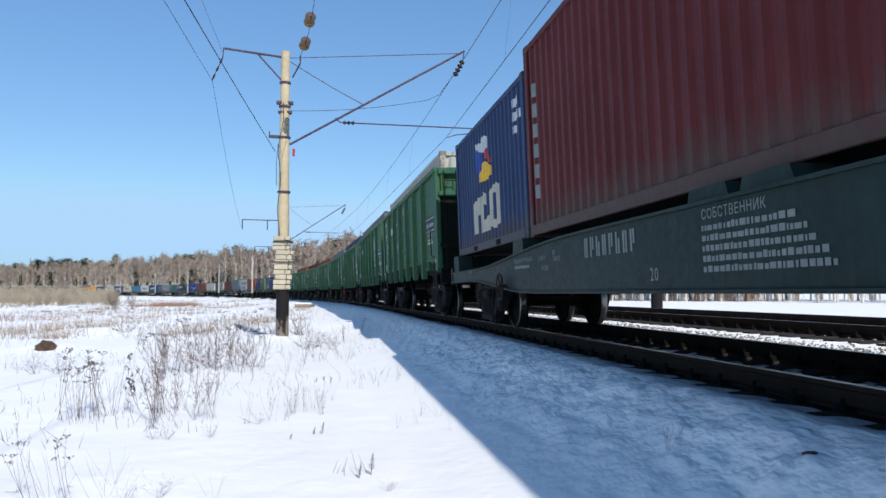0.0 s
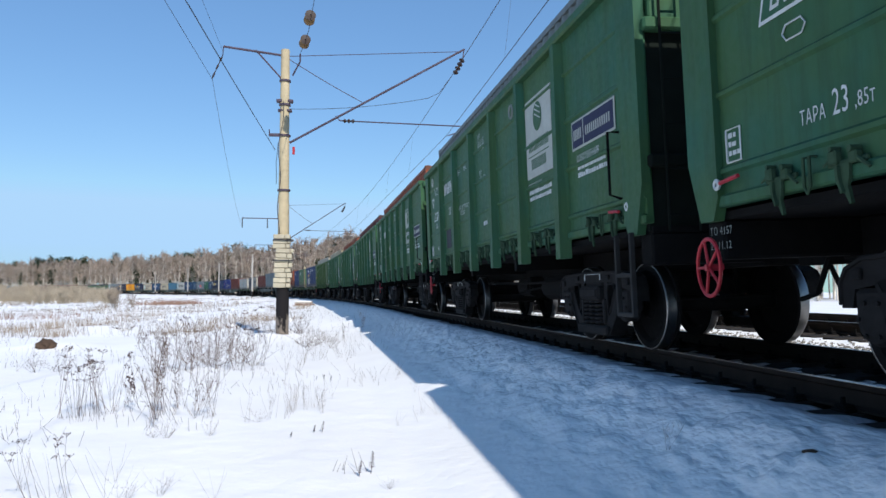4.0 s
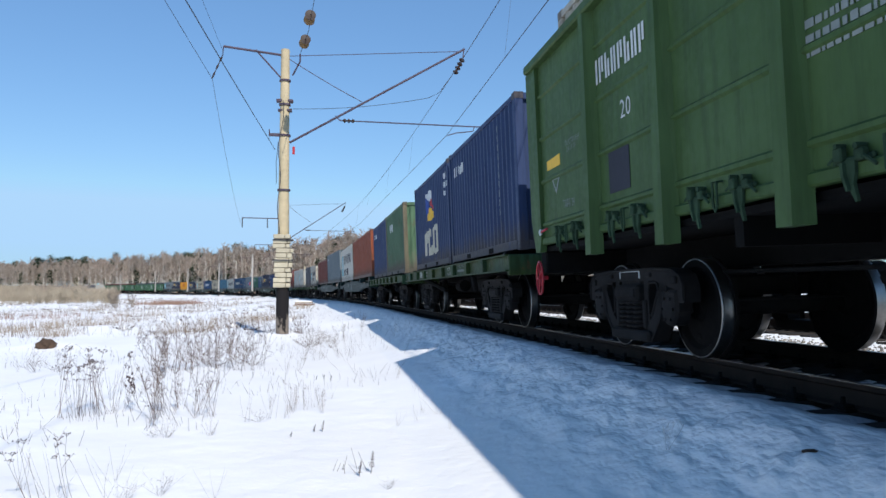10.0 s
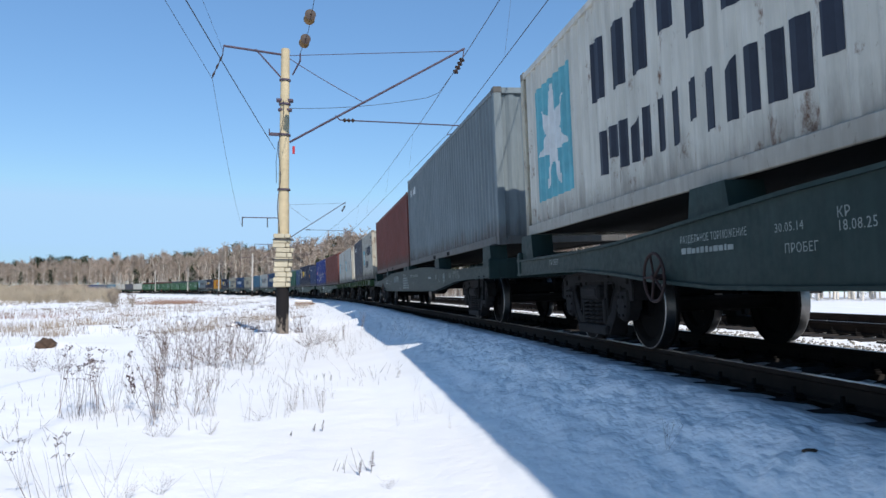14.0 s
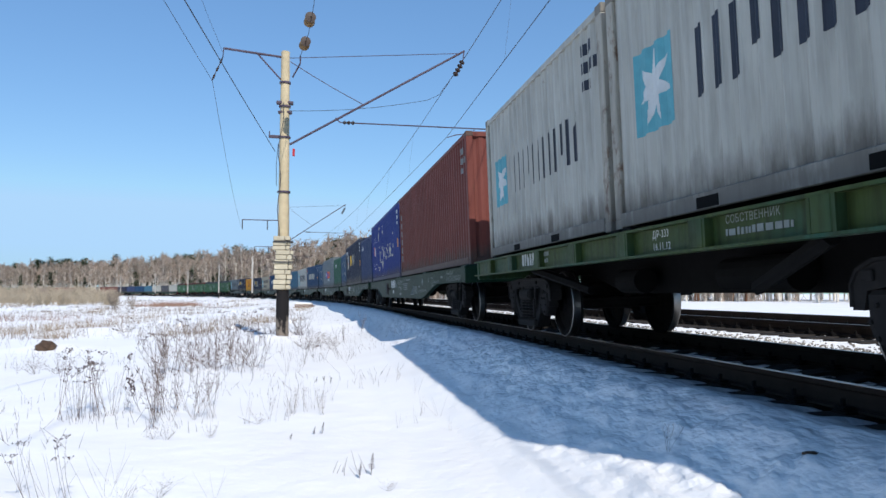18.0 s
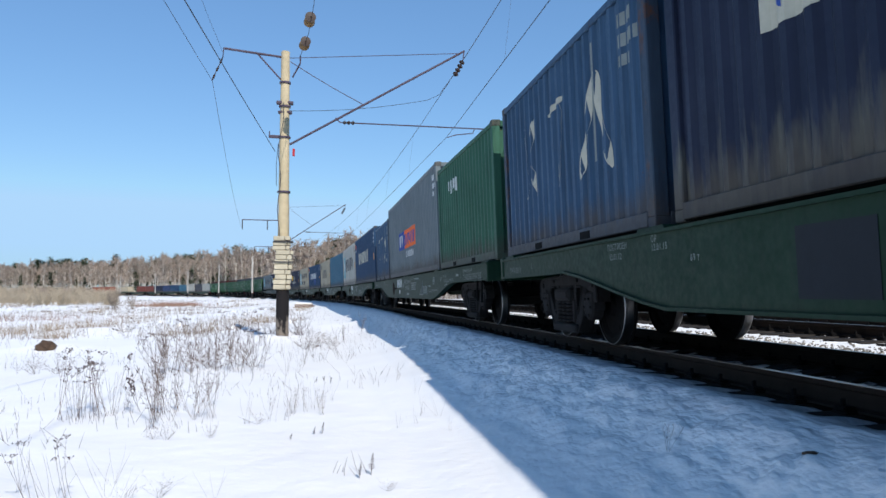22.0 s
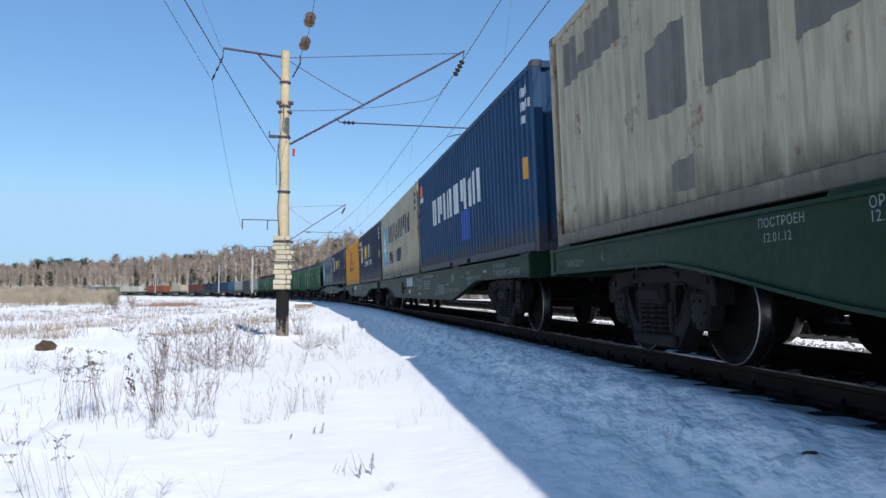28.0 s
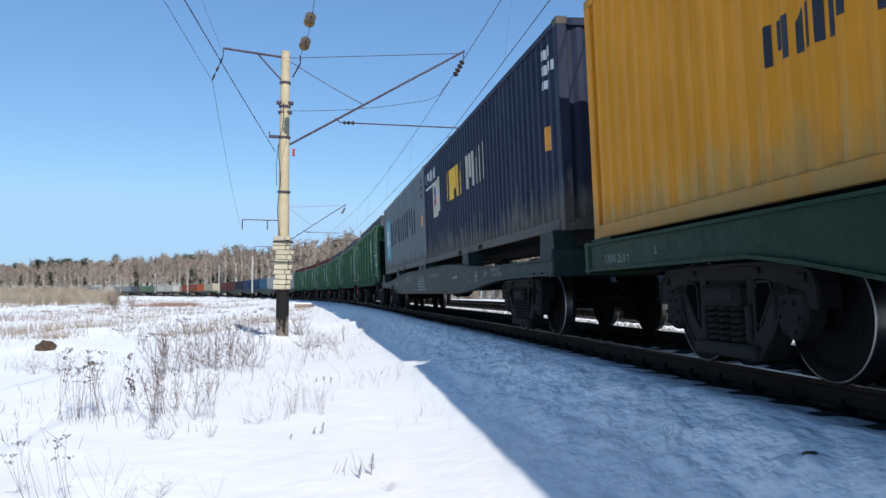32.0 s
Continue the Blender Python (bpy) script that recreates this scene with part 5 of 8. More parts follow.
def long_marks(w, old, seed):
    y = 1.379
    if old:
        digits(8, 3.47, y, 0.99, 0.22, w, DULL_WHITE, 0.85)
        lettering("20", 1.75, y, 0.70, 0.17, w, DULL_WHITE)
        lettering("СОБСТВЕННИК", 0.75, y, 1.16, 0.11, w, DULL_WHITE)
        rows_of_bars(0.75, y, 1.07, 1.7, 5, 0.05, w, seed, DULL_WHITE)
        lettering("КРУПНОТОННАЖНЫЕ КОНТЕЙНЕРЫ", -1.30, y, 1.09, 0.12, w, DULL_WHITE, 0.72)
        lettering("71,2 т", -1.85, y, 0.86, 0.11, w, DULL_WHITE, 0.8)
        lettering("РАЗДЕЛЬНОЕ ТОРМОЖЕНИЕ", 6.72, y, 1.05, 0.085, w, DULL_WHITE, 0.8)
        rows_of_bars(6.70, y, 0.96, 1.0, 1, 0.05, w, seed + 5, DULL_WHITE)
        lettering("30.05.14", 5.35, y, 1.04, 0.085, w, DULL_WHITE)
        lettering("ПРОБЕГ", 5.25, y, 0.90, 0.085, w, DULL_WHITE)
        lettering("КР\n18.08.25", 4.72, y, 1.08, 0.09, w, DULL_WHITE)
        rows_of_bars(-5.0, y, 0.99, 0.5, 1, 0.065, w, seed + 7, DULL_WHITE)
        ring = put("badge", Shape().ring((-7.47, y, 0.98), (0, 1, 0), 0.115, 0.007, 20, 4), DULL_WHITE, w, None, "thin white round badge")
        put("badge_bar", Shape().box(-7.42, -7.39, y - 0.002, y + 0.001, 0.965, 1.01).box(-7.55, -7.52, y - 0.002, y + 0.001, 0.965, 1.01).box(-7.50, -7.44, y - 0.002, y + 0.001, 0.97, 1.06).box(-7.53, -7.41, y - 0.002, y + 0.001, 0.90, 0.93), DULL_WHITE, ring)
        lettering("Н-П", -6.24, y, 1.01, 0.075, w, DULL_WHITE)
        put("small_badge", Shape().ring((-6.31, y, 1.03), (0, 1, 0), 0.06, 0.006, 16, 4), DULL_WHITE, w)
        put("small_badge", Shape().ring((-6.70, y, 0.92), (0, 1, 0), 0.045, 0.006, 16, 4), DULL_WHITE, w)
        lettering("А-493", -6.80, y, 0.895, 0.055, w, DULL_WHITE)
        lettering("(ДБ)", -8.1, y, 0.98, 0.13, w, DULL_WHITE)
        lettering("ПРИПИСАН\nСТ. НАХОДКА", -8.65, y, 1.04, 0.11, w, DULL_WHITE)
        lettering("ПРОБЕГ", 10.6, y, 1.0, 0.10, w, DULL_WHITE)
        return
    digits(8, 2.26, y, 0.88, 0.28, w)
    bars(1.75, y, 0.66, [0.05, 0.09, 0.09, 0.05], 0.12, w)
    put("round_badge", Shape().ring((0.43, y, 0.95), (0, 1, 0), 0.07, 0.016, 14, 4), DULL_WHITE, w)
    lettering("КРУПНОТОННАЖНЫЕ", 0.18, y, 0.98, 0.20, w, DULL_WHITE, stretch=0.68)
    lettering("КОНТЕЙНЕРЫ", -0.10, y, 0.78, 0.20, w, DULL_WHITE, stretch=0.68)
    bars(-0.45, y, 0.61, [0.5], 0.07, w, DULL_WHITE)
    lettering("СОБСТВЕННИК", -1.62, y, 1.09, 0.11, w, DULL_WHITE, stretch=0.85)
    rows_of_bars(-2.4, y, 1.09, 1.15, 1, 0.05, w, seed, DULL_WHITE)
    rows_of_bars(-1.62, y, 0.97, 1.3, 4, 0.04, w, seed + 1, DULL_WHITE)
    logo = put("company_emblem", Shape().prism([(-3.36, 0.62), (-4.10, 0.62), (-4.12, 1.03), (-3.98, 0.86)], y - 0.002, y + 0.001), DULL_WHITE, w, None, "white outlined sail emblem")
    put("emblem_field", Shape().prism([(-3.44, 0.635), (-4.085, 0.635), (-4.10, 0.985), (-3.965, 0.845)], y, y + 0.003), EMBLEM_BLUE, logo)
    bars(-4.18, y, 0.64, [0.04, 0.05, 0.04, 0.05, 0.04, 0.05, 0.04, 0.05], 0.24, w, DULL_WHITE, 1.3, "company_bars")
    rows_of_bars(-5.2, y, 0.84, 0.5, 1, 0.05, w, seed + 2, DULL_WHITE)
    lettering("ОАО «ЗАВОД МЕТАЛЛОКОНСТРУКЦИЙ»", -5.2, y, 0.70, 0.105, w, DULL_WHITE, stretch=0.72)
    badge = put("oval_badge", Shape().tube([(-6.10 + 0.135 * math.cos(q * 0.3927), y, 1.0 + (0.085 * math.sin(q * 0.3927)) + 0.03 * math.cos(q * 0.3927) * -1) for q in range(17)], 0.010, 4), DULL_WHITE, w)
    put("badge_bar", Shape().prism([(-6.00, 0.955), (-6.06, 0.955), (-6.10, 1.045), (-6.04, 1.045)], y - 0.002, y + 0.002).prism([(-6.10, 0.965), (-6.15, 0.965), (-6.18, 1.05), (-6.13, 1.05)], y - 0.002, y + 0.002).tube([(-6.20, y, 0.96), (-6.0, y, 1.0)], 0.007, 4), DULL_WHITE, badge)
    lettering("(ДБ)", -7.13, y, 0.985, 0.115, w, DULL_WHITE, stretch=0.8)
    lettering("ПРИПИСАН", -7.60, y, 1.04, 0.085, w, DULL_WHITE, stretch=0.8)
    lettering("СТ. НАХОДКА-ВОСТОЧНАЯ ДВЖД", -7.62, y, 0.925, 0.105, w, DULL_WHITE, stretch=0.66)
    lettering("КОД СТ.", -7.63, y, 0.84, 0.065, w, DULL_WHITE, stretch=0.8)
    bars(-7.86, y, 0.84, [0.022] * 6, 0.05, w, DULL_WHITE, 0.6)
    bars(-9.2, y, 1.04, [0.25], 0.05, w, DULL_WHITE)
    lettering("L", -9.72, y, 1.0, 0.13, w, DULL_WHITE)
    lettering("СРОЧНЫЙ ВОЗВРАТ", -9.98, y, 1.10, 0.10, w, DULL_WHITE, stretch=0.85)
    lettering("СТ. НАХОДКА-ВОСТОЧНАЯ ДВЖД", -9.98, y, 0.945, 0.16, w, DULL_WHITE, stretch=0.60)
    lettering("ТАРА 25,0 т", 11.7, y, 0.98, 0.12, w, DULL_WHITE)
    lettering("L", 10.4, y, 1.02, 0.11, w, DULL_WHITE)
    lettering("69 т", 5.45, y, 0.92, 0.085, w, DULL_WHITE)
    lettering("ПОСТРОЕН", 7.3, y, 1.10, 0.09, w, DULL_WHITE)
    lettering("12.01.12", 7.25, y, 1.0, 0.09, w, DULL_WHITE)
    lettering("ОР\n12.01.15", 6.2, y, 1.12, 0.09, w, DULL_WHITE)


SL = 6.72


def short_flat(paint):
    """A 14.7 m flat wagon with stake pockets and trussed sills."""
    w = thing("short_flat_wagon", "", "wagon", "wagons of the train")
    for side in (1, -1):
        s0, s1 = sorted((side * 1.40, side * 1.42))
        put("side_sill", Shape().box(-SL, SL, s0, s1, 1.0, 1.255), paint, w)
        for z, name in ((1.0, "bottom_flange"), (1.245, "top_flange")):
            put(name, Shape().box(-SL, SL, *sorted((side * 1.36, side * 1.50)), z - 0.012, z + 0.012), paint, w)
        for k in range(8):
            x = -SL + 1.75 + k * (2 * SL - 3.0) / 7
            pocket = Shape().soft(x - 0.10, x + 0.10, *sorted((side * 1.42, side * 1.50)), 1.005, 1.25, 0.012)
            for e in (-0.115, 0.115):
                pocket.box(x + e - 0.015, x + e + 0.015, *sorted((side * 1.42, side * 1.495)), 1.0, 1.255)
            put("stake_pocket", pocket, paint, w)
        for a_, b_ in ((-3.3, -1.9), (3.3, 1.9)):
            put("truss", Shape().rod((a_, side * 1.30, 1.0), (b_, side * 0.95, 0.68), 0.06, 6), FRAME_BLACK, w)
    for end in (1, -1):
        put("headstock", Shape().soft(*sorted((end * (SL - 0.10), end * (SL + 0.04))), -1.44, 1.44, 0.92, 1.255, 0.02), paint, w)
        put("coupler", COUPLER, FRAME_BLACK, w, Matrix.Translation((end * (SL - 0.05), 0, 0)) @ Matrix.Rotation(0 if end > 0 else math.pi, 4, "Z"))
    put("deck", Shape().box(-SL, SL, -1.38, 1.38, 1.22, 1.255), FRAME_BLACK, w)
    put("centre_sill", Shape().prism([(-SL, 0.9), (-3.5, 0.9), (-2.2, 0.62), (2.2, 0.62), (3.5, 0.9), (SL, 0.9), (SL, 1.24), (-SL, 1.24)], -0.36, 0.36), FRAME_BLACK, w)
    put("air_tank", Shape().rod((-1.9, 0.55, 0.80), (-0.8, 0.55, 0.80), 0.16, 14), FRAME_BLACK, w)
    put("brake_cylinder", Shape().rod((1.0, 0.6, 0.78), (1.6, 0.6, 0.78), 0.15, 14), FRAME_BLACK, w)
    for x in (-5.9, -0.15, 0.15, 5.9):
        for side in (1, -1):
            put("container_lock", Shape().soft(x - 0.11, x + 0.11, *sorted((side * 1.06, side * 1.30)), 1.25, 1.325, 0.01), FRAME_BLACK, w)
    running_gear(w, SL - 2.3)
    return w


def short_marks(w, seed):
    y = 1.424
    digits(8, 3.48, y, 1.06, 0.17, w, None, 0.8)
    lettering("ДР-333", -1.04, y, 1.15, 0.095, w)
    lettering("16.11.12", -1.04, y, 1.04, 0.095, w)
    rows_of_bars(2.6, y, 1.16, 0.5, 2, 0.055, w, seed, DULL_WHITE)
    lettering("СОБСТВЕННИК", -2.3, y, 1.17, 0.085, w, DULL_WHITE)
    rows_of_bars(-2.3, y, 1.08, 0.8, 1, 0.055, w, seed + 1, DULL_WHITE)
    put("patch", Shape().box(4.05, 4.4, y - 0.002, y + 0.001, 1.03, 1.27), DARK_PATCH, w)


# containers: x away, y to the left, z up from the foot; the middle of the foot is the origin
PITCH, DEPTH = 0.278, 0.036
CORRUGATION = [(0.0, 0.0), (0.072, 0.0), (0.140, 1.0), (0.212, 1.0)]
CASTING = Shape().soft(-0.089, 0.089, -0.081, 0.081, 0, 0.118, 0.01).mesh("corner_casting")
BOXES = {}


def folds(half):
    """Break points of the folded wall from -half to half: (x, depth)."""
    n = int(round(2 * half / PITCH))
    p = 2 * half / n
    pts = []
    for k in range(n):
        pts += [(-half + (k + u / PITCH) * p, -DEPTH * d) for u, d in CORRUGATION]
    return pts + [(half, 0.0)]


def box_meshes(length, height):
    key = (length, height)
    if key in BOXES:
        return BOXES[key]
    hx, hy = length / 2, 1.219
    got = {}
    for name, half in (("side", hx - 0.09), ("end", hy - 0.09)):
        pts = folds(half)
        sh = Shape()
        for x, d in pts:
            sh.v += [(x, d, 0.16), (x, d, height - 0.11)]
        sh.f = [(2 * i, 2 * i + 2, 2 * i + 3, 2 * i + 1) for i in range(len(pts) - 1)]
        got[name] = sh.mesh(name + "_wall")
    got["bottom"] = Shape().soft(-hx + 0.17, hx - 0.17, -0.03, 0.02, 0.02, 0.17, 0.008)
    got["bottom"] = got["bottom"].mesh("bottom_rail")
    got["pocket"] = Shape().box(-0.18, 0.18, -0.03, 0.024, 0.035, 0.13).mesh("forklift_pocket")
    got["top"] = Shape().soft(-hx + 0.17, hx - 0.17, -0.04, 0.015, height - 0.115, height - 0.03, 0.008).mesh("top_rail")
    got["post"] = Shape().soft(-0.085, 0.085, -0.075, 0.075, 0.11, height - 0.11, 0.012).mesh("corner_post")
    got["sill"] = Shape().soft(-0.05, 0.02, -1.06, 1.06, 0.01, 0.16, 0.008).mesh("end_sill")
    got["header"] = Shape().soft(-0.05, 0.02, -1.06, 1.06, height - 0.13, height - 0.02, 0.008).mesh("end_header")
    roof = Shape()
    n = int(length / 0.209)
    for k in range(n + 1):
        x = -hx + 0.1 + k * (length - 0.2) / n
        roof.v += [(x, -1.18, height - 0.03), (x, -1.0, height - 0.005 - 0.02 * (k % 2)), (x, 1.0, height - 0.005 - 0.02 * (k % 2)), (x, 1.18, height - 0.03)]
    roof.f = [(4 * k + i, 4 * k + 4 + i, 4 * k + 5 + i, 4 * k + 1 + i) for k in range(n) for i in range(3)]
    got["roof"] = roof.mesh("roof")
    got["floor"] = Shape().box(-hx + 0.1, hx - 0.1, -1.17, 1.17, 0.05, 0.15).mesh("floor")
    BOXES[key] = got
    return got


def container(length, height, paint, label, marks=None, seed=0):
    ob = thing("shipping_container", label, "container", "containers on the train")
    g = box_meshes(length, height)
    hx, hy = length / 2, 1.219
    turn = Matrix.Rotation(math.pi, 4, "Z")
    quarter = Matrix.Rotation(math.pi / 2, 4, "Z")
    for m in (Matrix.Translation((0, hy - 0.012, 0)), turn @ Matrix.Translation((0, hy - 0.012, 0))):
        put("side_wall", g["side"], paint, ob, m)
        put("bottom_rail", g["bottom"], paint, ob, m)
        put("top_rail", g["top"], paint, ob, m)
    for m in (quarter @ Matrix.Translation((0, hx - 0.03, 0)), turn @ quarter @ Matrix.Translation((0, hx - 0.03, 0))):
        put("end_wall", g["end"], paint, ob, m)
    for sx in (1, -1):
        for key, name in (("sill", "end_sill"), ("header", "end_header")):
            put(name, g[key], paint, ob, Matrix.Translation((sx * (hx - 0.02), 0, 0)) @ (Matrix() if sx > 0 else turn))
        for sy in (1, -1):
            put("corner_post", g["post"], POST_OF.get(paint, paint), ob, Matrix.Translation((sx * (hx - 0.086), sy * (hy - 0.076), 0)))
            for z in (0, height - 0.118):
                put("corner_casting", CASTING, POST_OF.get(paint, paint), ob, Matrix.Translation((sx * (hx - 0.089), sy * (hy - 0.081), z)))
    put("roof", g["roof"], paint, ob)
    put("floor", g["floor"], FRAME_BLACK, ob)
    if length < 7 or seed % 2:
        for x in (-1.03, 1.03):
            put("forklift_pocket", g["pocket"], FRAME_BLACK, ob, Matrix.Translation((x, hy - 0.012, 0)), "dark forklift pocket")
    if marks:
        marks(ob, length, height, seed)
    return ob


def painted(name, columns, parent, length, material, lift=0.003):
    """Paint that follows the folds of the left side. columns: strips of (x0, x1, (foot0, head0), (foot1, head1))."""
    if name in ("name_blocks", "vertical_bars", "grey_patch", "emblem_bar", "emblem_block", "worn_blocks") and len(columns) > 1:
        single = {"name_blocks": "name_bar", "vertical_bars": "code_bar", "worn_blocks": "worn_bar"}.get(name, name)
        return [painted(single, [c], parent, length, material, lift) for c in columns]
    pts = folds(length / 2 - 0.09)
    xs, ds = np.array([p[0] for p in pts]), np.array([p[1] for p in pts])
    sh = Shape()
    for x0, x1, a_, b_ in columns:
        if x0 > x1:
            x0, x1, a_, b_ = x1, x0, b_, a_
        cuts = [x0] + [x for x in xs if x0 + 1e-4 < x < x1 - 1e-4] + [x1]
        base = len(sh.v)
        for x in cuts:
            f = (x - x0) / max(1e-6, x1 - x0)
            y = 1.207 + lift + float(np.interp(x, xs, ds))
            sh.v += [(x, y, a_[0] + (b_[0] - a_[0]) * f), (x, y, a_[1] + (b_[1] - a_[1]) * f)]
        sh.f += [(base + 2 * i, base + 2 * i + 2, base + 2 * i + 3, base + 2 * i + 1) for i in range(len(cuts) - 1)]
    ob = put(name, sh, material, parent)
    if name in ("code_bars", "sticker_bars"):
        tagged(ob, kind="stuff")
    return ob


def ribbon(name, pts, width, ob, L, material, lift=0.004):
    """A painted stroke along points (x, z) that follows the folds of the left side, thick where it runs down."""
    folds_ = folds(L / 2 - 0.09)
    xs, ds = np.array([p[0] for p in folds_]), np.array([p[1] for p in folds_])
    fine = []
    for k in range(len(pts) - 1):
        p0, p1, p2, p3 = [Vector(pts[min(max(k + d, 0), len(pts) - 1)]) for d in (-1, 0, 1, 2)]
        for q in range(12):
            u = q / 12
            fine.append(0.5 * (2 * p1 + (p2 - p0) * u + (2 * p0 - 5 * p1 + 4 * p2 - p3) * u * u + (3 * p1 - p0 - 3 * p2 + p3) * u ** 3))
    fine.append(Vector(pts[-1]))
    sh, n = Shape(), len(fine)
    for i, p in enumerate(fine):
        d = (fine[min(i + 1, n - 1)] - fine[max(i - 1, 0)]).normalized()
        w = width * (0.45 + 0.75 * abs(d.y)) * min(1, 0.35 + 4 * min(i, n - 1 - i) / n) / 2
        for side in (1, -1):
            x, z = p.x - d.y * w * side, p.y + d.x * w * side
            sh.v.append((x, 1.207 + lift + float(np.interp(x, xs, ds)), z))
    sh.f = [(2 * i, 2 * i + 1, 2 * i + 3, 2 * i + 2) for i in range(n - 1)]
    return put(name, sh, material, ob)


def blocks(x, z, n, w, h, style=0):
    """A row of plain bars the size of n painted capitals, two bars each, from x towards -x."""
    out, t = [], w * 0.36
    for k in range(n):
        a_ = x - k * w * 1.22
        cut = (k + style) % 3
        out.append((a_ - t, a_, (z, z + h), (z, z + h)))
        out.append((a_ - w, a_ - w + t, (z + (h * 0.3 if cut == 1 else 0), z + h), (z + (h * 0.3 if cut == 1 else 0), z + h * (0.72 if cut == 2 else 1))))
    return out


def id_marks(ob, L, H, material, extra=True):
    """Owner's code as plain bars near the leading top corner."""
    x = -L / 2 + 0.75
    cols = [(x - 0.10 * k - 0.07, x - 0.10 * k, (H - 0.42, H - 0.28), (H - 0.42, H - 0.28)) for k in range(4)]
    cols += [(x - 0.10 * k - 0.07, x - 0.10 * k, (H - 0.64, H - 0.50), (H - 0.64, H - 0.50)) for k in range(5)]
    cols += [(x - 0.10 * k - 0.07, x - 0.10 * k, (H - 0.84, H - 0.72), (H - 0.84, H - 0.72)) for k in range(3)]
    painted("code_bars", cols, ob, L, material)
    if extra:
        painted("height_label", [(x - 0.23, x - 0.03, (H - 1.72, H - 1.38), (H - 1.72, H - 1.38))], ob, L, LABEL_ORANGE)


def star(x, z, w, h):
    """A seven-pointed star as columns."""
    r = h * 0.36
    pts = []
    for k in range(14):
        rr = r if k % 2 == 0 else r * 0.42
        a_ = math.pi / 2 + k * math.pi / 7
        pts.append((x + rr * math.cos(a_) * 0.9, z + rr * math.sin(a_)))
    out = []
    n = 64
    for k in range(n):
        x0, x1 = x - r + 2 * r * k / n, x - r + 2 * r * (k + 1) / n
        xm, hit = (x0 + x1) / 2, []
        for p, q in zip(pts, pts[1:] + pts[:1]):
            if (p[0] - xm) * (q[0] - xm) < 0:
                hit.append(p[1] + (q[1] - p[1]) * (xm - p[0]) / (q[0] - p[0]))
        hit.sort()
        for lo, hi in zip(hit[::2], hit[1::2]):
            out.append((x0, x1, (lo, hi), (lo, hi)))
    return out


def star_line(two, ink=None):
    """Light-blue square with a white star, and one or two rows of dark blocks."""
    def marks(ob, L, H, seed):
        s = L / C40
        x, q, zc = 5.4 * s - (0 if L > 7 else 0.30), 1.66 * (1.0 if L > 7 else 0.50), H * 0.50
        painted("blue_square", [(x - q, x, (zc - q * 0.5, zc + q * 0.5), (zc - q * 0.5, zc + q * 0.5))], ob, L, SKY_PAINT)
        painted("star", star(x - q * 0.5, zc, q, q * 1.32), ob, L, WHITE_PAINT, 0.005)
        if two:
            painted("name_blocks", blocks(2.92 * s, H * 0.52, 6, 0.95 * s, 0.70 if L > 7 else 0.5), ob, L, ink or INK)
            painted("name_blocks", blocks(2.75 * s, H * 0.52 - (0.88 if L > 7 else 0.66), 7, 0.50 * s, 0.50 if L > 7 else 0.38, 1), ob, L, ink or INK)
        else:
            painted("name_blocks", blocks(3.28 * s - (0 if L > 7 else 0.45), H * 0.38, 6, 1.03 * s * (1 if L > 7 else 0.88), 0.92 if L > 7 else 0.6), ob, L, ink or INK)
        id_marks(ob, L, H, INK, H > 2.7)
    return marks


def flag_box(ob, L, H, seed):
    """A waving flag in four colours over three white figures."""
    for mat, cols in ((WHITE_PAINT, [(0.40, 0.87, (1.95, 2.14), (2.10, 2.18)), (0.0, 0.40, (1.88, 2.24), (1.95, 2.12)), (-0.27, 0.0, (1.96, 2.12), (1.88, 2.24))]),
                      (LOGO_BLUE, [(0.62, 0.87, (1.42, 2.03), (2.0, 2.09)), (0.30, 0.62, (1.65, 1.94), (1.42, 2.03))]),
                      (RED_PAINT, [(-0.20, 0.06, (1.72, 1.95), (1.79, 1.87)), (-0.53, -0.20, (1.58, 1.64), (1.72, 1.95))]),
                      (YELLOW_PAINT, [(0.30, 0.62, (1.36, 1.64), (1.36, 1.41)), (-0.05, 0.30, (1.32, 1.77), (1.36, 1.64)), (-0.63, -0.05, (1.39, 1.50), (1.32, 1.71))])):
        painted("flag_field", cols, ob, L, mat)
    for pieces in ([(0.80, 1.24, (0.38, 1.06), (0.38, 1.02)), (0.52, 0.80, (0.72, 1.06), (0.74, 1.10))],
                   [(0.20, 0.46, (0.36, 1.14), (0.36, 1.06)), (-0.25, 0.20, (0.36, 0.66), (0.36, 0.58)), (0.0, 0.20, (0.86, 1.06), (0.90, 1.14))],
                   [(-0.52, -0.30, (0.38, 1.14), (0.44, 1.06)), (-1.16, -0.92, (0.46, 1.08), (0.38, 1.18)), (-0.92, -0.52, (1.02, 1.18), (1.0, 1.14)), (-0.92, -0.52, (0.36, 0.52), (0.36, 0.52))]):
        painted("name_figure", pieces, ob, L, CREAM_PAINT)
    id_marks(ob, L, H, WHITE_PAINT, False)


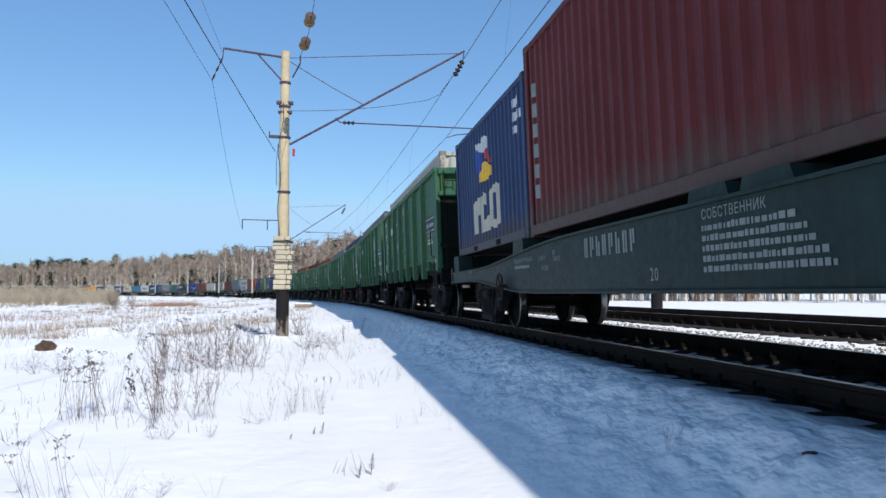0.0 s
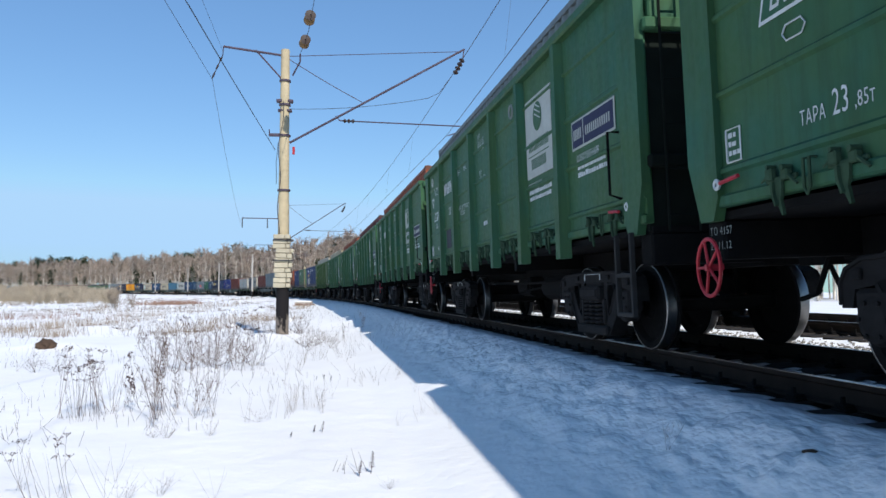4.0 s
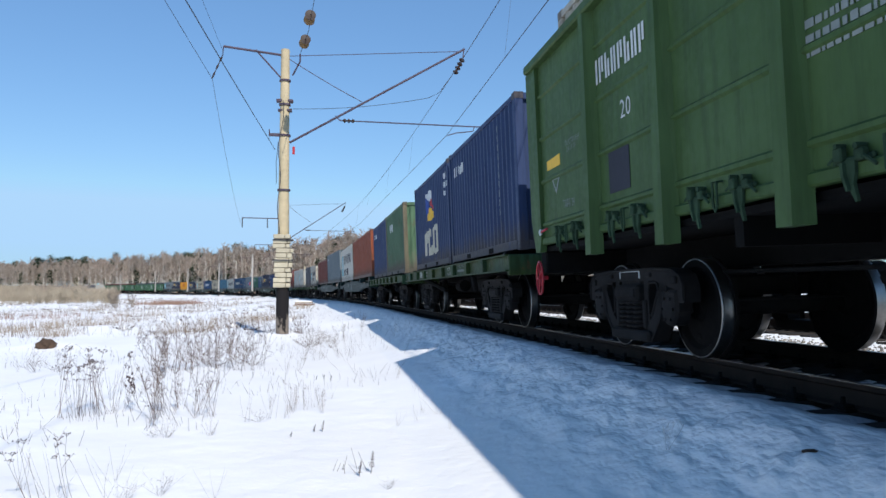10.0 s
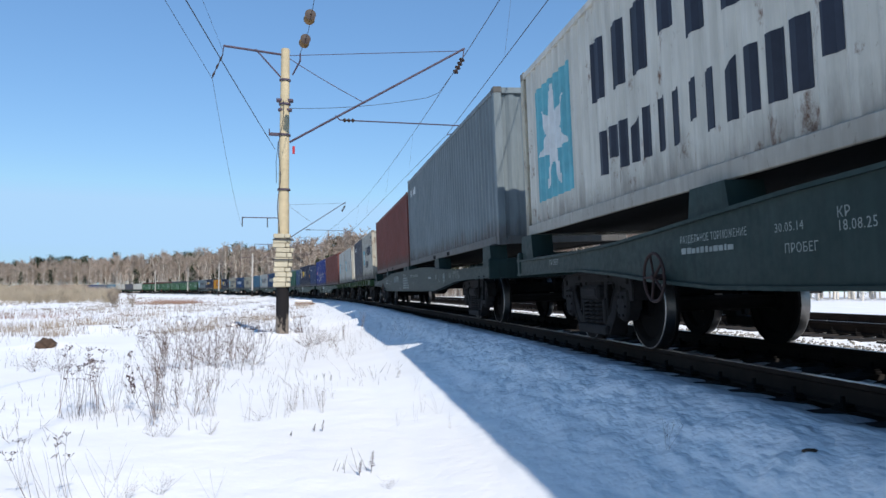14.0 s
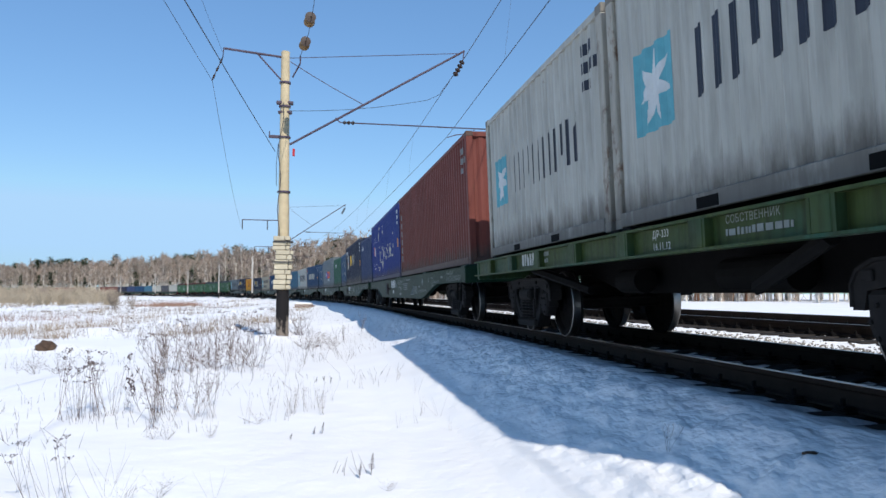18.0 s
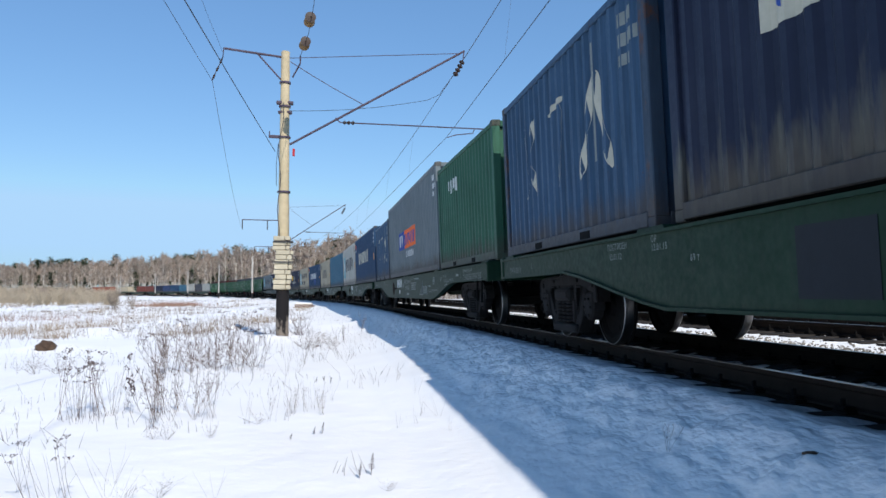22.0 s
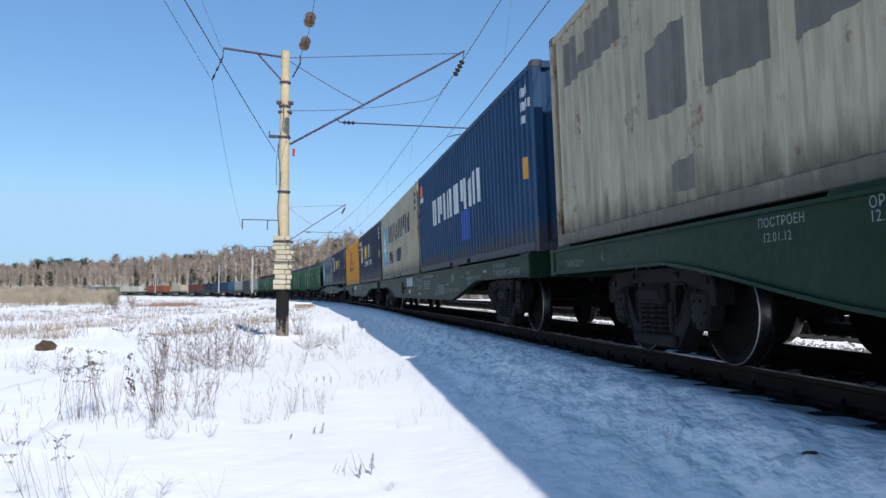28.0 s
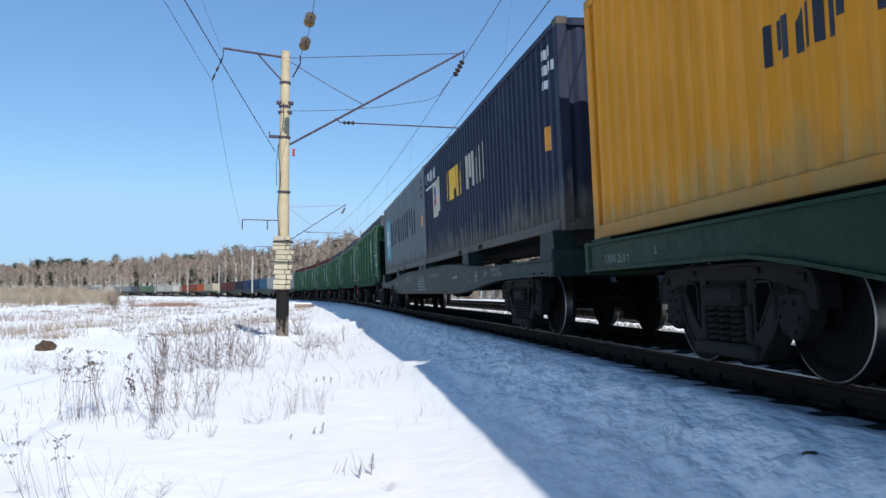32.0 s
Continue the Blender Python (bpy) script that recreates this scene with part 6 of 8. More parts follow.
def vertical_code(ob, L, H, seed):
    """White code bars running down near the far end and a patched sticker."""
    x = L / 2 - 0.35
    painted("vertical_bars", [(x - 0.22, x, (H - 0.85 - 0.30 * k, H - 0.65 - 0.30 * k), (H - 0.85 - 0.30 * k, H - 0.65 - 0.30 * k)) for k in range(6)], ob, L, DULL_WHITE)
    if seed % 2:
        painted("sticker", [(x - 1.3, x - 0.5, (H - 0.62, H - 0.18), (H - 0.62, H - 0.18))], ob, L, WHITE_PAINT)
        painted("sticker_bars", [(x - 1.2, x - 0.6, (H - 0.36, H - 0.28), (H - 0.36, H - 0.28)), (x - 1.2, x - 0.6, (H - 0.54, H - 0.48), (H - 0.54, H - 0.48))], ob, L, LOGO_BLUE, 0.005)
    id_marks(ob, L, H, DULL_WHITE, False)


def small_code(ob, L, H, seed):
    x = L / 2 - 0.6
    painted("name_blocks", blocks(x, H - 0.62, 4, 0.20, 0.22), ob, L, WHITE_PAINT)
    x = -L / 2 + 1.3
    painted("code_bars", [(x - 0.055, x, (H - 0.42 - 0.165 * k, H - 0.30 - 0.165 * k), (H - 0.42 - 0.165 * k, H - 0.30 - 0.165 * k)) for k in range(10)] + [(x - 0.28, x - 0.22, (H - 0.42 - 0.16 * k, H - 0.31 - 0.16 * k), (H - 0.42 - 0.16 * k, H - 0.31 - 0.16 * k)) for k in range(4)], ob, L, DULL_WHITE)


def green_code(ob, L, H, seed):
    x = L / 2 - 1.35
    painted("name_blocks", blocks(x, H - 0.82, 6, 0.16, 0.32, 1), ob, L, WHITE_PAINT)
    x = -L / 2 + 1.4
    painted("code_bars", [(x - 0.05, x, (H - 1.9, H - 0.4), (H - 1.9, H - 0.4)), (x - 0.32, x - 0.26, (H - 1.1, H - 0.6), (H - 1.1, H - 0.6))], ob, L, DULL_WHITE)


def script_box(ob, L, H, seed):
    """Flowing white strokes and a small red and white flag in an oval."""
    ribbon("oval", [(4.33 + 0.80 * math.cos(k * 0.5236), 1.40 + 0.82 * math.sin(k * 0.5236)) for k in range(13)], 0.05, ob, L, WHITE_PAINT)
    painted("flag_field", [(4.45, 4.80, (1.30, 1.72), (1.34, 1.76))], ob, L, ORANGE_PAINT)
    painted("flag_field", [(4.05, 4.45, (1.22, 1.62), (1.30, 1.72)), (4.74, 4.82, (0.80, 1.30), (0.80, 1.34))], ob, L, WHITE_PAINT)
    # flowing capitals-like strokes, then a running wave with long tails
    ribbon("script_stroke", [(1.55, 2.45), (1.95, 2.52), (2.30, 2.2), (2.15, 1.75), (1.75, 1.35), (1.78, 0.85), (2.30, 0.50), (2.70, 0.72)], 0.17, ob, L, CREAM_PAINT)
    ribbon("script_stroke", [(1.25, 1.35), (1.45, 1.0), (1.15, 0.85), (1.0, 1.2), (1.1, 1.4), (0.95, 0.85), (0.7, 1.3), (0.35, 2.2), (0.25, 2.45), (0.45, 2.3), (0.55, 1.2), (0.70, 0.35), (0.55, 0.3), (0.35, 0.9)], 0.15, ob, L, CREAM_PAINT)
    ribbon("script_stroke", [(0.35, 0.95), (0.1, 1.4), (0.0, 0.95), (-0.15, 1.4), (-0.35, 1.42), (-0.40, 0.95), (-0.62, 1.42), (-0.72, 0.95), (-0.95, 1.4)], 0.16, ob, L, CREAM_PAINT)
    ribbon("script_stroke", [(-1.0, 1.42), (-1.25, 1.15), (-1.05, 0.95), (-1.40, 1.4), (-1.46, 0.98), (-1.75, 1.45), (-1.95, 1.4), (-2.0, 0.98), (-2.2, 1.0)], 0.16, ob, L, CREAM_PAINT)
    ribbon("script_stroke", [(-2.25, 1.42), (-2.32, 0.98), (-2.55, 1.42), (-2.70, 1.4), (-2.75, 0.98), (-3.0, 1.2), (-3.15, 1.42), (-3.25, 1.0), (-3.6, 1.0), (-3.9, 1.5), (-3.8, 1.9)], 0.16, ob, L, CREAM_PAINT)
    id_marks(ob, L, H, WHITE_PAINT)


def express(second):
    """Cream and yellow blocks, a cream panel with a blue and red figure."""
    def marks(ob, L, H, seed):
        x = L / 2 - 0.3
        painted("name_blocks", blocks(x, H - 0.62, 7, 0.18, 0.28), ob, L, WHITE_PAINT)
        painted("fine_line", [(x - 1.55, x, (H - 0.80, H - 0.74), (H - 0.80, H - 0.74))], ob, L, WHITE_PAINT)
        px, pz = 4.62, H * 0.42
        painted("panel", [(px - 0.62, px, (pz, pz + 0.95), (pz, pz + 0.95)), (px - 1.0, px - 0.78, (pz + 0.1, pz + 1.0), (pz + 0.1, pz + 1.0))], ob, L, CREAM_PAINT)
        painted("figure", [(px - 0.42, px - 0.18, (pz + 0.5, pz + 0.72), (pz + 0.58, pz + 0.86)), (px - 0.26, px - 0.16, (pz + 0.1, pz + 0.45), (pz + 0.16, pz + 0.5))], ob, L, LOGO_BLUE, 0.005)
        painted("figure_tip", [(px - 0.46, px - 0.26, (pz + 0.34, pz + 0.56), (pz + 0.3, pz + 0.5))], ob, L, RED_PAINT, 0.005)
        bx = 2.57
        painted("name_blocks", blocks(bx, H * 0.48, 3, 0.53, 0.72), ob, L, YELLOW_PAINT)
        painted("name_blocks", blocks(0.17, H * 0.48, 3, 0.49, 0.72, 1), ob, L, CREAM_PAINT)
        if second:
            painted("name_blocks", blocks(2.42, H * 0.33, 8, 0.21, 0.30, 1), ob, L, CREAM_PAINT)
            painted("name_blocks", blocks(0.20, H * 0.33, 7, 0.21, 0.30), ob, L, CREAM_PAINT)
        id_marks(ob, L, H, WHITE_PAINT)
    return marks


def three_blocks(ob, L, H, seed):
    for pts in ([(1.66, 1.96), (1.62, 1.40), (1.58, 0.84)], [(1.14, 1.99), (1.36, 1.55)], [(1.36, 1.30), (1.02, 0.81)], [(0.38, 1.86), (0.06, 1.93), (-0.27, 1.97)], [(-0.12, 1.94), (-0.08, 1.40), (-0.02, 0.80)],
                [(-1.44, 1.96), (-1.24, 1.45), (-0.92, 0.78)], [(-1.55, 1.94), (-1.68, 1.35), (-1.92, 0.77)]):
        ribbon("worn_stroke", pts, 0.15, ob, L, CREAM_PAINT)
    id_marks(ob, L, H, DULL_WHITE, False)
    painted("code_bars", [(-L / 2 + 1.5, -L / 2 + 1.56, (0.9, H - 0.3), (0.9, H - 0.3))], ob, L, DULL_WHITE)


def blue_orange(ob, L, H, seed):
    painted("blue_field", [(1.14, 2.69, (0.98, 1.62), (0.98, 1.62))], ob, L, LOGO_BLUE)
    painted("orange_field", [(-1.77, 1.14, (0.98, 1.62), (0.98, 1.62))], ob, L, ORANGE_PAINT)
    painted("name_blocks", blocks(2.45, 1.1, 3, 0.32, 0.40), ob, L, WHITE_PAINT, 0.005)
    painted("name_blocks", blocks(1.0, 1.1, 8, 0.26, 0.38, 1), ob, L, LOGO_BLUE, 0.005)
    painted("name_blocks", blocks(0.84, 0.66, 11, 0.155, 0.22, 2), ob, L, WHITE_PAINT)
    id_marks(ob, L, H, WHITE_PAINT, False)


def six_blocks(cream):
    def marks(ob, L, H, seed):
        painted("name_blocks", blocks(3.71, 1.22, 7, 0.72, 0.68), ob, L, CREAM_PAINT if cream else WHITE_PAINT)
        x = L / 2 - 0.35
        painted("badge", [(x - 0.32, x, (H - 0.62, H - 0.30), (H - 0.62, H - 0.30))], ob, L, ORANGE_PAINT)
        painted("badge_foot", [(x - 0.42, x + 0.08, (H - 0.80, H - 0.66), (H - 0.80, H - 0.66))], ob, L, WHITE_PAINT)
        id_marks(ob, L, H, WHITE_PAINT)
        if not cream:
            painted("repaint", [(-1.2, -0.2, (0.55, 1.2), (0.55, 1.2))], ob, L, LOGO_BLUE)
    return marks


def patched(ob, L, H, seed):
    """Old lettering painted out with grey patches."""
    for x0, x1, lo0, lo1, hi0, hi1 in ((5.62, 5.10, 2.07, 2.08, 2.62, 2.64), (5.10, 4.78, 2.08, 2.12, 2.30, 2.34), (4.75, 3.60, 2.06, 2.12, 2.52, 2.60), (2.97, 2.50, 1.06, 1.03, 1.72, 1.84), (2.50, 2.14, 1.02, 1.06, 1.84, 1.80),
                                       (1.82, 0.92, 1.08, 1.04, 1.96, 1.94), (0.62, -0.20, 1.06, 1.10, 1.94, 1.98), (-0.5, -1.2, 1.12, 1.08, 1.96, 1.9), (-1.6, -2.3, 1.10, 1.06, 1.9, 1.94), (2.58, 2.09, 0.29, 0.28, 0.56, 0.58)):
        painted("grey_patch", [(x1, x0, (lo1, hi1), (lo0, hi0))], ob, L, PATCH)
    id_marks(ob, L, H, PATCH)


def three_letters(ob, L, H, seed):
    """Dark and red block emblem over two rows of small dark blocks, on yellow."""
    for k in range(4):
        painted("emblem_bar", [(1.05, 1.69, (1.42 + k * 0.24, 1.52 + k * 0.24), (1.48 + k * 0.24, 1.58 + k * 0.24))], ob, L, INK if k % 2 == 0 else RED_PAINT)
    painted("emblem_block", [(0.70, 1.02, (1.44, 2.30), (1.44, 2.40)), (0.32, 0.70, (1.44, 1.62), (1.44, 1.62)), (0.24, 0.50, (1.44, 1.92), (1.44, 1.92)), (0.24, 0.70, (2.18, 2.36), (2.20, 2.38))], ob, L, RED_PAINT)
    painted("emblem_block", [(-0.16, 0.12, (1.44, 2.40), (1.44, 2.40)), (-0.74, -0.16, (1.44, 1.64), (1.44, 1.66))], ob, L, INK)
    for a_, n in ((2.39, 4), (1.25, 6), (-0.32, 7)):
        painted("name_blocks", blocks(a_, 0.98, n, 0.185, 0.30, n), ob, L, INK)
    id_marks(ob, L, H, INK)


# what runs in the train: kind, start and end along the track at the start of the clip, then its containers (start, length, height, paint, marks, label)
C20, C40, STD, HIGH = 6.058, 12.192, 2.591, 2.896
TRAIN = [
    # first maroon box is never in view, added to carry on the train's shadow
    ("bowed", -7.3, 18.85, [(-6.6, C20, STD, "maroon", None, "dull maroon steel container on a flat wagon"), (-0.45, C40, HIGH, "maroon", vertical_code, "dark maroon corrugated container with flaking white marks"), (11.85, C20, STD, "darkblue", flag_box, "dark blue corrugated container with a colourful flag")]),
    ("gondola", 19.26, 33.79, "white", 0), ("gondola", 33.79, 48.32, "grey", 1), ("gondola", 48.32, 62.85, "darkblue", 1), ("gondola", 62.85, 77.38, "grey", 1), ("gondola", 77.38, 91.91, "orange", 1),
    ("gondola", 91.91, 106.44, "maroon", 1), ("gondola", 106.44, 120.97, "orange", 1), ("gondola", 120.97, 135.5, "cream", 1), ("olive", 135.5, 150.03, "rusty", 0),
    ("short", 150.03, 164.75, [(150.7, C20, STD, "darkblue", small_code, "dark blue container with a small white code"), (156.98, C20, STD, "darkblue", flag_box, "dark blue corrugated container with a colourful flag")]),
    ("short", 164.75, 179.4, [(166.15, C20, STD, "leaf", green_code, "worn green container with a rusty corner post"), (172.32, C20, STD, "darkblue", small_code, "blue container with a small white code")]),
    ("old", 179.4, 205.75, [(180.2, C40, STD, "orange", None, "weathered orange-brown container with dark rust streaks"), (192.7, C40, STD, "chalk", star_line(True), "rusty white container with a star and dark blocks")]),
    ("old", 205.75, 232.5, [(206.7, C40, HIGH, "grey", small_code, "plain blue-grey corrugated container"), (219.35, C40, STD, "red", None, "plain red-brown corrugated container")]),
    ("short", 232.5, 247.6, [(233.95, C20, STD, "rusty", star_line(True), "rust-spotted white container with a faded star"), (240.35, C20, STD, "slate", small_code, "dark slate container with worn streaked paint")]),
    ("short", 247.6, 262.3, [(249.2, C20, STD, "white", star_line(False), "clean white container with a blue star square"), (255.4, C20, STD, "white", star_line(False), "white container with a blue star square")]),
    ("long", 262.3, 288.65, [(263.4, C40, HIGH, "red", vertical_code, "red-brown container with vertical white code and sticker"), (275.95, C40, HIGH, "blue", script_box, "bright blue container with flowing white script")]),
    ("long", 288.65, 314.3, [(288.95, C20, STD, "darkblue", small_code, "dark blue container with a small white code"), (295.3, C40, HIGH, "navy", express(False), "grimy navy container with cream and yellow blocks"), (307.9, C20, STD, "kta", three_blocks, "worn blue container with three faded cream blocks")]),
    ("long", 314.3, 339.9, [(314.7, C20, STD, "green", green_code, "dark green container with a small white name mark"), (321.0, C40, HIGH, "grey", blue_orange, "blue-grey container with a blue and orange panel"), (333.55, C20, STD, "kta", three_blocks, "worn blue container with three faded cream blocks")]),
    ("long", 339.9, 365.6, [(340.5, C40, HIGH, "sea", six_blocks(True), "sea-blue container with cream name blocks"), (353.1, C40, HIGH, "white", star_line(False), "off-white container with a star and dark blocks")]),
    ("long", 365.6, 391.25, [(366.0, C40, HIGH, "pale", None, "faded pale blue corrugated container"), (378.75, C40, HIGH, "cream", patched, "rusty cream container with painted-out grey patches")]),
    ("long", 391.25, 416.9, [(391.8, C40, HIGH, "sea", six_blocks(False), "sea-blue container with white name blocks"), (404.4, C40, HIGH, "cream", star_line(True), "cream container with a star and two dark rows")]),
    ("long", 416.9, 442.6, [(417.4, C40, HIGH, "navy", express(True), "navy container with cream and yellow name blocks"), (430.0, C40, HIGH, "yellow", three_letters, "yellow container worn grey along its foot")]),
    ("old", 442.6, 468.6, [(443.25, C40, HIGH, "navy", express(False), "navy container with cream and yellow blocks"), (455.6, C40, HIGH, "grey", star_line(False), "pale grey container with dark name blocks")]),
] + [("gondola", 468.6 + 14.53 * k, 468.6 + 14.53 * (k + 1), ("slate", "slate", "slate", "maroon", "maroon", "maroon")[k], 1) for k in range(6)]


def far_flat(paint):
    """The long flat wagon without its small fittings, for the tail of the train."""
    w = thing("container_flat_wagon", "", "wagon", "wagons of the train")
    xs = [-VL, -8.7, -5.0, 5.0, 8.7, VL]
    outline = [(x, belly(x)) for x in xs] + [(VL, 1.24), (-VL, 1.24)]
    for side in (1, -1):
        put("side_sill", Shape().prism(outline, *sorted((side * 1.36, side * 1.40))), paint, w)
    put("centre_sill", Shape().soft(-VL - 0.5, VL + 0.5, -0.28, 0.28, 0.86, 1.15, 0.02), FRAME_BLACK, w)
    for x in (VL - 2.6, -VL + 2.6):
        b = put("bogie", BOGIE, RUNNING_GEAR, w, Matrix.Translation((x, 0, 0)))
        for dx in (WHEEL_BASE, -WHEEL_BASE):
            put("wheelset", WHEEL, RUNNING_GEAR, b, Matrix.Translation((dx, 0, 0.475)))
    for x in (-11.9, -6.3, 6.3, 11.9):
        put("stand", Shape().box(x - 0.15, x + 0.15, -1.3, 1.3, 1.2, 1.29), paint, w)
    return w


FAR = [("white", "slate"), ("white", "pale"), ("sea", "darkblue"), ("navy", "red"), ("red", ""), ("cream", ""), ("orange", "orange"), ("", "white"), ("white", "leaf"), ("leaf", "slate"), ("grey", "grey"), ("white", ""), ("grey", "grey")]
for k, (p, q) in enumerate(FAR):
    s = 555.8 + 25.66 * k
    TRAIN.append(("far", s, s + 25.66, [(s + 0.5 + 12.6 * i, C40, STD, c, None, "far " + c + " corrugated container") for i, c in enumerate((p, q)) if c]))

LABELS = {"gondola": "green steel gondola wagon with ribbed sides, loaded with a container", "olive": "faded olive gondola wagon with ribbed sides and worn stencils",
          "bowed": "grey-green flat wagon with high bowed sills and container stands", "old": "grey-green fishbelly flat wagon with raised container stands", "long": "dark green fishbelly container flat wagon with white stencils", "short": "grimy bright green flat wagon with stake pockets", "far": "dark fishbelly container flat wagon in the train's tail"}
PATTERN, CARS, LOADS = {}, [], []
PATTERN["gondola"] = gondola(WAGON_GREEN)
gondola_marks(PATTERN["gondola"], True, 11)
PATTERN["gondola_bare"] = gondola(WAGON_GREEN, False)
gondola_marks(PATTERN["gondola_bare"], False, 17)
PATTERN["olive"] = gondola(OLIVE_GREEN)
olive_marks(PATTERN["olive"], 23)
PATTERN["old"] = long_flat(OLD_GREEN, True)
long_marks(PATTERN["old"], True, 31)
PATTERN["bowed"] = long_flat(OLD_GREEN, True, 0.24)
before = set(PATTERN["bowed"].children)
long_marks(PATTERN["bowed"], True, 31)
for ob in set(PATTERN["bowed"].children) - before:
    ob.matrix_basis = Matrix.Translation((-0.32, 0, 0.07)) @ ob.matrix_basis
PATTERN["long"] = long_flat(FLAT_GREEN, False)
long_marks(PATTERN["long"], False, 41)
PATTERN["short"] = short_flat(BRIGHT_GREEN)
short_marks(PATTERN["short"], 51)
PATTERN["far"] = far_flat(FLAT_GREEN)
BASE = {"far": 2 * (VL - 2.6), "bowed": 2 * (VL - 2.6), "gondola": 2 * (GL - 2.36), "gondola_bare": 2 * (GL - 2.36), "olive": 2 * (GL - 2.36), "old": 2 * (VL - 2.6), "long": 2 * (VL - 2.6), "short": 2 * (SL - 2.3)}
DECK = {"far": 1.29, "old": 1.49, "bowed": 1.49, "long": 1.27, "short": 1.325}
used = set()
for n, (kind, s0, s1, load, *rest) in enumerate(TRAIN):
    name = "gondola_bare" if kind == "gondola" and not rest[0] else kind
    mid, base = (s0 + s1) / 2 - (0.54 if kind in ("gondola", "olive") else 0), BASE[name]
    if name in used:
        w = copy_thing(PATTERN[name], on_track(mid, base))
    else:
        w = PATTERN[name]
        used.add(name)
    tagged(w, LABELS[kind])
    if s0 in (91.91, 106.44, 120.97):       # these gondolas carry no hand wheel on the side
        for o in list(w.children):
            if o.name.startswith("brake_wheel"):
                bpy.data.objects.remove(o)
    CARS.append((w, mid, base))
    if isinstance(load, str):
        inner = container(C40, HIGH, BOX[load], load + " container standing inside a gondola wagon", None, n)
        LOADS.append((inner, mid, base, Matrix.Translation((0, 0, 1.44))))
    else:
        for c0, length, height, paint, marks, label in load:
            c = container(length, height, BOX[paint], label, marks, n)
            LOADS.append((c, mid, base, Matrix.Translation((c0 + length / 2 - mid, 0, DECK[kind]))))


# ---- plants in the snow ----
for car, mid, base in CARS:      # two of the flat wagons have old lettering painted out
    for middle, x0, x1 in ((275.475, 3.79, 4.39), (301.475, 3.30, 4.03)):
        if abs(mid - middle) < 0.01:
            put("dark_patch", Shape().box(x0, x1, 1.377, 1.380, 0.62, 1.08), PAINTED_OUT, car, None, "dark painted-out patch")
def curved(sh, p, q, bow, r, n=3):
    """A thin stem from p to q that bows sideways."""
    pts = [p.lerp(q, k / n) + bow * 4 * (k / n) * (1 - k / n) for k in range(n + 1)]
    for k in range(n):
        sh.rod(pts[k], pts[k + 1], r * (1 - 0.45 * k / n), 3, r * (1 - 0.45 * (k + 1) / n), False)


def speck(sh, o, r, rnd, flat=0.5):
    sh.box(-r, r, -r, r, -r * flat, r * flat, Matrix.Translation(o) @ Euler((rnd.random() * 3, rnd.random() * 3, rnd.random() * 3)).to_matrix().to_4x4())


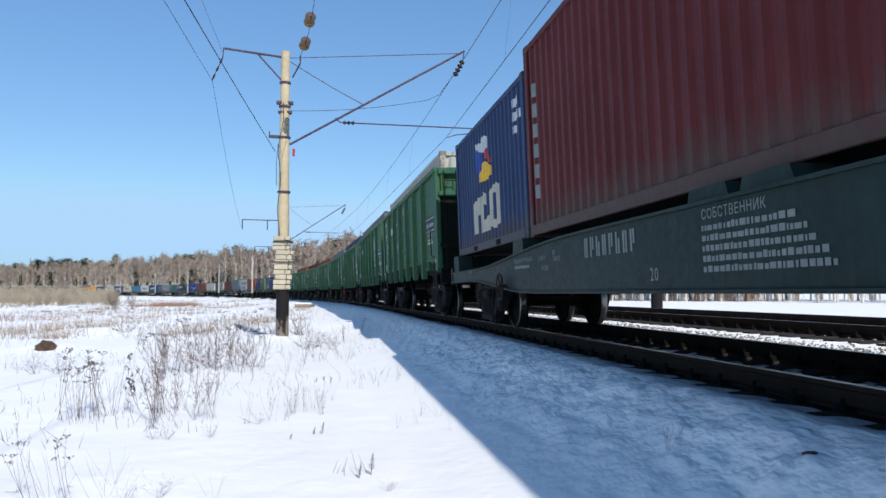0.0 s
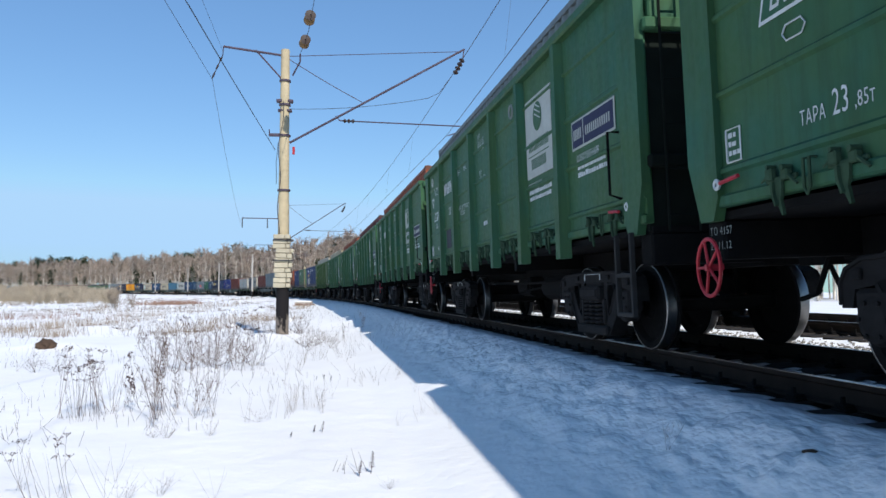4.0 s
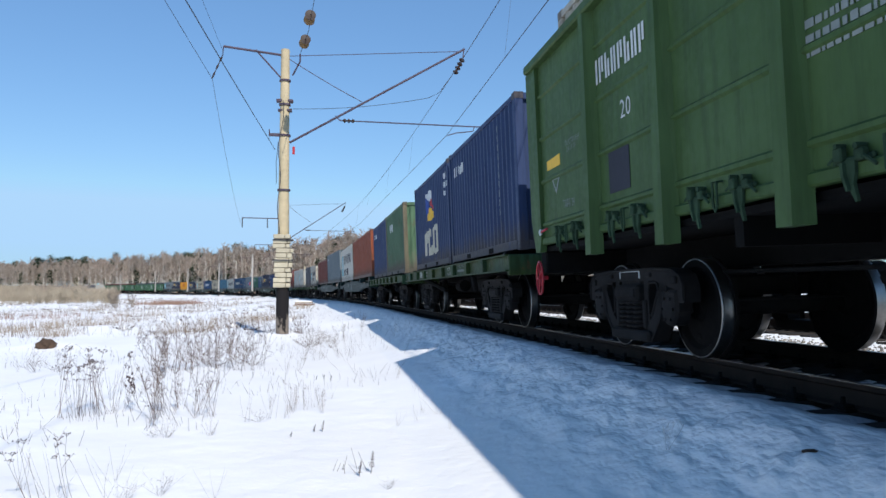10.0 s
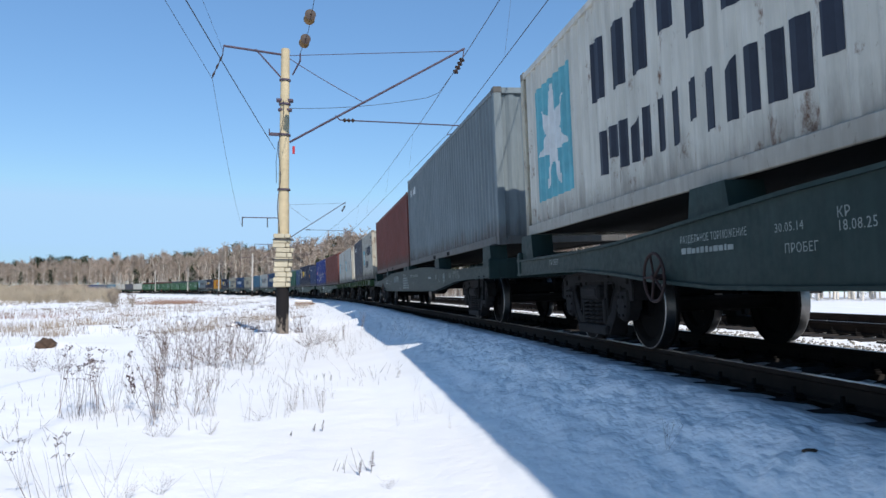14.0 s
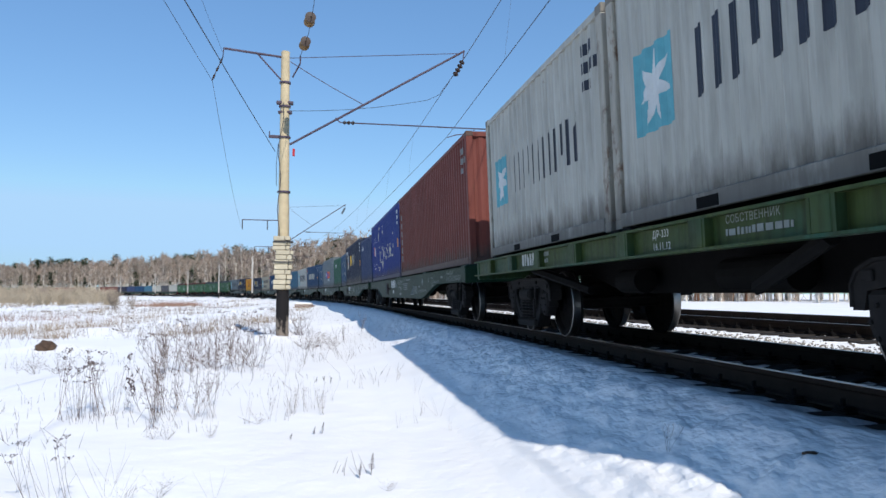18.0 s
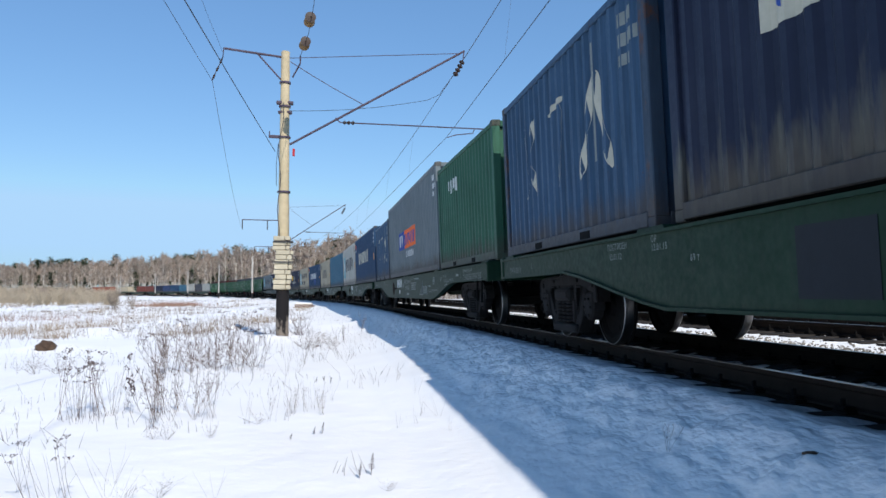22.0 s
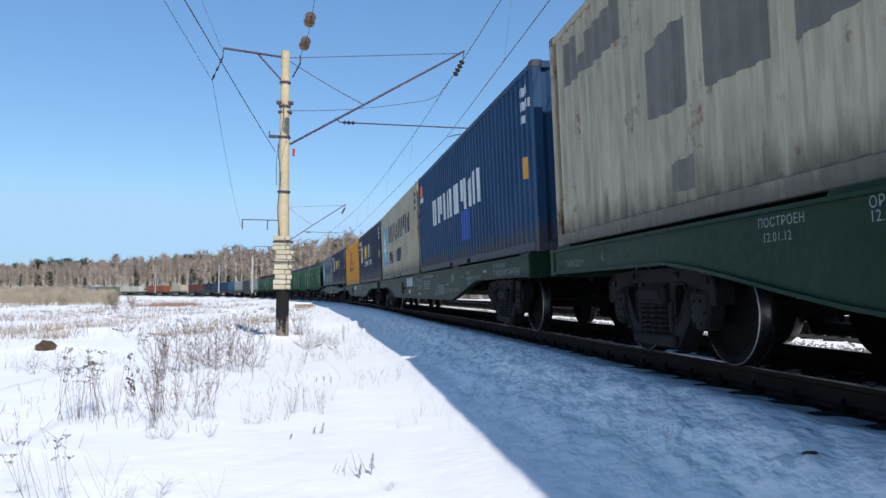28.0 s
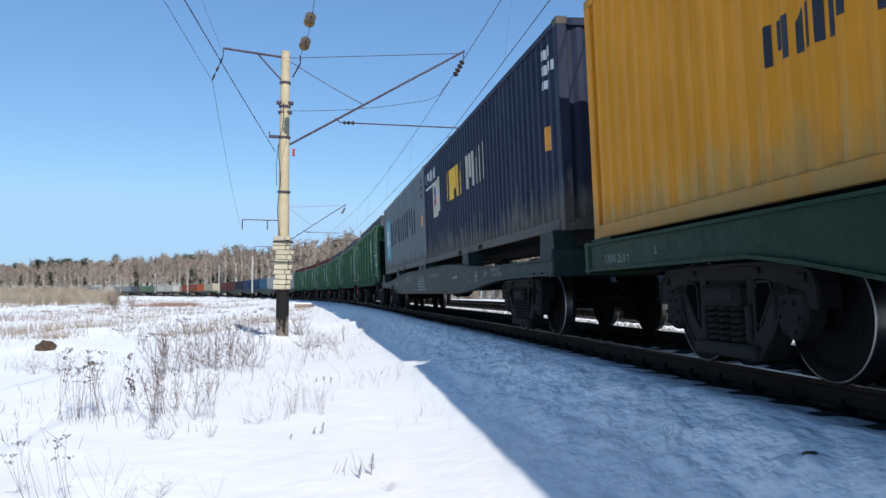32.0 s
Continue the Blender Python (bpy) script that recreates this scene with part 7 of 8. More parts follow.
def weed(kind, seed):
    """A dead plant about a metre tall: umbel (bare stems with flat heads), broom (twiggy stems with scraps of leaf), leafy (one dark stem), wisp (bare straws), twiggy (low arching bush)."""
    rnd = random.Random(seed)
    stem, tops = Shape(), Shape()
    count = {"umbel": 3, "broom": 4, "leafy": 2, "wisp": 4, "twiggy": 11}[kind]
    for k in range(count):
        o = Vector((rnd.gauss(0, 0.05), rnd.gauss(0, 0.05), -0.05))
        if kind == "twiggy":
            tip = o + Vector((rnd.gauss(0, 0.45), rnd.gauss(0, 0.3), rnd.uniform(0.25, 0.75)))
        else:
            fan = 0.10 if kind == "umbel" else 0.20
            tip = o + Vector((rnd.gauss(0, fan), rnd.gauss(0, fan), rnd.uniform(0.65, 1.0)))
        bow = Vector((rnd.gauss(0, 0.03), rnd.gauss(0, 0.03), 0))
        curved(stem, o, tip, bow, 0.0036 if kind != "wisp" else 0.0030, 4)
        at = lambda f: o.lerp(tip, f) + bow * 4 * f * (1 - f)
        if kind == "umbel":
            for q in range(rnd.randrange(1, 3)):
                f = 1.0 if q == 0 else rnd.uniform(0.6, 0.85)
                e_ = at(f) + (Vector((0, 0, 0)) if q == 0 else Vector((rnd.gauss(0, 0.07), rnd.gauss(0, 0.07), 0.12)))
                if q:
                    stem.rod(at(f), e_, 0.003, 3, 0.002, False)
                for j in range(7):
                    g = e_ + Vector((rnd.gauss(0, 0.035), rnd.gauss(0, 0.035), rnd.uniform(0.02, 0.05)))
                    stem.rod(e_, g, 0.002, 3, 0.0015, False)
                    speck(tops, g, rnd.uniform(0.005, 0.009), rnd, 0.4)
        elif kind in ("broom", "leafy"):
            for q in range(6 if kind == "broom" else 8):
                f = rnd.uniform(0.3, 0.98)
                e_ = at(f) + Vector((rnd.gauss(0, 0.06), rnd.gauss(0, 0.06), rnd.uniform(0.04, 0.16)))
                stem.rod(at(f), e_, 0.0028, 3, 0.0018, False)
                for j in range(2 if kind == "broom" else 5):
                    speck(tops, at(f).lerp(e_, rnd.uniform(0.4, 1.0)) + Vector((rnd.gauss(0, 0.012), rnd.gauss(0, 0.012), rnd.gauss(0, 0.012))), rnd.uniform(0.003, 0.0065 if kind == "broom" else 0.014), rnd, 0.6)
        elif kind == "twiggy":
            for q in range(4):
                f = rnd.uniform(0.35, 0.95)
                stem.rod(at(f), at(f) + Vector((rnd.gauss(0, 0.12), rnd.gauss(0, 0.1), rnd.uniform(0.0, 0.18))), 0.003, 3, 0.0018, False)
    words = {"umbel": "dead brown stalks with flat dry seed heads", "broom": "dead brown weed with twiggy leaf-scrapped stems", "leafy": "dark withered weed with curled leaves", "wisp": "thin bare dead straws", "twiggy": "low arching bare twigs"}[kind]
    ob = thing("dry_weed", words + " standing in snow", "weed", "dry weeds")
    tagged(put("stalk", stem, STALK, ob), kind="stuff")
    if tops.v:
        tagged(put("seed_heads" if kind == "umbel" else "dry_leaves", tops, HEAD_BROWN, ob), kind="stuff")
    return ob


WEEDS = {kind: [weed(kind, 10 * i + k) for k in range(n)] for i, (kind, n) in enumerate((("umbel", 4), ("broom", 5), ("leafy", 1), ("wisp", 4), ("twiggy", 3)))}
rnd = random.Random(5)
planted = set()


def plant(kind, x, y, size, lean=None):
    """Sets one weed in the snow; the first of each pattern is used itself, the others are copies."""
    k = rnd.randrange(len(WEEDS[kind]))
    tilt = Euler((rnd.uniform(-0.1, 0.1), lean if lean is not None else rnd.uniform(-0.12, 0.12), rnd.random() * 6.28 if lean is None else rnd.uniform(-0.4, 0.4)))
    m = Matrix.Translation((x, y, ground_z(x, y))) @ tilt.to_matrix().to_4x4()
    ob = copy_thing(WEEDS[kind][k], m) if (kind, k) in planted else WEEDS[kind][k]
    planted.add((kind, k))
    ob.matrix_basis = m @ Matrix.Scale(size, 4)


# clusters: kind, middle x, y, spread x, spread y, how many, how tall
CLUSTERS = [("umbel", -4.5, 9.75, 0.24, 0.25, 8, 0.92), ("wisp", -4.4, 9.75, 0.26, 0.25, 5, 0.75), ("leafy", -4.03, 10.1, 0.04, 0.05, 1, 0.85), ("broom", -3.95, 10.0, 0.2, 0.15, 3, 0.4),
            ("broom", -3.2, 9.9, 0.30, 0.45, 9, 0.85), ("wisp", -3.15, 9.5, 0.30, 0.25, 6, 0.7), ("broom", -4.9, 15.6, 0.45, 1.1, 16, 1.1), ("umbel", -5.3, 15.4, 0.45, 0.9, 5, 1.05), ("twiggy", -5.0, 15.8, 0.5, 0.9, 6, 1.1),
            ("broom", -7.2, 21.5, 0.9, 1.8, 10, 0.95), ("broom", -3.7, 17.2, 0.7, 0.8, 6, 0.5), ("wisp", -1.95, 9.95, 0.28, 0.4, 10, 0.42), ("broom", -1.9, 10.2, 0.25, 0.3, 5, 0.35), ("wisp", -3.2, 15.2, 0.4, 0.5, 5, 0.5),
            ("wisp", -3.2, 19.5, 0.7, 1.5, 8, 0.6), ("twiggy", -3.6, 21.8, 0.45, 0.9, 6, 0.8), ("twiggy", -5.2, 28.5, 0.8, 1.0, 3, 1.0), ("broom", -3.3, 25.0, 0.35, 1.5, 5, 0.6), ("twiggy", -7.9, 14.7, 0.15, 0.2, 2, 0.7), ("wisp", -8.6, 15.9, 0.5, 0.5, 3, 0.35),
            ("broom", -10.0, 27.0, 3.0, 2.5, 12, 0.7), ("wisp", -0.9, 11.0, 0.5, 1.5, 5, 0.32), ("wisp", -0.1, 8.2, 0.5, 0.5, 3, 0.22), ("twiggy", -2.75, 8.3, 0.3, 0.15, 3, 0.30), ("twiggy", -2.35, 9.2, 0.1, 0.1, 1, 0.28), ("broom", 1.59, 5.43, 0.02, 0.02, 1, 0.30)]
for kind, cx, cy, sx, sy, n, tall in CLUSTERS:
    for k in range(n):
        plant(kind, rnd.gauss(cx, sx), rnd.gauss(cy, sy), tall * rnd.uniform(0.75, 1.12))
# single stalks close to the camera: kind, x, y, height, lean
for kind, x, y, tall, lean in (("umbel", -3.06, 5.72, 0.58, -0.20), ("wisp", -2.98, 5.78, 0.50, -0.25), ("umbel", -2.80, 5.75, 0.58, -0.16), ("wisp", -2.90, 5.8, 0.40, 0.12), ("wisp", -2.74, 6.4, 0.34, -0.06), ("wisp", -2.52, 5.75, 0.44, 0.05),
                               ("wisp", -2.46, 5.8, 0.32, 0.03), ("twiggy", -2.2, 6.0, 0.26, 0.0), ("wisp", -1.74, 5.85, 0.26, -0.03), ("wisp", -3.35, 6.1, 0.42, 0.10), ("twiggy", -2.42, 5.9, 0.22, 0.0), ("twiggy", -0.42, 5.95, 0.14, 0.0)):
    plant(kind, x, y, tall, lean)

# small dark feathery plants
for cx, cy, n, tall in ((-0.70, 6.44, 2, 0.17), (-1.42, 8.39, 2, 0.11), (-1.62, 8.1, 1, 0.08), (-2.2, 13.28, 1, 0.12), (-1.92, 13.03, 1, 0.14), (-2.12, 13.6, 1, 0.10)):
    for q in range(n):
        x, y = cx + 0.09 * q, cy + 0.05 * rnd.uniform(-1, 1)
        plant = thing("withered_plant", "small dark withered plant with curled leaves in snow", "plant", "withered plants", m=Matrix.Translation((x, y, ground_z(x, y))))
        h = tall * (0.75 + 0.35 * q)
        put("stem", Shape().rod((0, 0, -0.03), (0.02, 0, h), 0.004, 4, 0.002, False), HEAD_BROWN, plant)
        leaf = Shape()
        for k in range(26):
            o = Vector((0.02 * k / 26, 0, h * (0.25 + 0.75 * k / 26)))
            a_ = k * 2.4
            d = Vector((math.cos(a_), math.sin(a_), rnd.uniform(-0.5, 0.6))) * h * rnd.uniform(0.10, 0.20) * (1.25 - k / 30)
            side = d.cross(Vector((0, 0, 1))).normalized() * 0.007
            leaf.poly([o, o + d * 0.5 + side, o + d, o + d * 0.5 - side + Vector((0, 0, 0.006))], [(0, 1, 2, 3)])
        tagged(put("leaves", leaf, HEAD_BROWN, plant), kind="stuff")

# stubble and fallen straws
straw = Shape()
for k in range(2600):
    y = 6.5 + 60 * rnd.random() ** 1.3
    x = rnd.uniform(-0.62, -0.02) * y - 0.4
    z = ground_z(x, y)
    h = rnd.uniform(0.03, 0.10) * (1 + y / 12)
    d = Vector((rnd.gauss(0, 0.5), rnd.gauss(0, 0.5), 1)) * h
    if noise.noise((x * 0.35, y * 0.35, 8.0)) > -0.05:
        straw.rod((x, y, z - 0.02), Vector((x, y, z)) + d, 0.0028, 3, 0.0015, False)
tagged(put("dry_stubble", straw, STALK), "scattered dead straws poking through snow", "grass", kind="stuff")

# a clod of bare soil
clod = Shape()
bmc = bmesh.new()
bmesh.ops.create_icosphere(bmc, subdivisions=3, radius=1)
for v in bmc.verts:
    v.co = v.co * (1 + 0.35 * noise.noise(v.co * 2.2)) * 1.0
    v.co.z *= 0.8
me = bpy.data.meshes.new("soil_mound")
bmc.to_mesh(me)
bmc.free()
me.materials.append(None)
mx, my = -10.75, 20.6
tagged(put("soil_mound", me, SOIL, None, Matrix.Translation((mx, my, ground_z(mx, my) + 0.03)) @ Matrix.Scale(0.25, 4)), "small mound of bare brown soil in the snow", "soil")

px, py = 2.08, 4.35
tagged(put("bark_scrap", me, SOIL, None, Matrix.Translation((px, py, ground_z(px, py) + 0.004)) @ Matrix.Diagonal((0.045, 0.02, 0.018, 1))), "small dark scrap of bark on shaded snow", "bark")

# low dry grass over the middle of the field, in patches
rnd = random.Random(9)


def tufts(name, label, material, count, place, keep, low, high):
    """Many thin blades; place() gives a spot, keep() says whether grass grows there."""
    sh = Shape()
    for k in range(count):
        x, y = place()
        if not keep(x, y):
            continue
        z = ground_z(x, y) - 0.05
        for q in range(4):
            d = Vector((rnd.gauss(0, 0.28), rnd.gauss(0, 0.28), 1)) * rnd.uniform(low, high)
            o = Vector((x + rnd.gauss(0, 0.25), y + rnd.gauss(0, 0.25), z))
            wide = Vector((rnd.uniform(0.004, 0.008) + y * 0.00012, 0, 0))
            sh.poly([o - wide, o + wide, o + d], [(0, 1, 2)])
    return tagged(put(name, sh, material), label, "grass", kind="stuff")


def field_spot():
    y = 26 + 150 * rnd.random() ** 1.5
    return rnd.uniform(-0.60, -0.17) * y, y


tufts("dry_grass", "thin dead grass in patches over the snowy field", STRAW, 5600, field_spot, lambda x, y: noise.noise((x * 0.22, y * 0.035, 4.0)) + 0.6 * noise.noise((x * 0.7, y * 0.15, 1.0)) > 0.10 + 0.25 * (x > -0.22 * y), 0.06, 0.55)
tufts("dark_stubble", "sparse dark weed stubble over the snowy field", HEAD_BROWN, 900, field_spot, lambda x, y: noise.noise((x * 0.3, y * 0.05, 9.0)) > 0.0, 0.05, 0.40)
tufts("russet_grass", "low reddish-brown grass patch in the snow", RUSSET, 330, lambda: (rnd.gauss(-33.0, 1.6), rnd.gauss(93, 3.0)), lambda x, y: True, 0.35, 0.75)
tufts("russet_grass", "sparse reddish-brown stalks in the snow", RUSSET, 160, lambda: (rnd.gauss(-24.5, 2.2), rnd.gauss(44, 3.0)), lambda x, y: True, 0.15, 0.45)

# snow-capped tussocks
MOUND, TUFT = Shape(), Shape()
for i in range(7):
    for k in range(14):
        r = 0.42 * i / 6 * (1 + 0.25 * noise.noise((math.cos(k * 0.449) * 2, math.sin(k * 0.449) * 2, 5.0)))
        MOUND.v.append((r * math.cos(k * 0.449), r * math.sin(k * 0.449), 0.20 * math.cos(i / 6 * 1.57) ** 1.3 - 0.04))
MOUND.f = [(i * 14 + k, i * 14 + 14 + k, i * 14 + 14 + (k + 1) % 14, i * 14 + (k + 1) % 14) for i in range(6) for k in range(14)]
for k in range(46):
    a_ = rnd.random() * math.tau
    o = Vector((math.cos(a_) * 0.36, math.sin(a_) * 0.36, 0.0))
    d = Vector((math.cos(a_) * 0.10 + rnd.gauss(0, 0.05), math.sin(a_) * 0.10, rnd.uniform(0.06, 0.22)))
    TUFT.poly([o - Vector((0.02, 0, 0)), o + Vector((0.02, 0, 0)), o + d], [(0, 1, 2)])
MOUND, TUFT = MOUND.mesh("snow_cap", True), TUFT.mesh("blades")
for k in range(64):
    y = 26 + 80 * rnd.random() ** 0.8
    x = rnd.uniform(-0.59, -0.2) * y
    tussock = thing("grass_tussock", "low dead tussock capped with snow in the field", "tussock", "tussocks", m=Matrix.Translation((x, y, ground_z(x, y))) @ Matrix.Rotation(rnd.random() * 6, 4, "Z") @ Matrix.Diagonal((*[rnd.uniform(0.4, 1.2) * (0.6 + y / 110)] * 2, rnd.uniform(0.5, 1.1), 1)))
    put("snow_cap", MOUND, SNOW, tussock)
    tagged(put("blades", TUFT, SOIL, tussock), kind="stuff")


# a low stack of old boards under snow beside the line
bx, by = -14.5, 79.5
stack = thing("board_stack", "low stack of old reddish boards under a snow cap", "boards", m=Matrix.Translation((bx, by, ground_z(bx, by))))
for q, (dx, z0, wide) in enumerate(((0, 0.02, 1.1), (0.08, 0.16, 1.0), (-0.05, 0.30, 0.9))):
    put("board", Shape().soft(dx - wide, dx + wide, -0.5, 0.5, z0, z0 + 0.10, 0.015), PINE_BARK if q % 2 else STRAW, stack)
put("snow_cap", Shape().soft(-0.85, 0.8, -0.48, 0.48, 0.40, 0.56, 0.07), SNOW, stack)


# ---- the woods ----
def birch(seed, height):
    rnd = random.Random(seed)
    trunk, crown = Shape(), Shape()
    pts = [Vector((0, 0, -0.3))]
    for k in range(1, 6):
        pts.append(Vector((rnd.gauss(0, 0.12) * k, rnd.gauss(0, 0.12) * k, height * 0.9 * k / 5)))
    for k, (p, q) in enumerate(zip(pts, pts[1:])):
        trunk.rod(p, q, 0.19 * (1 - k / 5.8), 5, 0.19 * (1 - (k + 1) / 5.8), False)
    for k in range(26):
        f = rnd.uniform(0.38, 0.98)
        i = min(4, int(f * 5))
        o = pts[i].lerp(pts[i + 1], f * 5 - i)
        a_ = rnd.random() * math.tau
        reach = height * rnd.uniform(0.07, 0.17) * (1.25 - f * 0.7)
        tip = o + Vector((math.cos(a_) * reach, math.sin(a_) * reach, reach * rnd.uniform(0.7, 1.8)))
        trunk.rod(o, tip, 0.04, 3, 0.02, False)
        for q in range(17):
            b_ = o.lerp(tip, rnd.uniform(0.25, 1.0))
            d = Vector((rnd.gauss(0, 0.6), rnd.gauss(0, 0.6), rnd.uniform(-0.3, 1.2))) * rnd.uniform(0.5, 1.3)
            side = d.cross(Vector((rnd.gauss(0, 1), rnd.gauss(0, 1), rnd.gauss(0, 1)))).normalized() * 0.085
            crown.poly([b_ - side, b_ + side, b_ + d], [(0, 1, 2)])
    return trunk, crown


def pine(seed, height):
    rnd = random.Random(seed)
    trunk, crown = Shape(), Shape()
    trunk.rod((0, 0, -0.3), (rnd.gauss(0, 0.2), rnd.gauss(0, 0.2), height * 0.95), 0.22, 6, 0.06, False)
    for k in range(44):
        f = rnd.uniform(0.45, 1.0)
        r = height * 0.16 * (1.25 - f) + 0.3
        a_ = rnd.random() * math.tau
        o = Vector((math.cos(a_) * r * rnd.random(), math.sin(a_) * r * rnd.random(), height * f))
        trunk.rod((0, 0, o.z - 0.4), o, 0.05, 3, 0.02, False)
        for q in range(20):
            b_ = o + Vector((rnd.gauss(0, 0.6), rnd.gauss(0, 0.6), rnd.gauss(0, 0.42)))
            u = Vector((rnd.gauss(0, 1), rnd.gauss(0, 1), rnd.gauss(0, 0.5))).normalized() * 0.42
            w = u.orthogonal().normalized() * 0.13
            crown.poly([b_ - u, b_ + w, b_ + u, b_ - w], [(0, 1, 2, 3)])
    return trunk, crown


def shrub(seed, height):
    rnd = random.Random(seed)
    trunk, crown = Shape(), Shape()
    for k in range(14):
        d = Vector((rnd.gauss(0, 0.3), rnd.gauss(0, 0.3), 1)) * height * rnd.uniform(0.5, 1)
        trunk.rod((rnd.gauss(0, 0.5), rnd.gauss(0, 0.5), -0.2), d, 0.025, 3, 0.012, False)
        for q in range(12):
            b_ = d * rnd.uniform(0.3, 1)
            e_ = Vector((rnd.gauss(0, 0.4), rnd.gauss(0, 0.4), rnd.uniform(0, 0.8)))
            side = e_.cross(Vector((rnd.gauss(0, 1), rnd.gauss(0, 1), 0.3))).normalized() * 0.02
            crown.poly([b_ - side, b_ + side, b_ + e_], [(0, 1, 2)])
    return trunk, crown


def tree_thing(name, made, barks, leaves, label):
    ob = thing(name, label, "tree", "trees of the wood")
    put("trunk", made[0], barks, ob)
    put("crown", made[1], leaves, ob)
    return ob


KINDS = [("birch_tree", birch(k, 18.0), BARK, TWIG, "bare pale birch with fine brown twigs at the wood edge") for k in range(5)]
KINDS += [("pine_tree", pine(k + 20, 19.0), PINE_BARK, NEEDLES, "tall dark green pine above the bare birches") for k in range(3)]
KINDS += [("bare_shrub", shrub(k + 40, 3.0), TWIG, TWIG, "bare brown shrub at the wood edge") for k in range(2)]
MADE = [tree_thing(*k) for k in KINDS]
placed = [False] * len(KINDS)
rnd = random.Random(12)
EDGE = [(20, -100), (90, -85), (150, -62), (220, -46), (300, -34), (400, -28), (520, -26), (780, -26)]     # the wood's edge along the track
EDGE_S, EDGE_LAT = [p[0] for p in EDGE], [p[1] for p in EDGE]
ARRAYS = [[(np.array(sh.v), np.array(sh.f, dtype=object)) for sh in k[1]] for k in KINDS]
REST = {"trunks": [[], [], 0], "twigs": [[], [], 0], "needles": [[], [], 0], "thicket": [[], [], 0], "undergrowth": [[], [], 0]}


def join(name, arrays, m):
    """Adds a moved copy of a mesh to the joined wood."""
    v, f = arrays
    r = REST[name]
    mm = np.array(m)
    r[0].append(v @ mm[:3, :3].T + mm[:3, 3])
    r[1] += [tuple(i + r[2] for i in face) for face in f]
    r[2] += len(v)


single = 0
single_limit = 190
for k in range(2700):
    s = rnd.uniform(25, 150) if k % 14 == 0 else rnd.uniform(120, 790)
    depth = 62 * rnd.random() ** 1.3
    front = depth < 12
    p = spot(s, float(np.interp(s, EDGE_S, EDGE_LAT)) - depth)
    r = rnd.random()
    tall = 1.0 + 0.10 * noise.noise((s * 0.02, 0, 0))
    if front and r < 0.30:
        i, size = rnd.choice((8, 9)), rnd.uniform(0.6, 1.5)
    elif r < 0.85:
        i, size = rnd.randrange(5), rnd.uniform(0.95, 1.32) * tall
    else:
        i, size = rnd.choice((5, 6, 7)), rnd.uniform(1.0, 1.3) * tall if depth > 8 else rnd.uniform(0.35, 0.8)
    m = Matrix.Translation((p.x, p.y, -0.95)) @ Matrix.Rotation(rnd.random() * 6.28, 4, "Z") @ Matrix.Scale(size, 4)
    if front and single < single_limit and (p.y < 480) or not placed[i]:
        ob = copy_thing(MADE[i], m) if placed[i] else MADE[i]
        placed[i] = True
        ob.matrix_basis = m
        single += 1
    else:
        join("trunks", ARRAYS[i][0], m)
        join("needles" if 5 <= i < 8 else "twigs", ARRAYS[i][1], m)
def whole(i):
    """Trunk and twigs of one plant as one mesh."""
    (v, f), (v2, f2) = ARRAYS[i]
    return np.concatenate([v, v2]), list(f) + [tuple(q + len(v) for q in face) for face in f2]


# undergrowth in the wood, and a dry thicket between field and train
for k in range(700):
    s = rnd.uniform(120, 790)
    p = spot(s, float(np.interp(s, EDGE_S, EDGE_LAT)) + 3 - 30 * rnd.random())
    join("undergrowth", whole(rnd.choice((8, 9))), Matrix.Translation((p.x, p.y, -0.95)) @ Matrix.Rotation(rnd.random() * 6.28, 4, "Z") @ Matrix.Scale(rnd.uniform(0.8, 2.4), 4))
for k in range(430):
    y = rnd.uniform(98, 190)
    x = -y * rnd.uniform(0.432, 0.66)
    join("thicket", whole(rnd.choice((8, 9))), Matrix.Translation((x, y, -1.05)) @ Matrix.Rotation(rnd.random() * 6.28, 4, "Z") @ Matrix.Scale(rnd.uniform(0.6, 1.0) * (1.0 if x / y > -0.47 else 0.72 if rnd.random() < 0.75 else 1.15), 4))
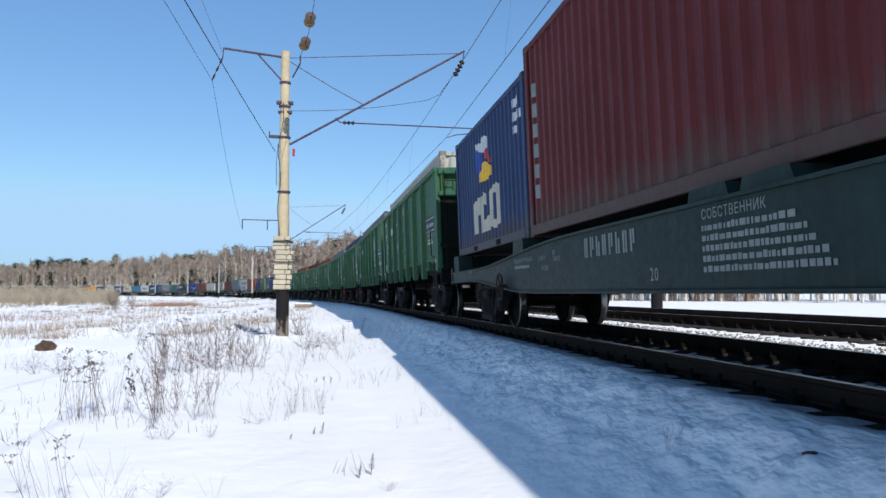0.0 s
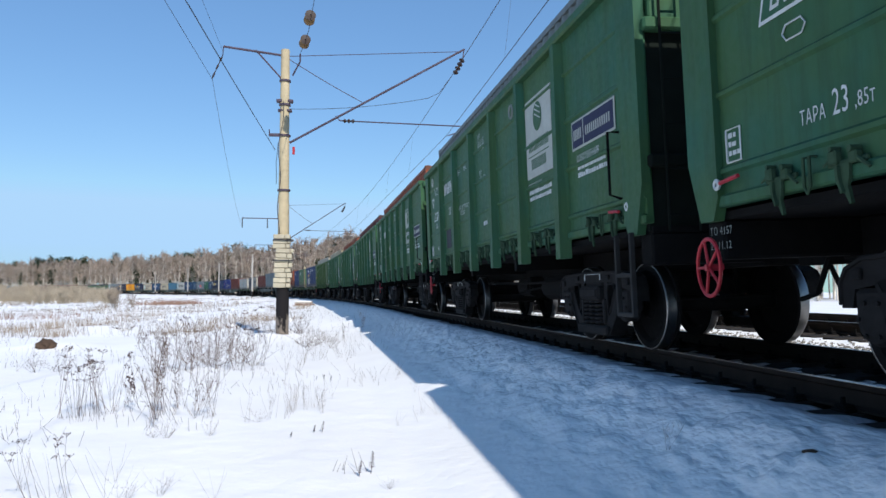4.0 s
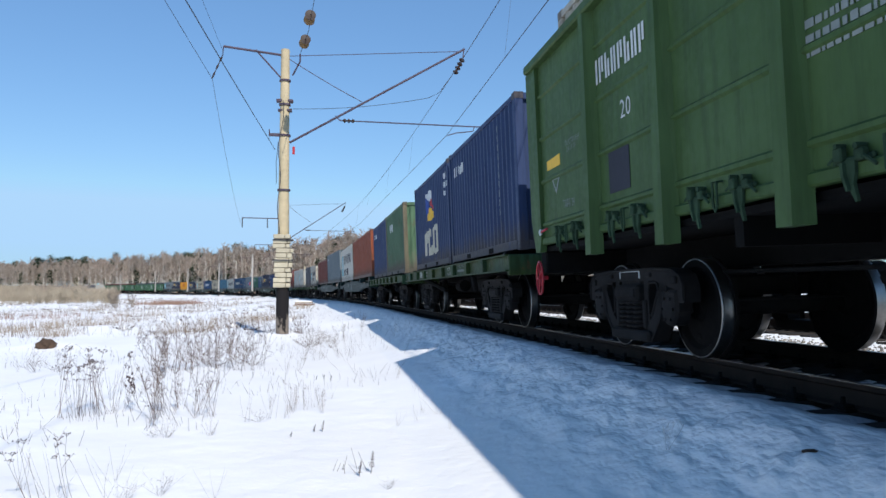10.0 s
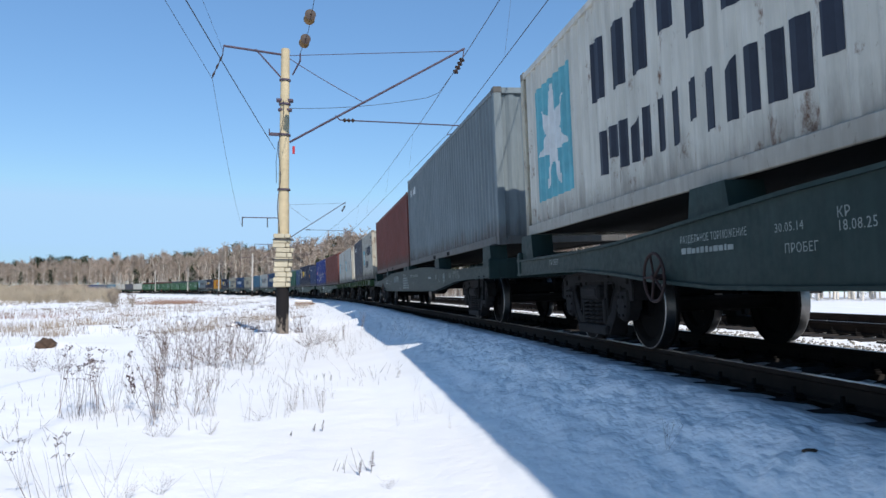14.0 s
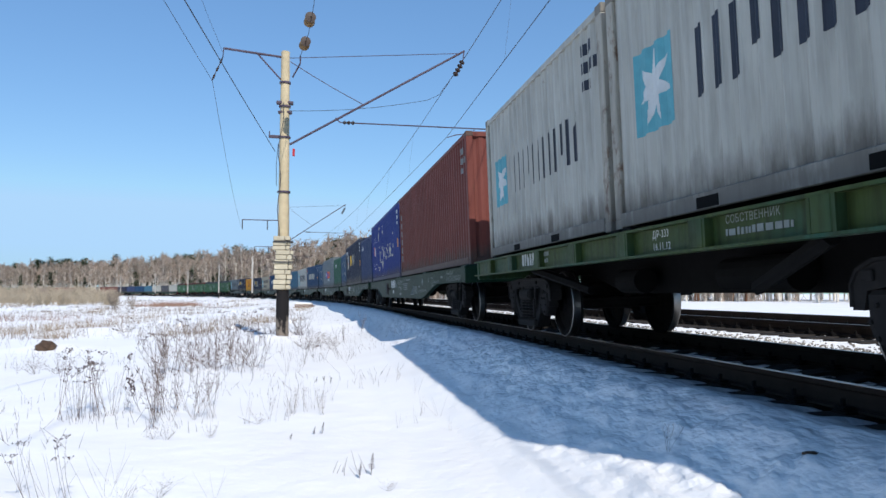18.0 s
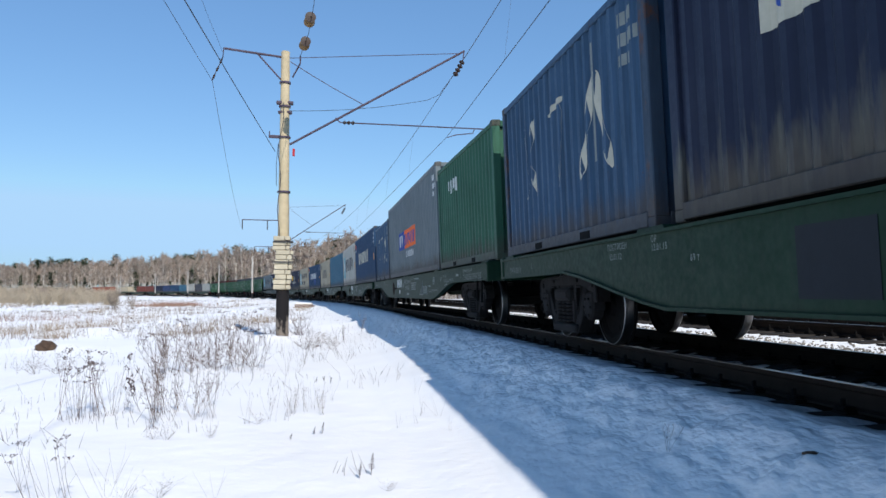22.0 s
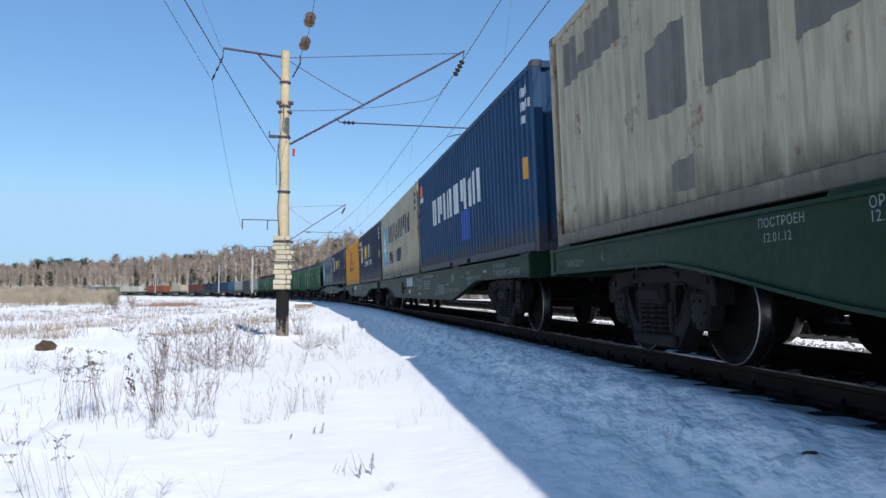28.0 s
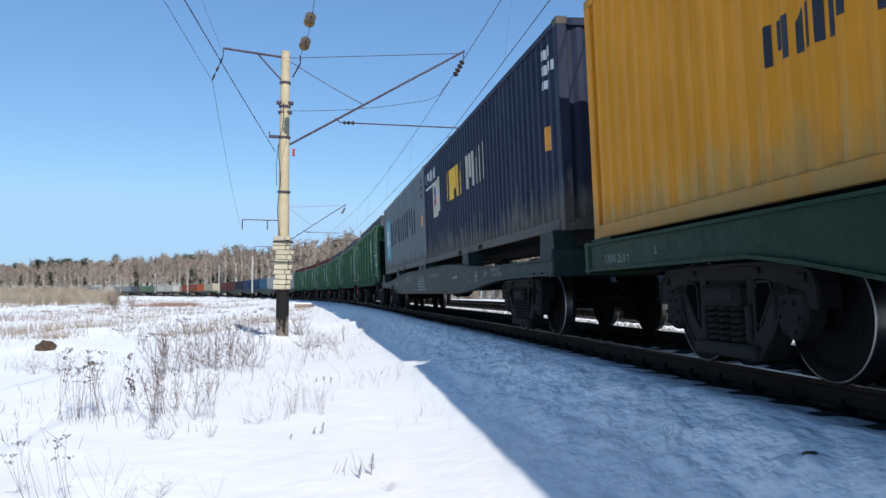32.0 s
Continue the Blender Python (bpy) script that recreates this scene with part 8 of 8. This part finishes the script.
for k in range(260):
    y = rnd.uniform(150, 225)
    x = -y * rnd.uniform(0.440, 0.70)
    join("undergrowth" if k % 2 else "thicket", whole(rnd.choice((8, 9))), Matrix.Translation((x, y, -1.05)) @ Matrix.Rotation(rnd.random() * 6.28, 4, "Z") @ Matrix.Scale(rnd.uniform(0.8, 1.45) * (1.0 if x / y < -0.47 else 0.75), 4))
for x, y, size in ((-31.9, 74.0, 0.85), (-32.6, 75.0, 0.75), (-30.9, 75.5, 0.6)):
    bush = copy_thing(MADE[8], Matrix())
    bush.matrix_basis = Matrix.Translation((x, y, -1.0)) @ Matrix.Scale(size, 4)
    tagged(bush, "dry yellowish bush standing alone in the snow", "bush", "bushes")
    for c in bush.children:
        c.material_slots[0].material = STRAW
wood = thing("far_wood", "distant mixed wood of bare birches and dark pines", "woods", kind="stuff")
for name, material in (("trunks", BARK), ("twigs", TWIG), ("needles", NEEDLES), ("thicket", THICKET), ("undergrowth", TWIG)):
    me = bpy.data.meshes.new(name)
    me.from_pydata(np.concatenate(REST[name][0]).tolist(), [], REST[name][1])
    me.materials.append(None)
    tagged(put(name, me, material, wood), kind="stuff")


# ---- what moves ----
TIMES = [float(t) for t in range(33)]


def motions():
    """The train rolls past; the wheels turn while their wagon is near."""
    for ob, mid, base in CARS:
        walk(ob, [(t, on_track(mid - gone(t), base)) for t in TIMES])
    for ob, mid, base, local in LOADS:
        walk(ob, [(t, on_track(mid - gone(t), base) @ local) for t in TIMES])
    for ob, mid, base in CARS:
        if mid > 470:
            continue
        close = [k / FPS for k in range(32 * FPS + 1) if -14 < mid - gone(k / FPS) < 38]
        if not close:
            continue
        for bogie in ob.children:
            if not bogie.name.startswith("bogie"):
                continue
            for w in bogie.children:
                if w.name.startswith("wheelset"):
                    o = Matrix.Translation(w.matrix_basis.translation)
                    times = ([0.0] if close[0] > 0 else []) + close + ([32.0] if close[-1] < 32 else [])
                    walk(w, [(t, o @ Matrix.Rotation(-gone(min(max(t, close[0]), close[-1])) / 0.475, 4, "Y")) for t in times])


motions()
